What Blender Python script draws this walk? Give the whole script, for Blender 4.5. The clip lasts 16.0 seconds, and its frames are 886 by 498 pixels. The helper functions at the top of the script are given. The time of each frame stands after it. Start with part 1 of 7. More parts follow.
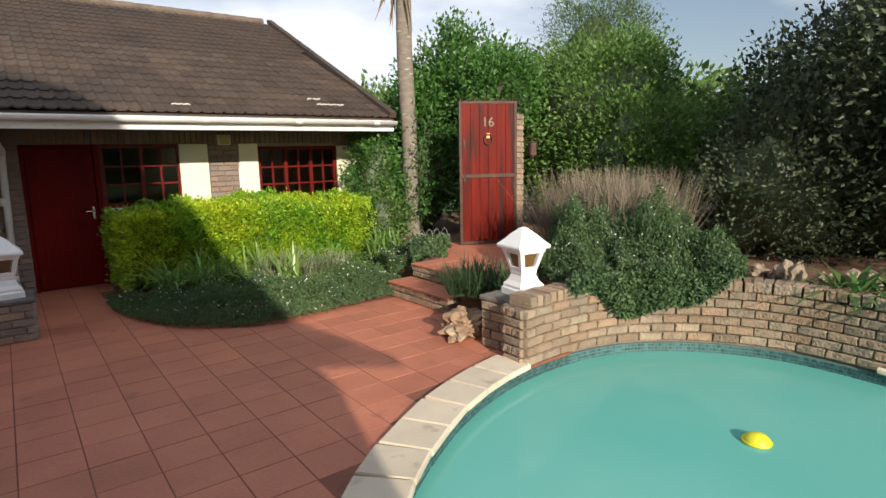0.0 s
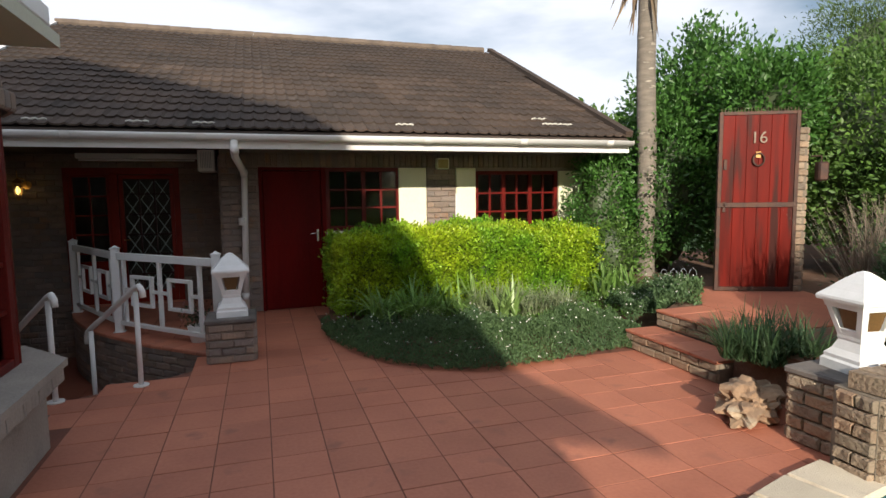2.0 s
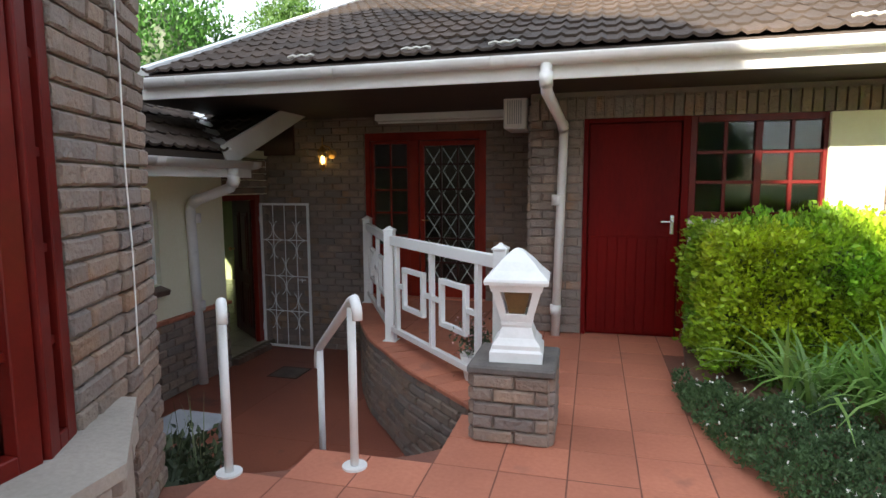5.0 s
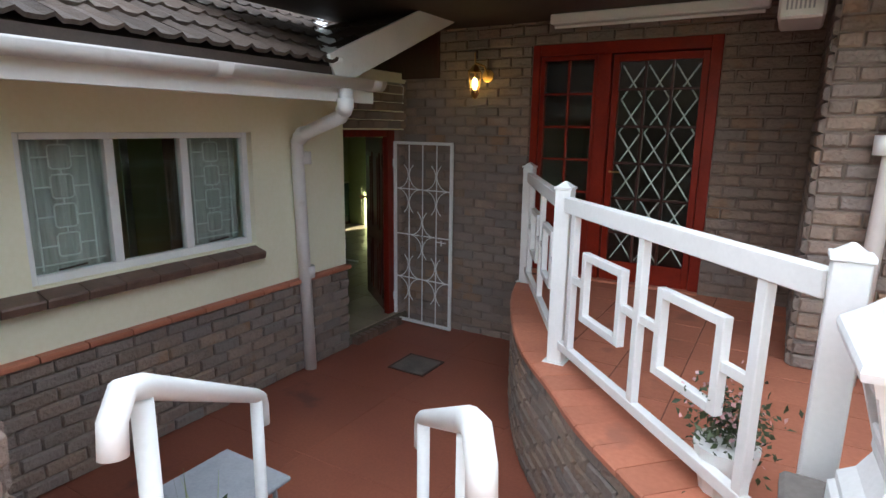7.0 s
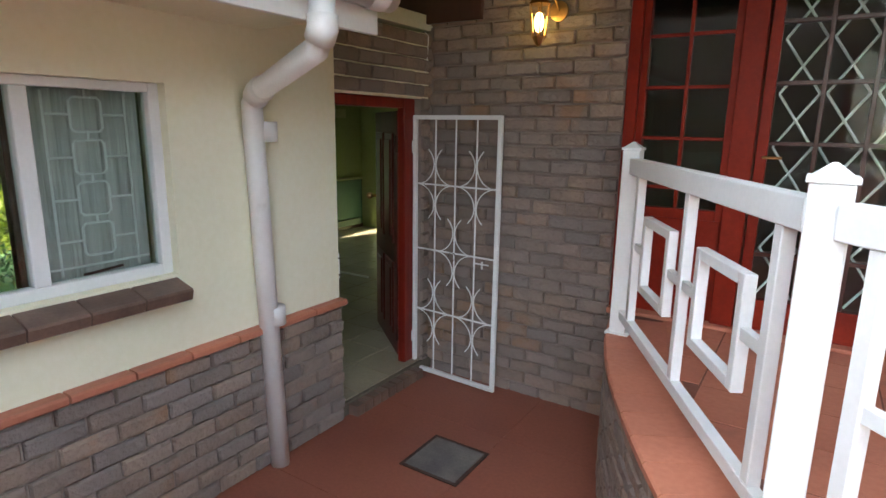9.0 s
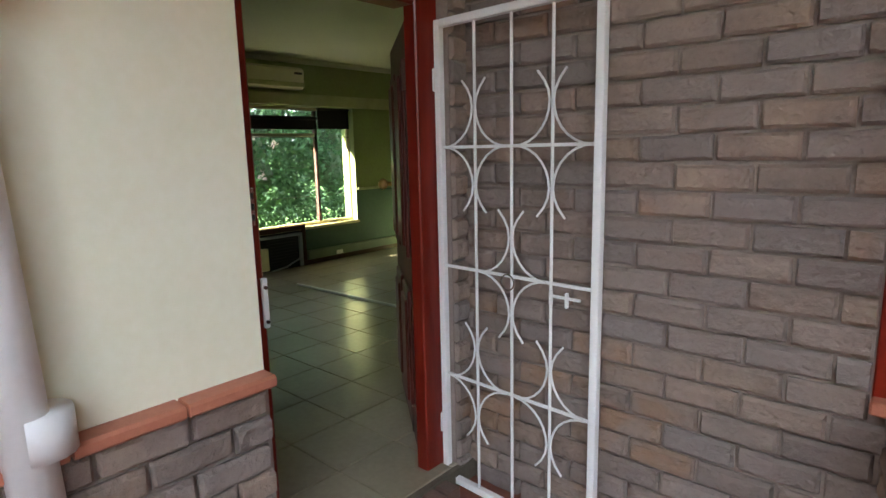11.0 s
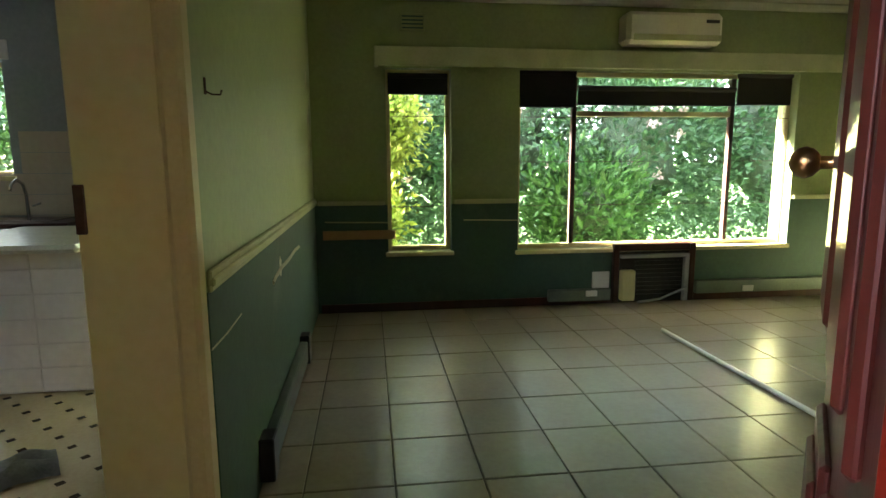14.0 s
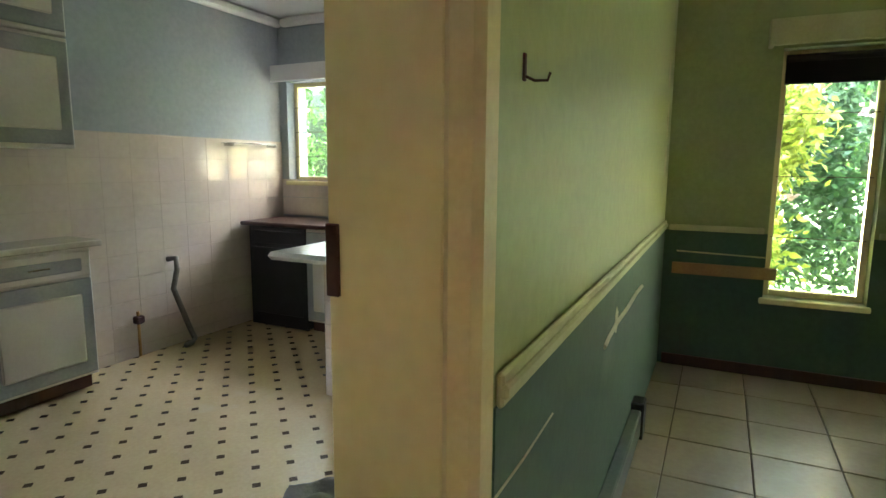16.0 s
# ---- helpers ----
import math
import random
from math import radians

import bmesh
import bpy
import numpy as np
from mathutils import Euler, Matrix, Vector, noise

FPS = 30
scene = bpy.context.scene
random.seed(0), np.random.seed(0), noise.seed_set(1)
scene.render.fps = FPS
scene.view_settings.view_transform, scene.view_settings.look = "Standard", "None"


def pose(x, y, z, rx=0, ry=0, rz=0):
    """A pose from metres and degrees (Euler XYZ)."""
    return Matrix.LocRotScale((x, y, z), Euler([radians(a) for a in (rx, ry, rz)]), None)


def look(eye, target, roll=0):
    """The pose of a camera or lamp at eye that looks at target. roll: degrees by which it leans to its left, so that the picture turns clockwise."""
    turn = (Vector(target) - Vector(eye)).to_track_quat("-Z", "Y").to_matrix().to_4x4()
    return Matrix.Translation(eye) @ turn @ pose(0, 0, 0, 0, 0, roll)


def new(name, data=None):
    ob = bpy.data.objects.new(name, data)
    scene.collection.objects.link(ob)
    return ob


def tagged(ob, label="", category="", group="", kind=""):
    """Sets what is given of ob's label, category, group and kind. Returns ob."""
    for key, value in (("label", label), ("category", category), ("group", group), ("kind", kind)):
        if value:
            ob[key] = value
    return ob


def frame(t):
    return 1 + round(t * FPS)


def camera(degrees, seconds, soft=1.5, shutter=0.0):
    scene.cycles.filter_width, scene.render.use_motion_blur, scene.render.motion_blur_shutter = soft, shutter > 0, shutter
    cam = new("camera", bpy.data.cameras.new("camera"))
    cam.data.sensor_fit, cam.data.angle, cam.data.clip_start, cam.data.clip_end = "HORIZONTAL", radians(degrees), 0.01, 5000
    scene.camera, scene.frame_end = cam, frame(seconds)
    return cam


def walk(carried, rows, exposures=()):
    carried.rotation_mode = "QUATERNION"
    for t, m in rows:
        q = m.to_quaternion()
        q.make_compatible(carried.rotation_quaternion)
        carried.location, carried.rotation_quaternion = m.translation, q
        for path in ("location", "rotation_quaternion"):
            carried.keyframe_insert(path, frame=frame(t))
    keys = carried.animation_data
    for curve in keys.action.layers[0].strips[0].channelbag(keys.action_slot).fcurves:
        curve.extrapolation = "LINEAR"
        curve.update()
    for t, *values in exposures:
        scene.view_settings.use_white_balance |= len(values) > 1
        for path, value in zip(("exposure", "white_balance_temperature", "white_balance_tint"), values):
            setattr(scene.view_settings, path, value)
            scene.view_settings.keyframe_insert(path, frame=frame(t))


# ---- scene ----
cam = camera(75.5, 16.0)
PATH = [
    (0, (0.204, -0.162, 1.849), (1.397, 1.409, 1.514), -1.1),
    (0.5, (0.188, -0.013, 1.842), (1.219, 1.668, 1.511), -0.9),
    (1, (0.245, 0.211, 1.83), (1.142, 1.972, 1.523), -0.9),
    (1.5, (0.327, 0.564, 1.747), (1.109, 2.392, 1.529), -0.8),
    (2, (0.397, 1.015, 1.669), (1.003, 2.911, 1.472), -0.7),
    (2.5, (0.523, 1.462, 1.604), (0.956, 3.405, 1.417), -0.7),
    (3, (0.57, 1.981, 1.574), (0.876, 3.949, 1.389), -0.6),
    (3.5, (0.611, 2.459, 1.566), (0.756, 4.445, 1.378), -0.4),
    (4, (0.615, 2.959, 1.53), (0.547, 4.949, 1.343), -0.4),
    (4.5, (0.577, 3.443, 1.487), (0.278, 5.412, 1.296), -0.4),
    (5, (0.508, 3.914, 1.452), (0.0, 5.835, 1.227), -0.3),
    (5.2, (0.464, 4.087, 1.434), (-0.133, 5.981, 1.198), -0.1),
    (7.3, (-0.442, 5.994, 1.329), (-1.46, 7.663, 0.905), 0.6),
    (7.5, (-0.585, 6.165, 1.305), (-1.609, 7.83, 0.881), 0.5),
    (8, (-0.885, 6.54, 1.261), (-1.916, 8.201, 0.837), 0.7),
    (8.5, (-1.113, 6.891, 1.217), (-2.151, 8.547, 0.792), 1.0),
    (11, (-2.259, 8.957, 0.721), (-3.563, 10.433, 0.375), -1.3),
    (11.5, (-2.499, 9.355, 0.654), (-3.886, 10.757, 0.325), -0.7),
    (12, (-2.723, 9.685, 0.61), (-4.285, 10.893, 0.292), -0.7),
    (12.5, (-2.939, 9.952, 0.602), (-4.64, 10.954, 0.284), -0.7),
    (13, (-3.135, 10.105, 0.57), (-4.978, 10.817, 0.259), -0.6),
    (13.5, (-3.372, 10.222, 0.558), (-5.289, 10.702, 0.251), -0.5),
    (14, (-3.602, 10.303, 0.541), (-5.564, 10.552, 0.237), -0.3),
    (14.5, (-3.78, 10.368, 0.544), (-5.757, 10.364, 0.246), -0.4),
    (15, (-3.941, 10.338, 0.542), (-5.894, 10.023, 0.248), -0.3),
    (15.5, (-4.16, 10.254, 0.572), (-6.047, 9.656, 0.285), -0.0),
    (16, (-4.322, 10.173, 0.583), (-6.105, 9.313, 0.296), 0.4),
]
walk(cam, [(t, look(eye, target, roll)) for t, eye, target, roll in PATH],
     [(0, 0.27, 6500, 12), (1.5, 0.22, 6450, 11), (3.5, 0.8, 6400, 10), (5, 1.72, 6300, 8), (7.4, 2.8, 6300, 7), (8.5, 3.3, 6300, 7), (11, 3.88, 6350, 8), (11.7, 3.95, 6450, 10),
      (12.5, 4.4, 6450, 10), (13.2, 4.75, 6400, 11), (14, 5.2, 6300, 16), (14.5, 5.45, 6150, 20), (15, 5.9, 5950, 22), (16, 6.18, 6050, 21)])

# ---- light ----
SUN_AZ, SUN_EL = radians(196), radians(20)          # the side the sun stands on, clockwise from +y
sun_to = Vector((math.sin(SUN_AZ) * math.cos(SUN_EL), math.cos(SUN_AZ) * math.cos(SUN_EL), math.sin(SUN_EL)))
sun = new("sun", bpy.data.lights.new("sun", "SUN"))
sun.data.energy, sun.data.angle, sun.data.color = 5.0, radians(0.6), (1.0, 0.9, 0.74)
sun.matrix_world = look((0, 0, 20), Vector((0, 0, 20)) - sun_to)

world = bpy.data.worlds.new("sky")
scene.world = world
world.use_nodes = True
wn, wl = world.node_tree.nodes, world.node_tree.links
wn.clear()
w_out, w_bg = wn.new("ShaderNodeOutputWorld"), wn.new("ShaderNodeBackground")
w_sky, w_co = wn.new("ShaderNodeTexSky"), wn.new("ShaderNodeTexCoord")
w_sky.sky_type, w_sky.sun_disc = "NISHITA", False
w_sky.sun_elevation, w_sky.sun_rotation = SUN_EL, SUN_AZ
w_map, w_noise, w_ramp, w_mix = wn.new("ShaderNodeMapping"), wn.new("ShaderNodeTexNoise"), wn.new("ShaderNodeValToRGB"), wn.new("ShaderNodeMix")
w_map.inputs["Scale"].default_value = (1.0, 1.0, 3.2)
w_noise.inputs["Scale"].default_value, w_noise.inputs["Detail"].default_value = 1.7, 7
w_ramp.color_ramp.elements[0].position, w_ramp.color_ramp.elements[1].position = 0.42, 0.6
w_ramp.color_ramp.elements[0].color = (0.1, 0.1, 0.1, 1)
w_mix.data_type = "RGBA"
w_mix.inputs["B"].default_value = (10.4, 10.9, 11.9, 1)
wl.new(w_co.outputs["Generated"], w_map.inputs["Vector"]); wl.new(w_map.outputs["Vector"], w_noise.inputs["Vector"])
wl.new(w_noise.outputs["Fac"], w_ramp.inputs["Fac"]); wl.new(w_ramp.outputs["Color"], w_mix.inputs["Factor"])
wl.new(w_sky.outputs["Color"], w_mix.inputs["A"]); wl.new(w_mix.outputs["Result"], w_bg.inputs["Color"])
wl.new(w_bg.outputs["Background"], w_out.inputs["Surface"])
w_bg.inputs["Strength"].default_value = 0.08


def window_light(name, x, y0, y1, z0, z1, energy):
    """Sky light that comes in through a window in a wall at x and shines towards +x."""
    lamp = new(name, bpy.data.lights.new(name, "AREA"))
    lamp.data.shape, lamp.data.size, lamp.data.size_y = "RECTANGLE", y1 - y0, z1 - z0
    lamp.data.energy, lamp.data.color = energy, (1.0, 0.95, 0.88)
    y, z = (y0 + y1) / 2, (z0 + z1) / 2
    lamp.matrix_world = look((x, y, z), (x + 1, y, z - 0.02))
    return lamp


window_light("window_light", -8.32, 11.55, 13.85, -0.15, 1.15, 0.055)
window_light("window_light", -8.32, 10.46, 11.0, -0.15, 1.2, 0.018)
window_light("window_light", -8.32, 6.9, 7.7, 0.5, 1.2, 0.125)

# ---- materials ----


def mat(name, c1, c2=None, rough=0.6, scale=3.0, bump=0.15, grain=70.0, metal=0.0, vary=0.0, spots=None, spot_scale=9.0, spot_at=0.62,
        coat=0.0, stretch=(1, 1, 1), island=False, spec=0.5, tone=None, relief=0.01):
    """A procedural surface: two colours mixed by a soft noise, fine relief, stains of a third colour, and a change of tone from piece to piece."""
    m = bpy.data.materials.new(name)
    m.use_nodes = True
    n, l = m.node_tree.nodes, m.node_tree.links
    b = n["Principled BSDF"]
    geo, mp = n.new("ShaderNodeNewGeometry"), n.new("ShaderNodeMapping")
    mp.inputs["Scale"].default_value = stretch
    l.new(geo.outputs["Position"], mp.inputs["Vector"])

    def noise_tex(s, detail=4):
        t = n.new("ShaderNodeTexNoise")
        t.inputs["Scale"].default_value, t.inputs["Detail"].default_value = s, detail
        l.new(mp.outputs["Vector"], t.inputs["Vector"])
        return t

    def mixed(fac, a, b2, kind="MIX"):
        x = n.new("ShaderNodeMix")
        x.data_type, x.blend_type = "RGBA", kind
        if isinstance(fac, bpy.types.NodeSocket):
            l.new(fac, x.inputs["Factor"])
        else:
            x.inputs["Factor"].default_value = fac
        for sock, v in (("A", a), ("B", b2)):
            if isinstance(v, bpy.types.NodeSocket):
                l.new(v, x.inputs[sock])
            else:
                x.inputs[sock].default_value = (*v, 1)
        return x.outputs["Result"]

    c2 = c2 or tuple(0.82 * v for v in c1)
    big = noise_tex(scale)
    r = n.new("ShaderNodeValToRGB")
    r.color_ramp.elements[0].position, r.color_ramp.elements[1].position = 0.35, 0.68
    l.new(big.outputs["Fac"], r.inputs["Fac"])
    col = mixed(r.outputs["Color"], c1, c2)
    fine = noise_tex(grain, 6)
    col = mixed(0.25, col, fine.outputs["Fac"], "SOFT_LIGHT")
    if spots:
        sp, sr = noise_tex(spot_scale, 8), n.new("ShaderNodeValToRGB")
        sr.color_ramp.elements[0].position, sr.color_ramp.elements[1].position = spot_at, min(1, spot_at + 0.09)
        l.new(sp.outputs["Fac"], sr.inputs["Fac"])
        col = mixed(sr.outputs["Color"], col, spots)
    if tone:
        pick, mul, fr = n.new("ShaderNodeObjectInfo"), n.new("ShaderNodeMath"), n.new("ShaderNodeMath")
        mul.operation, fr.operation = "MULTIPLY", "FRACT"
        mul.inputs[1].default_value = 6.37
        l.new(pick.outputs["Random"], mul.inputs[0]); l.new(mul.outputs["Value"], fr.inputs[0])
        col = mixed(fr.outputs["Value"], col, tone)
    if vary:
        info, rg = (n.new("ShaderNodeNewGeometry"), "Random Per Island") if island else (n.new("ShaderNodeObjectInfo"), "Random")
        mr, hs = n.new("ShaderNodeMapRange"), n.new("ShaderNodeHueSaturation")
        mr.inputs["To Min"].default_value, mr.inputs["To Max"].default_value = 1 - vary, 1 + vary
        l.new(info.outputs[rg], mr.inputs["Value"]); l.new(mr.outputs["Result"], hs.inputs["Value"]); l.new(col, hs.inputs["Color"])
        col = hs.outputs["Color"]
    l.new(col, b.inputs["Base Color"])
    b.inputs["Roughness"].default_value, b.inputs["Metallic"].default_value, b.inputs["Coat Weight"].default_value = rough, metal, coat
    b.inputs["Specular IOR Level"].default_value = spec
    if bump:
        bp = n.new("ShaderNodeBump")
        bp.inputs["Strength"].default_value, bp.inputs["Distance"].default_value = bump, relief
        l.new(fine.outputs["Fac"], bp.inputs["Height"]); l.new(bp.outputs["Normal"], b.inputs["Normal"])
    return m


def leaf_mat(name, c1, c2, rough=0.5, through_light=0.35):
    """Leaves: a tone of its own for each leaf, and some light that shines through."""
    m = mat(name, c1, c2, rough, 1.4, 0.0, 30, vary=0.35, island=True)
    n, l = m.node_tree.nodes, m.node_tree.links
    b, out = n["Principled BSDF"], n["Material Output"]
    tr, mx = n.new("ShaderNodeBsdfTranslucent"), n.new("ShaderNodeMixShader")
    src = b.inputs["Base Color"].links[0].from_socket
    l.new(src, tr.inputs["Color"])
    mx.inputs["Fac"].default_value = through_light
    l.new(b.outputs["BSDF"], mx.inputs[1]); l.new(tr.outputs["BSDF"], mx.inputs[2]); l.new(mx.outputs["Shader"], out.inputs["Surface"])
    return m


def glass_mat(name, tint=(0.9, 0.95, 0.93)):
    """A window pane: mirror-like at a glance and clear straight on."""
    m = bpy.data.materials.new(name)
    m.use_nodes = True
    n, l = m.node_tree.nodes, m.node_tree.links
    n.remove(n["Principled BSDF"])
    tr, gl, fr, mx = n.new("ShaderNodeBsdfTransparent"), n.new("ShaderNodeBsdfGlossy"), n.new("ShaderNodeFresnel"), n.new("ShaderNodeMixShader")
    tr.inputs["Color"].default_value = (*tint, 1)
    gl.inputs["Roughness"].default_value, fr.inputs["IOR"].default_value = 0.02, 1.4
    l.new(fr.outputs["Fac"], mx.inputs["Fac"]); l.new(tr.outputs["BSDF"], mx.inputs[1]); l.new(gl.outputs["BSDF"], mx.inputs[2])
    l.new(mx.outputs["Shader"], n["Material Output"].inputs["Surface"])
    return m


def glow(name, color, strength):
    m = bpy.data.materials.new(name)
    m.use_nodes = True
    b = m.node_tree.nodes["Principled BSDF"]
    b.inputs["Base Color"].default_value = b.inputs["Emission Color"].default_value = (*color, 1)
    b.inputs["Emission Strength"].default_value = strength
    return m


M_TILE = mat("terracotta_tile", (0.5, 0.185, 0.11), (0.41, 0.145, 0.088), 0.6, 1.6, 0.12, 40, vary=0.1, spots=(0.34, 0.13, 0.085), spot_scale=3)
M_GROUT = mat("tile_grout", (0.22, 0.085, 0.055), (0.17, 0.07, 0.048), 0.9, 4, 0.3)
M_REDFLOOR = mat("red_screed", (0.29, 0.095, 0.058), (0.23, 0.075, 0.05), 0.42, 1.2, 0.06, 50, vary=0.06, spots=(0.15, 0.06, 0.045), spot_scale=2.2, spot_at=0.66)
M_BRICK = mat("face_brick", (0.31, 0.225, 0.17), (0.235, 0.178, 0.148), 0.88, 6, 1.0, 42, vary=0.13, spots=(0.31, 0.19, 0.12), spot_scale=3.2, spot_at=0.57, tone=(0.22, 0.185, 0.168), spec=0.3, relief=0.015)
M_MORTAR = mat("mortar", (0.27, 0.215, 0.18), (0.22, 0.178, 0.152), 0.95, 8, 0.4)
M_TANBRICK = mat("tan_rock_brick", (0.33, 0.265, 0.19), (0.23, 0.185, 0.14), 0.88, 6, 1.0, 45, vary=0.2, spots=(0.17, 0.14, 0.11), spot_scale=7, spot_at=0.58, tone=(0.3, 0.2, 0.13), relief=0.02)
M_TANMORTAR = mat("tan_mortar", (0.24, 0.2, 0.15), (0.17, 0.14, 0.11), 0.95, 8, 0.4)
M_CREAM = mat("cream_plaster", (0.84, 0.81, 0.63), (0.8, 0.77, 0.58), 0.8, 1.5, 0.12, 30, spots=(0.75, 0.71, 0.52), spot_scale=2, spot_at=0.66)
M_WHITE = mat("white_paint", (0.8, 0.8, 0.79), (0.76, 0.76, 0.75), 0.4, 5, 0.05, 60, spots=(0.62, 0.6, 0.55), spot_scale=5, spot_at=0.7)
M_GUTTER = mat("white_gutter_paint", (0.8, 0.79, 0.77), (0.72, 0.7, 0.68), 0.38, 2.5, 0.05, 40, spots=(0.55, 0.52, 0.48), spot_scale=3.5, spot_at=0.66)
M_LANTERN = mat("white_lantern_paint", (0.82, 0.82, 0.82), (0.75, 0.76, 0.75), 0.5, 9, 0.1, 60, spots=(0.5, 0.53, 0.46), spot_scale=6, spot_at=0.68)
M_RED = mat("red_door_paint", (0.135, 0.0042, 0.0033), (0.095, 0.0036, 0.0033), 0.55, 3, 0.08, 40, stretch=(1, 1, 0.25), spec=0.08)
M_FRAME = mat("red_window_frame", (0.13, 0.008, 0.005), (0.09, 0.006, 0.005), 0.45, 4, 0.06, 50, coat=0.06, spec=0.2)
M_FRENCH = mat("varnished_verandah_door", (0.25, 0.02, 0.008), (0.18, 0.014, 0.007), 0.42, 4, 0.06, 50, coat=0.1, spec=0.2)
M_LEAF = mat("carved_red_brown_wood", (0.11, 0.016, 0.009), (0.07, 0.012, 0.008), 0.5, 4, 0.15, 40, stretch=(1, 1, 0.2), coat=0.2)
M_GATE = mat("varnished_gate_boards", (0.16, 0.011, 0.006), (0.09, 0.008, 0.005), 0.45, 2.2, 0.25, 30, stretch=(6, 6, 0.5), spots=(0.05, 0.014, 0.011), spot_scale=1.3, spot_at=0.52, spec=0.12)
M_IRON = mat("dark_iron", (0.06, 0.04, 0.035), (0.1, 0.05, 0.035), 0.6, 12, 0.2, metal=0.6)
M_ROOF = mat("concrete_roof_tile", (0.075, 0.05, 0.036), (0.046, 0.033, 0.026), 0.9, 0.9, 0.7, 60, vary=0.26, spots=(0.09, 0.068, 0.054), spot_scale=2.5, spot_at=0.62)
M_RIDGE = mat("ridge_mortar", (0.17, 0.13, 0.1), (0.11, 0.085, 0.07), 0.95, 4, 0.5)
M_CHIP = mat("pale_patch", (0.62, 0.6, 0.54), None, 0.9, 9)
M_SOFFIT = mat("dark_soffit_board", (0.06, 0.04, 0.03), (0.045, 0.032, 0.026), 0.7, 3, 0.1)
M_STONE = mat("coping_stone", (0.66, 0.58, 0.45), (0.58, 0.5, 0.39), 0.85, 3, 0.6, 110, vary=0.1, spots=(0.45, 0.38, 0.3), spot_scale=5, spot_at=0.63)
M_CONC = mat("worn_concrete", (0.36, 0.32, 0.28), (0.28, 0.25, 0.22), 0.92, 3, 0.5, 50, spots=(0.18, 0.16, 0.14), spot_scale=3)
M_DARKSLAB = mat("dark_stained_slab", (0.1, 0.09, 0.085), (0.17, 0.15, 0.135), 0.85, 5, 0.4, 60)
M_SOIL = mat("garden_soil", (0.2, 0.1, 0.06), (0.13, 0.075, 0.05), 0.98, 3, 0.9, 40, spots=(0.28, 0.2, 0.13), spot_scale=6)
M_LAWN = mat("lawn_ground", (0.07, 0.15, 0.025), (0.1, 0.19, 0.03), 0.95, 1.2, 0.9, 90)
M_GREEN = mat("pale_green_wall", (0.325, 0.385, 0.175), (0.3, 0.355, 0.16), 0.42, 1.5, 0.06, 35, spots=(0.35, 0.41, 0.2), spot_scale=1.1, spot_at=0.64)
M_DADO = mat("dark_green_wall", (0.05, 0.11, 0.08), (0.042, 0.093, 0.07), 0.6, 2, 0.08, 35, spots=(0.075, 0.13, 0.1), spot_scale=2, spot_at=0.64)
M_DADORAIL = mat("cream_green_rail", (0.5, 0.52, 0.29), (0.42, 0.44, 0.23), 0.5, 5, 0.05)
M_JAMB = mat("cream_gloss_frame", (0.76, 0.69, 0.37), (0.71, 0.64, 0.34), 0.4, 3, 0.05, 30)
M_CEIL = mat("off_white_ceiling", (0.62, 0.62, 0.5), (0.58, 0.58, 0.47), 0.8, 1, 0.05, 40)
M_FTILE = mat("glazed_floor_tile", (0.33, 0.285, 0.205), (0.28, 0.24, 0.17), 0.28, 2.2, 0.05, 40, vary=0.08, spots=(0.27, 0.23, 0.16), spot_scale=2.5, spot_at=0.62)
M_FGROUT = mat("floor_grout", (0.13, 0.11, 0.08), None, 0.95, 6)
M_BLUE = mat("blue_grey_wall", (0.36, 0.4, 0.44), (0.32, 0.36, 0.4), 0.7, 2, 0.05, 30)
M_KTILE = mat("white_glazed_tile", (0.66, 0.58, 0.5), (0.61, 0.535, 0.455), 0.16, 2.5, 0.03, 25, vary=0.015)
M_KGROUT = mat("pale_grout", (0.58, 0.51, 0.43), (0.53, 0.46, 0.39), 0.9, 8)
M_BLACK = mat("black_panel", (0.012, 0.012, 0.014), (0.02, 0.02, 0.022), 0.35, 4, 0.04)
M_BLIND = mat("black_roller_blind", (0.01, 0.008, 0.008), (0.016, 0.012, 0.012), 0.8, 6, 0.1)
M_STEEL = mat("brushed_steel", (0.6, 0.6, 0.6), (0.5, 0.5, 0.5), 0.25, 30, 0.05, 120, metal=1.0)
M_LETTER = mat("tarnished_brass", (0.27, 0.2, 0.15), (0.2, 0.15, 0.11), 0.6, 20, 0.05)
M_BRASS = mat("worn_brass", (0.62, 0.38, 0.16), (0.5, 0.3, 0.13), 0.3, 20, 0.05, metal=1.0)
M_DARKWOOD = mat("dark_carved_wood", (0.06, 0.016, 0.01), (0.04, 0.012, 0.008), 0.3, 4, 0.15, 40, stretch=(1, 1, 0.2), coat=0.3)
M_REDWOOD = mat("varnished_red_wood", (0.19, 0.016, 0.007), (0.13, 0.011, 0.006), 0.3, 5, 0.1, 40, stretch=(4, 4, 0.3), coat=0.12, spec=0.25)
M_PALEWOOD = mat("raw_pine_strip", (0.4, 0.24, 0.12), (0.33, 0.19, 0.09), 0.7, 6, 0.1)
M_GREYPAINT = mat("grey_paint_edge", (0.36, 0.38, 0.41), (0.3, 0.32, 0.35), 0.5, 6, 0.05)
M_KDOOR = mat("white_cabinet_door", (0.72, 0.7, 0.66), (0.66, 0.64, 0.6), 0.45, 4, 0.05)
M_WORKTOP = mat("pale_speckled_worktop", (0.6, 0.57, 0.5), (0.52, 0.49, 0.43), 0.25, 40, 0.03, 120)
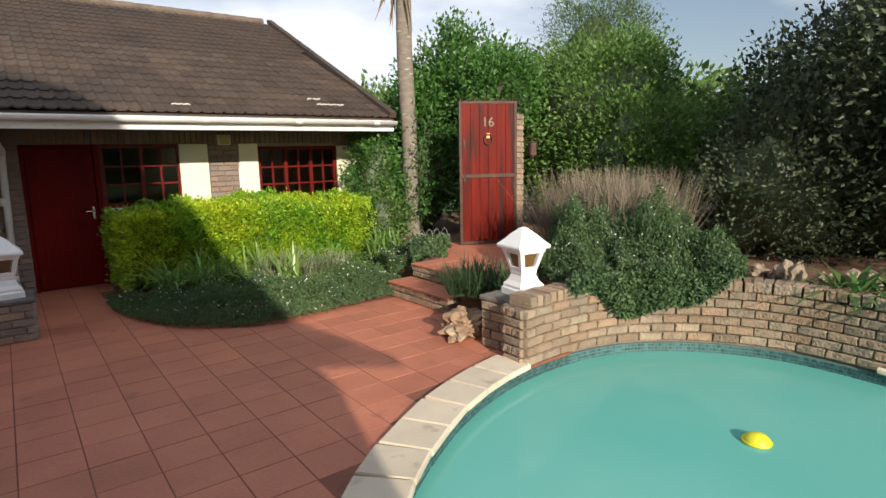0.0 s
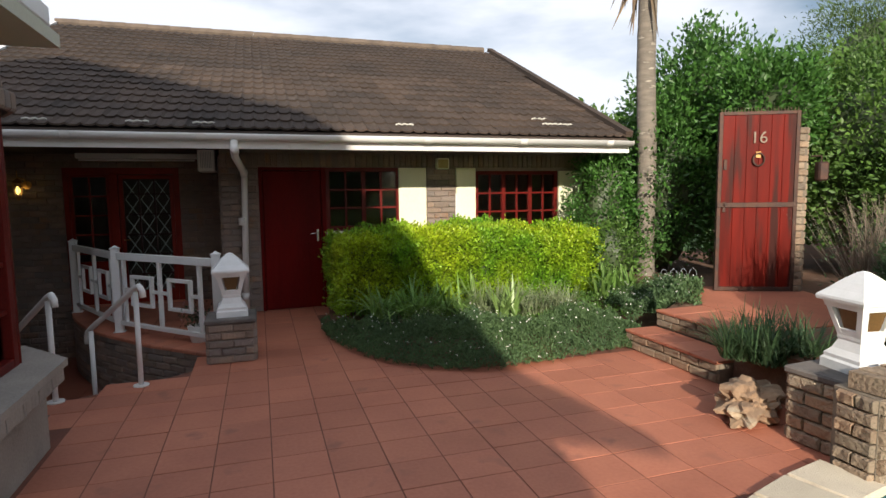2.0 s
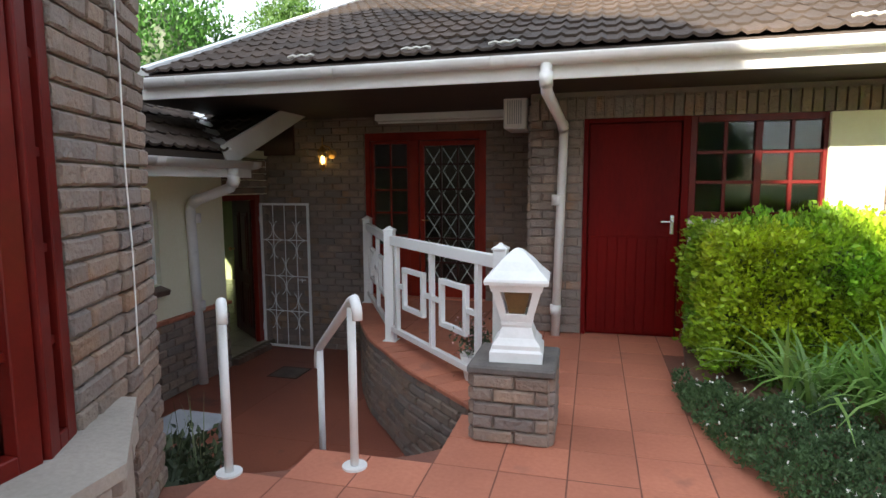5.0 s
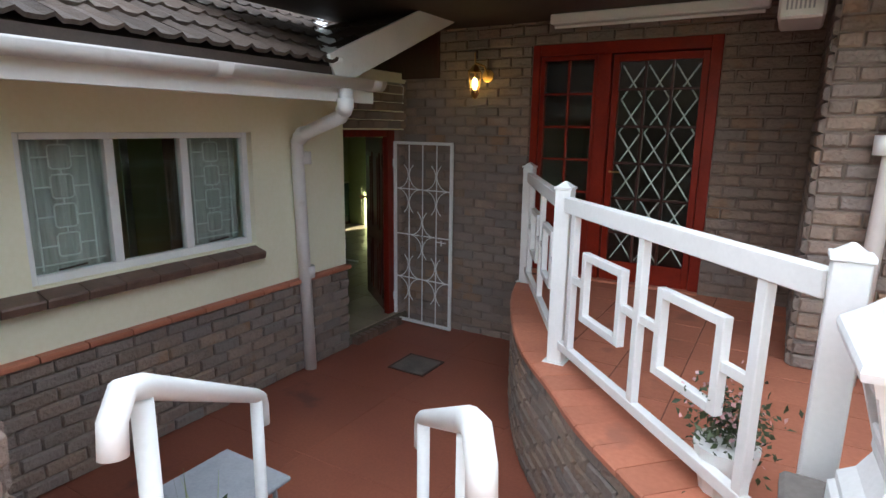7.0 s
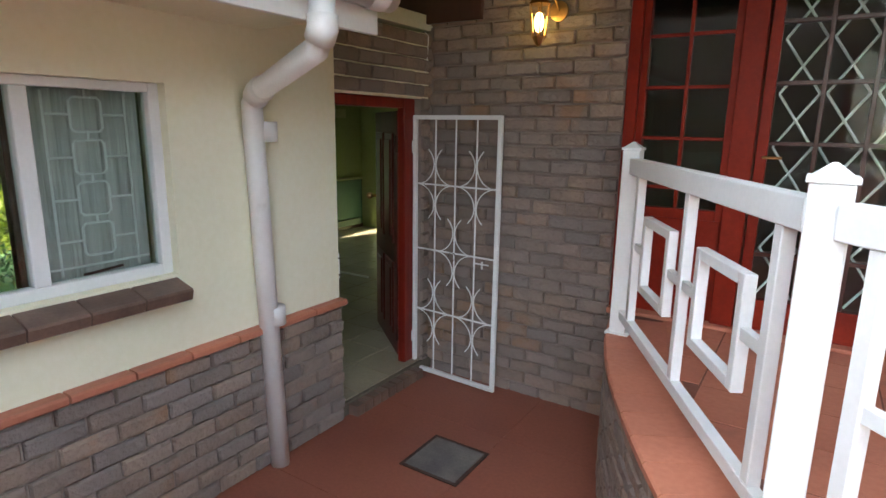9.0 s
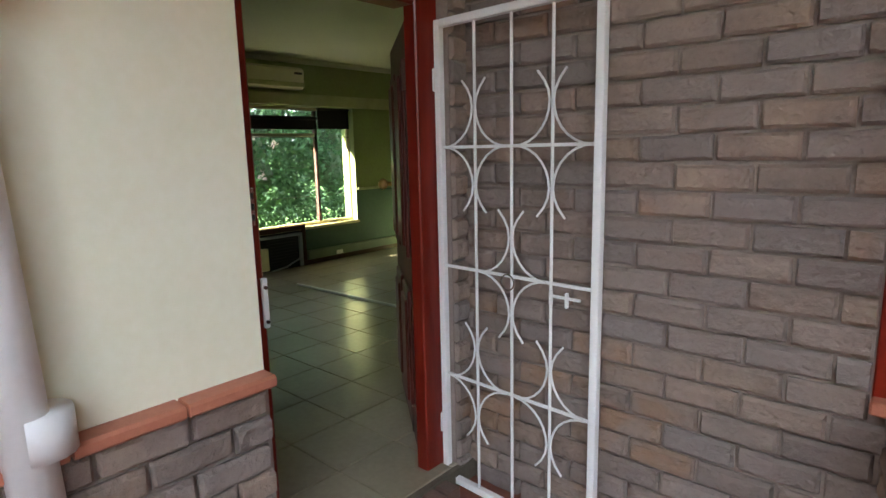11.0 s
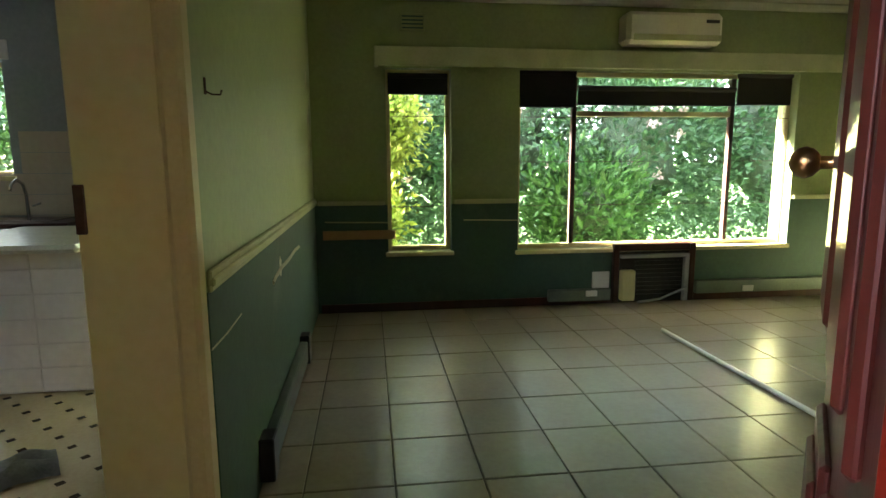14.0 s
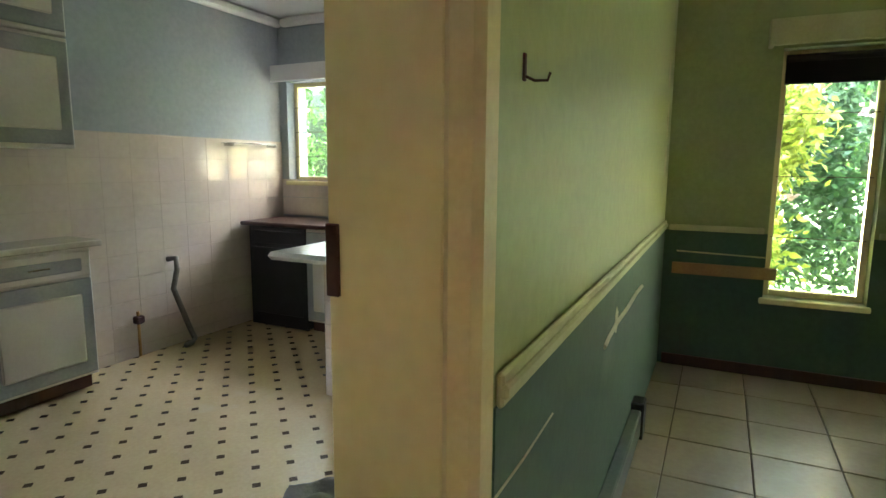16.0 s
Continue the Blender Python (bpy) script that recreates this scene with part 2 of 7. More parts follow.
M_BROWNSILL = mat("brown_glazed_sill", (0.16, 0.1, 0.075), (0.11, 0.07, 0.055), 0.4, 8, 0.15, vary=0.2)
M_TRUNK = mat("palm_bark", (0.25, 0.215, 0.175), (0.15, 0.13, 0.11), 0.95, 5, 1.0, 40, stretch=(1, 1, 3), spots=(0.45, 0.4, 0.33), spot_scale=5, spot_at=0.6)
M_BARK = mat("dark_bark", (0.12, 0.09, 0.07), (0.08, 0.06, 0.05), 0.95, 8, 0.8, 40, stretch=(1, 1, 0.4))
M_TWIG = mat("dry_twig", (0.27, 0.22, 0.165), (0.19, 0.16, 0.12), 0.9, 8, 0.2, vary=0.3, island=True)
M_ROCK = mat("pale_weathered_rock", (0.36, 0.24, 0.15), (0.2, 0.13, 0.085), 0.95, 5, 0.9, 30, spots=(0.44, 0.36, 0.26), spot_scale=6, spot_at=0.56)
M_BALL = mat("yellow_float", (0.75, 0.72, 0.03), None, 0.4, 6)
M_MOSAIC = mat("teal_mosaic", (0.03, 0.1, 0.11), (0.05, 0.16, 0.16), 0.45, 30, 0.0, 60, vary=0.4, island=True)
M_STONES = mat("weathered_stone", (0.3, 0.24, 0.17), (0.2, 0.16, 0.12), 0.95, 9, 0.8, 50)
M_POOLWALL = mat("pool_plaster", (0.13, 0.21, 0.2), (0.1, 0.17, 0.16), 0.8, 2, 0.2)
M_GLASS = glass_mat("window_glass")
# upright darker bands put the shade of the folds into the cloth colour
M_CURTAIN = mat("sheer_curtain", (0.6, 0.59, 0.57), (0.42, 0.41, 0.39), 0.9, 10, 0.1, stretch=(6, 6, 0.3))
# dimness of the rooms behind glass, put into the wall colour
M_ROOMSHADE = mat("room_shade_wall", (0.16, 0.13, 0.1), (0.12, 0.1, 0.08), 0.9, 2, 0.05)
M_BULB = glow("lamp_glow", (1.0, 0.72, 0.2), 2.2)
M_AMBER = mat("amber_panel", (0.14, 0.08, 0.03), None, 0.3, 8, 0.05)
L_HEDGE = leaf_mat("golden_hedge_leaf", (0.43, 0.55, 0.025), (0.17, 0.4, 0.03), 0.45, 0.42)
L_COVER = leaf_mat("groundcover_leaf", (0.095, 0.165, 0.06), (0.065, 0.125, 0.055), 0.6, 0.3)
L_STRAP = leaf_mat("strap_leaf", (0.15, 0.29, 0.06), (0.25, 0.36, 0.11), 0.4, 0.3)
L_PALE = leaf_mat("pale_grass_blade", (0.3, 0.34, 0.2), (0.22, 0.28, 0.13), 0.6, 0.3)
L_CLIMB = leaf_mat("climber_leaf", (0.085, 0.21, 0.04), (0.06, 0.15, 0.032), 0.4, 0.35)
L_BUSH = leaf_mat("bush_leaf", (0.13, 0.24, 0.045), (0.085, 0.175, 0.04), 0.5, 0.35)
# leaf colour of the dark trees; also the cores that imitate shade inside foliage
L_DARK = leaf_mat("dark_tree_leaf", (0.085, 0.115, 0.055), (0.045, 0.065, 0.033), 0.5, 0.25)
L_FAR = leaf_mat("far_tree_leaf", (0.12, 0.19, 0.06), (0.09, 0.15, 0.045), 0.6, 0.35)
L_FERN = leaf_mat("fern_leaf", (0.1, 0.2, 0.05), (0.06, 0.14, 0.04), 0.45, 0.4)
L_GARDEN = leaf_mat("garden_leaf", (0.125, 0.21, 0.1), (0.055, 0.125, 0.055), 0.4, 0.4)
L_YELLOW = leaf_mat("yellow_leaf", (0.34, 0.36, 0.06), (0.2, 0.27, 0.045), 0.5, 0.4)
L_PETAL = leaf_mat("white_petal", (0.8, 0.8, 0.74), (0.72, 0.72, 0.66), 0.6, 0.3)
L_PINK = leaf_mat("pink_petal", (0.75, 0.42, 0.45), (0.7, 0.5, 0.5), 0.6, 0.3)
L_BROWN = leaf_mat("dead_frond", (0.26, 0.19, 0.12), (0.2, 0.14, 0.09), 0.8, 0.2)

# printed vinyl: dark diamonds on cream
M_VINYL = mat("printed_vinyl", (0.54, 0.43, 0.25), (0.48, 0.38, 0.215), 0.25, 2, 0.03, 60, spots=(0.5, 0.42, 0.28), spot_scale=2.5, spot_at=0.64)
vn, vl = M_VINYL.node_tree.nodes, M_VINYL.node_tree.links
v_geo, v_chk = vn.new("ShaderNodeNewGeometry"), []
v_sep = vn.new("ShaderNodeSeparateXYZ")
vl.new(v_geo.outputs["Position"], v_sep.inputs["Vector"])


def v_math(op, a, b=0.0):
    x = vn.new("ShaderNodeMath")
    x.operation = op
    for i, v in enumerate((a, b)):
        if isinstance(v, bpy.types.NodeSocket):
            vl.new(v, x.inputs[i])
        else:
            x.inputs[i].default_value = v
    return x.outputs["Value"]


v_s, v_d = v_math("ADD", v_sep.outputs["X"], v_sep.outputs["Y"]), v_math("SUBTRACT", v_sep.outputs["X"], v_sep.outputs["Y"])
v_p, v_q = (v_math("ABSOLUTE", v_math("SUBTRACT", v_math("FRACT", v_math("DIVIDE", v, 0.2)), 0.5)) for v in (v_s, v_d))
v_dot = v_math("LESS_THAN", v_math("MAXIMUM", v_p, v_q), 0.115)
v_mix = vn.new("ShaderNodeMix")
v_mix.data_type = "RGBA"
v_mix.inputs["B"].default_value = (0.075, 0.055, 0.035, 1)
v_bsdf = vn["Principled BSDF"]
vl.new(v_bsdf.inputs["Base Color"].links[0].from_socket, v_mix.inputs["A"]); vl.new(v_dot, v_mix.inputs["Factor"]); vl.new(v_mix.outputs["Result"], v_bsdf.inputs["Base Color"])

# ---- building tools ----
rng = np.random.default_rng(7)


def thing(name, label, category, at=(0, 0, 0), turn=0, group="", kind=""):
    """The Empty at the base of a thing."""
    return_ob = new(name)
    return_ob.matrix_basis = pose(*at, 0, 0, turn)
    return tagged(return_ob, label, category, group, kind)


def link_mesh(name, me, material, parent=None, label=""):
    me.materials.append(material)
    ob = new(name, me)
    if parent:
        ob.parent = parent
    return tagged(ob, label)


def part(name, bm, material, parent=None, label="", smooth=False):
    me = bpy.data.meshes.new(name)
    bmesh.ops.recalc_face_normals(bm, faces=bm.faces)
    bm.to_mesh(me)
    bm.free()
    if smooth:
        me.polygons.foreach_set("use_smooth", [True] * len(me.polygons))
    return link_mesh(name, me, material, parent, label)


def setting(name, bm, material, label):
    return tagged(part(name, bm, material), label, "", "", "structure")


def box(bm, x0, x1, y0, y1, z0, z1, bevel=0.0, m=None):
    vs = bmesh.ops.create_cube(bm, size=1)["verts"]
    t = Matrix.Translation(((x0 + x1) / 2, (y0 + y1) / 2, (z0 + z1) / 2)) @ Matrix.Diagonal((x1 - x0, y1 - y0, z1 - z0, 1))
    bmesh.ops.transform(bm, matrix=(m @ t) if m else t, verts=vs)
    if bevel:
        es = list({e for v in vs for e in v.link_edges})
        bmesh.ops.bevel(bm, geom=es, offset=bevel, segments=1, affect="EDGES", profile=0.5)
    return bm


def boxes(rows, bevel=0.0, m=None):
    bm = bmesh.new()
    for r in rows:
        box(bm, *r, bevel=bevel, m=m)
    return bm


def tube(bm, pts, r, sides=10, r_end=None):
    """A round bar along the points."""
    pts = [Vector(p) for p in pts]
    rings = []
    for i, p in enumerate(pts):
        d = (pts[min(i + 1, len(pts) - 1)] - pts[max(i - 1, 0)]).normalized()
        a = d.orthogonal().normalized() if i == 0 else (rings[-1][1] - d * rings[-1][1].dot(d)).normalized()
        b = d.cross(a)
        rr = r if r_end is None else r + (r_end - r) * i / (len(pts) - 1)
        rings.append(([bm.verts.new(p + rr * (math.cos(k * math.tau / sides) * a + math.sin(k * math.tau / sides) * b)) for k in range(sides)], a))
    for (r0, _), (r1, _) in zip(rings, rings[1:]):
        for k in range(sides):
            bm.faces.new((r0[k], r0[(k + 1) % sides], r1[(k + 1) % sides], r1[k]))
    bm.faces.new(rings[0][0][::-1])
    bm.faces.new(rings[-1][0])
    return bm


def prism(bm, outline, z0, z1):
    """A plate with the given outline between two heights."""
    lo, hi = [bm.verts.new((x, y, z0)) for x, y in outline], [bm.verts.new((x, y, z1)) for x, y in outline]
    n = len(outline)
    for i in range(n):
        bm.faces.new((lo[i], lo[(i + 1) % n], hi[(i + 1) % n], hi[i]))
    bm.faces.new(hi)
    bm.faces.new(lo[::-1])
    return bm


def smooth_line(pts, steps=8, closed=False):
    """A smooth curve through points of the plan."""
    p = [Vector(q) for q in pts]
    n = len(p)
    out = []
    for i in range(n if closed else n - 1):
        a, b, c, d = (p[j % n] if closed else p[min(max(j, 0), n - 1)] for j in (i - 1, i, i + 1, i + 2))
        for k in range(steps):
            t = k / steps
            out.append(0.5 * (2 * b + (c - a) * t + (2 * a - 5 * b + 4 * c - d) * t * t + (3 * b - a - 3 * c + d) * t ** 3))
    return out if closed else out + [p[-1]]


class Line:
    """A line of the plan, met by the length along it."""

    def __init__(self, pts):
        self.p = [Vector(q[:2]) for q in pts]
        self.s = [0.0]
        for a, b in zip(self.p, self.p[1:]):
            self.s.append(self.s[-1] + (b - a).length)
        self.length = self.s[-1]

    def at(self, u):
        i = max(0, min(len(self.p) - 2, int(np.searchsorted(self.s, u, side="right")) - 1))
        d = (self.p[i + 1] - self.p[i]).normalized()
        return self.p[i] + d * (u - self.s[i]), d


def brick_mesh(name, length, height, depth, rough, seed):
    """A brick of length 1 along x (scaled when it is laid), its face towards -y, split and uneven."""
    r = np.random.default_rng(seed)
    nx, nz = 7, 4
    us, ws = (0.0, 0.035, 0.24, 0.5, 0.76, 0.965, 1.0), (0.0, 0.13, 0.87, 1.0)
    verts, faces = [], []
    for k in range(nz):
        for i in range(nx):
            edge = (i in (0, nx - 1)) + (k in (0, nz - 1))
            y = -depth + (0.0065 * edge + r.uniform(0, 0.003) if edge else -r.uniform(0, rough))
            verts.append((us[i] - 0.5 + (r.uniform(-0.008, 0.008) if 0 < i < nx - 1 else 0), y, height * (ws[k] - 0.5) + (r.normal(0, 0.0016) if edge else 0)))
    for k in range(nz - 1):
        for i in range(nx - 1):
            a = k * nx + i
            faces.append((a, a + 1, a + nx + 1, a + nx))
    b = len(verts)
    verts += [(-0.5, 0, -height / 2), (0.5, 0, -height / 2), (0.5, 0, height / 2), (-0.5, 0, height / 2)]
    lo, hi = list(range(nx)), list(range(nx * (nz - 1), nx * nz))
    faces += [tuple(lo[::-1]) + (b, b + 1), tuple(hi) + (b + 2, b + 3), (0, nx, 2 * nx, 3 * nx, b + 3, b), (nx - 1, b + 1, b + 2, 4 * nx - 1, 3 * nx - 1, 2 * nx - 1)]
    me = bpy.data.meshes.new(name)
    me.from_pydata(verts, [], faces)
    return me


def joined(name, meshes, placed, material, parent, label=""):
    """Many pieces, too many to pick apart, as one mesh."""
    vs, fs, n = [], [], 0
    for k, m in placed:
        me = meshes[k]
        co = np.empty(len(me.vertices) * 3)
        me.vertices.foreach_get("co", co)
        a = np.array(m)
        vs.append(co.reshape(-1, 3) @ a[:3, :3].T + a[:3, 3])
        fs += [tuple(i + n for i in p.vertices) for p in me.polygons]
        n += len(me.vertices)
    me = bpy.data.meshes.new(name)
    me.from_pydata(np.concatenate(vs).tolist(), [], fs)
    ob = link_mesh(name, me, material, parent, label)
    return tagged(ob, "", "", "", "stuff")


def lay(name, meshes, placed, material, parent, limit=290):
    """Pieces as objects of their own on shared meshes; past the limit, joined."""
    for me in meshes:
        if not me.materials:
            me.materials.append(material)
    for k, m in placed[:limit]:
        ob = new(name, meshes[k])
        ob.parent = parent
        ob.matrix_basis = m
    if len(placed) > limit:
        joined(name + "_rest", meshes, placed[limit:], material, parent)


BRICKS = {}


def bricks(parent, pts, z0, z1, material=None, skips=(), near=None, course=0.0845, length=0.235, depth=0.022, rough=0.006, limit=290, name="brick", z_flat=False):
    """Courses of bricks along a line of the plan; they face to the right of the way along it. skips: (u0, u1, z0, z1) left open."""
    material = material or M_BRICK
    key = (material.name, round(course, 3), depth, rough)
    if key not in BRICKS:
        BRICKS[key] = [brick_mesh(name, 1, course - 0.011, depth, rough, 11 * s + 3) for s in range(6)]
    line, placed = Line(pts), []
    rows = max(1, round((z1 - z0) / course))
    h = (z1 - z0) / rows
    r = np.random.default_rng(int(line.length * 1000) + rows)
    for k in range(rows):
        z = z0 + (k + 0.5) * h
        u = -length / 2 * (k % 2)
        while u < line.length - 0.02:
            a, b = max(u, 0), min(u + length, line.length)
            spans = [(a, b)]
            for s0, s1, t0, t1 in skips:
                if t0 - 0.02 < z < t1 + 0.02:
                    spans = [q for x, y in spans for q in ((x, min(y, s0)), (max(x, s1), y)) if q[1] - q[0] > 0.03]
            for x, y in spans:
                if y - x < 0.035:
                    continue
                p, d = line.at((x + y) / 2)
                m = Matrix.Translation((p.x, p.y, z + r.normal(0, 0.0012))) @ Euler((r.normal(0, 0.01), r.normal(0, 0.006), math.atan2(d.y, d.x))).to_matrix().to_4x4() @ Matrix.Diagonal((y - x - 0.011, 1, h / course, 1))
                placed.append((int(r.integers(6)), m))
            u += length
    if near:
        placed.sort(key=lambda q: (q[1].translation - Vector(near)).length)
    lay(name, BRICKS[key], placed, material, parent, limit)


def leaf_mesh(name, pts, size, material, parent, seed=1, aspect=0.5, out=None, fold=0.25, spread=1.0, label=""):
    """Many leaves, each a folded blade of its own, turned at random or away from a given way."""
    r = np.random.default_rng(seed)
    n = len(pts)
    d = r.normal(0, 1, (n, 3)) * spread
    if out is not None:
        d = d + out * 1.2
    d /= np.linalg.norm(d, axis=1, keepdims=True) + 1e-9
    w = np.cross(d, r.normal(0, 1, (n, 3)))
    w /= np.linalg.norm(w, axis=1, keepdims=True) + 1e-9
    up = np.cross(d, w)
    s = (np.asarray(size) * r.uniform(0.6, 1.3, n))[:, None]
    tip, mid = pts + d * s, pts + d * s * 0.45
    lt, rt = mid + w * s * aspect * 0.5 + up * s * fold * 0.5, mid - w * s * aspect * 0.5 + up * s * fold * 0.5
    co = np.stack([pts, lt, tip, rt], 1).reshape(-1, 3)
    i = np.arange(n)[:, None] * 4
    tri = np.concatenate([i + [0, 1, 2], i + [0, 2, 3]], 1).reshape(-1)
    me = bpy.data.meshes.new(name)
    me.vertices.add(4 * n)
    me.vertices.foreach_set("co", co.astype(np.float32).reshape(-1))
    me.loops.add(6 * n)
    me.loops.foreach_set("vertex_index", tri.astype(np.int32))
    me.polygons.add(2 * n)
    me.polygons.foreach_set("loop_start", np.arange(0, 6 * n, 3, dtype=np.int32))
    me.update(calc_edges=True)
    me.validate()
    return tagged(link_mesh(name, me, material, parent, label), kind="stuff")


def blade_mesh(name, roots, length, width, material, parent, seed=1, arch=0.6, lean=0.5, segs=4, label=""):
    """Long blades that arch out of the ground."""
    r = np.random.default_rng(seed)
    verts, faces = [], []
    for p in roots:
        a, ln, sp = r.uniform(0, math.tau), length * r.uniform(0.6, 1.2), lean * r.uniform(0.3, 1.2)
        dx, dy, n0 = math.cos(a), math.sin(a), len(verts)
        for k in range(segs + 1):
            t = k / segs
            out_, h = ln * sp * t, ln * (t - arch * t * t * sp)
            w = width * (1 - t ** 2) * 0.5 + 0.0006
            verts.append((p[0] + dx * out_ - dy * w, p[1] + dy * out_ + dx * w, p[2] + h))
            verts.append((p[0] + dx * out_ + dy * w, p[1] + dy * out_ - dx * w, p[2] + h))
        faces += [(n0 + 2 * k, n0 + 2 * k + 1, n0 + 2 * k + 3, n0 + 2 * k + 2) for k in range(segs)]
    me = bpy.data.meshes.new(name)
    me.from_pydata(verts, [], faces)
    return tagged(link_mesh(name, me, material, parent, label), kind="stuff")


def clumps(centre, radii, count, per, spread, seed, low=-0.3, hollow=0.75):
    """Points in clumps spread over an uneven crown, and the ways out of it."""
    r = np.random.default_rng(seed)
    d = r.normal(0, 1, (count * 3, 3))
    d /= np.linalg.norm(d, axis=1, keepdims=True)
    d = d[d[:, 2] > low][:count]
    k = r.uniform(hollow, 1.05, (len(d), 1)) * (1 + 0.16 * np.sin(d[:, :1] * 5 + seed) * np.cos(d[:, 1:2] * 4))
    c = np.array(centre) + d * k * np.array(radii)
    p = np.repeat(c, per, 0) + r.normal(0, 1, (len(c) * per, 3)) * spread
    return p, np.repeat(d, per, 0) + np.array((0, 0, 0.3))


def lump(bm, centre, radii, seed, rough=0.18, sub=3):
    """An uneven rounded body."""
    vs = bmesh.ops.create_icosphere(bm, subdivisions=sub, radius=1)["verts"]
    for v in vs:
        n = noise.noise(v.co * 1.6 + Vector((seed, 0, 0))) + 0.5 * noise.noise(v.co * 4 + Vector((0, seed, 0)))
        v.co = Vector(centre) + Vector((v.co.x * radii[0], v.co.y * radii[1], v.co.z * radii[2])) * (1 + rough * n)
    return bm

# ---- ground and floors ----
LOW, ROOM = -0.76, -0.665                     # the sunken court; the floor of the empty room
POOL = smooth_line([(1.71, 2.21), (2.4, 2.72), (3.0, 3.0), (3.6, 3.15), (4.3, 3.16), (4.9, 2.98), (5.4, 2.55), (5.72, 1.95), (5.75, 1.2), (5.6, 0.3), (5.2, -0.9),
                    (4.3, -1.8), (3.2, -2.0), (2.2, -1.5), (1.5, -0.5), (1.2, 0.6), (1.3, 1.5)], 5, True)
POOL_C = Vector((3.5, 0.7))
EDGE = smooth_line([(-1.9, 5.95), (-1.46, 6.12), (-1.18, 6.31), (-0.5, 6.66), (-0.14, 6.96)], 5)      # top of the steps down
CAP = smooth_line([(-0.16, 7.42), (-0.55, 7.8), (-0.91, 8.15), (-1.17, 8.48), (-1.56, 8.97), (-1.93, 9.66), (-2.16, 10.25), (-2.3, 10.86)], 6)   # edge of the verandah
BED = smooth_line([(1.3, 9.3), (1.22, 8.3), (1.27, 7.5), (1.5, 6.75), (1.85, 6.28), (2.4, 5.98), (3.0, 6.02), (3.6, 6.1), (4.1, 6.13)], 5)       # front of the flower bed


def inside(p, outline):
    x, y = p
    hit = False
    for (x0, y0), (x1, y1) in zip(outline, outline[1:] + outline[:1]):
        if (y0 > y) != (y1 > y) and x < (x1 - x0) * (y - y0) / (y1 - y0) + x0:
            hit = not hit
    return hit


upper = [(-1.9, 5.95)] + [tuple(p) for p in EDGE[1:]] + [(-0.14, 7.42)] + [tuple(p) for p in CAP[1:]] + [(-2.3, 11.2), (0.9, 11.2), (6.4, 11.2), (6.4, 3.9)] \
    + [tuple(p) for p in POOL[19:4:-1]] + [tuple(p) for p in POOL[4::-1]] + [tuple(p) for p in POOL[:60:-1]] + [(2.6, -6.0), (-6.0, -6.0), (-6.0, 5.95)]
bm = prism(bmesh.new(), upper, -1.1, -0.003)
setting("floor_patio", bm, M_GROUT, "mortar bed under the terracotta patio tiles")

bm = bmesh.new()
bmesh.ops.create_grid(bm, x_segments=24, y_segments=24, size=1)
for v in bm.verts:
    v.co = Vector((v.co.x * abs(v.co.x) * 400, v.co.y * abs(v.co.y) * 400, -1.12))
setting("ground", bm, M_LAWN, "green lawn and earth that runs on to the horizon")

setting("floor_court", boxes([(-3.8, -0.3, 5.2, 10.9, -1.0, LOW - 0.01)]), M_REDFLOOR, "red painted screed of the sunken court")

# treads down to the court
stairs = thing("stairs", "four curved red-painted steps down into the sunken court", "stairs", kind="structure")
for k in range(1, 4):
    out_ = [p + Vector((-0.53, 0.85)) * 0.28 * k for p in EDGE]
    outl = [tuple(p) for p in EDGE] + [(out_[-1].x, out_[-1].y)] + [tuple(p) for p in out_[-2::-1]]
    part("step", prism(bmesh.new(), outl, -0.99, -0.19 * k), M_REDFLOOR, stairs)

# red earth bank behind the pool wall and beside the steps, flower bed before the house
bank = [(4.2, 3.95), (4.25, 4.85), (4.5, 4.9), (4.5, 6.05), (5.2, 6.6), (5.9, 9.6), (30, 20), (30, -12), (6.2, -6), (6.1, 0.9), (6.05, 1.7), (5.85, 2.3), (5.45, 2.85), (4.95, 3.3), (4.4, 3.5)]
bm = prism(bmesh.new(), bank, -1.1, 0.38)
setting("ground_bank", bm, M_SOIL, "brown earth of the raised bank behind the pool")
bed = [tuple(p) for p in BED] + [(4.15, 6.2), (5.3, 6.8), (6.0, 9.6), (1.3, 9.6)]
setting("ground_bed", prism(bmesh.new(), bed, -0.2, 0.05), M_SOIL, "bare reddish soil of the flower bed")

# pool
pool = thing("swimming_pool", "round swimming pool of cloudy turquoise water with stone coping", "pool", kind="structure")
m = bpy.data.materials.new("pool_water")
m.use_nodes = True
b = m.node_tree.nodes["Principled BSDF"]
nz, rp, bp = m.node_tree.nodes.new("ShaderNodeTexNoise"), m.node_tree.nodes.new("ShaderNodeValToRGB"), m.node_tree.nodes.new("ShaderNodeBump")
geo = m.node_tree.nodes.new("ShaderNodeNewGeometry")
nz.inputs["Scale"].default_value, bp.inputs["Strength"].default_value, bp.inputs["Distance"].default_value = 0.8, 0.05, 0.02
rp.color_ramp.elements[0].color, rp.color_ramp.elements[1].color = (0.09, 0.4, 0.36, 1), (0.17, 0.46, 0.4, 1)
ml = m.node_tree.links
ml.new(geo.outputs["Position"], nz.inputs["Vector"]); ml.new(nz.outputs["Fac"], rp.inputs["Fac"]); ml.new(rp.outputs["Color"], b.inputs["Base Color"])
rip = m.node_tree.nodes.new("ShaderNodeTexNoise")
rip.inputs["Scale"].default_value = 5
ml.new(geo.outputs["Position"], rip.inputs["Vector"]); ml.new(rip.outputs["Fac"], bp.inputs["Height"]); ml.new(bp.outputs["Normal"], b.inputs["Normal"])
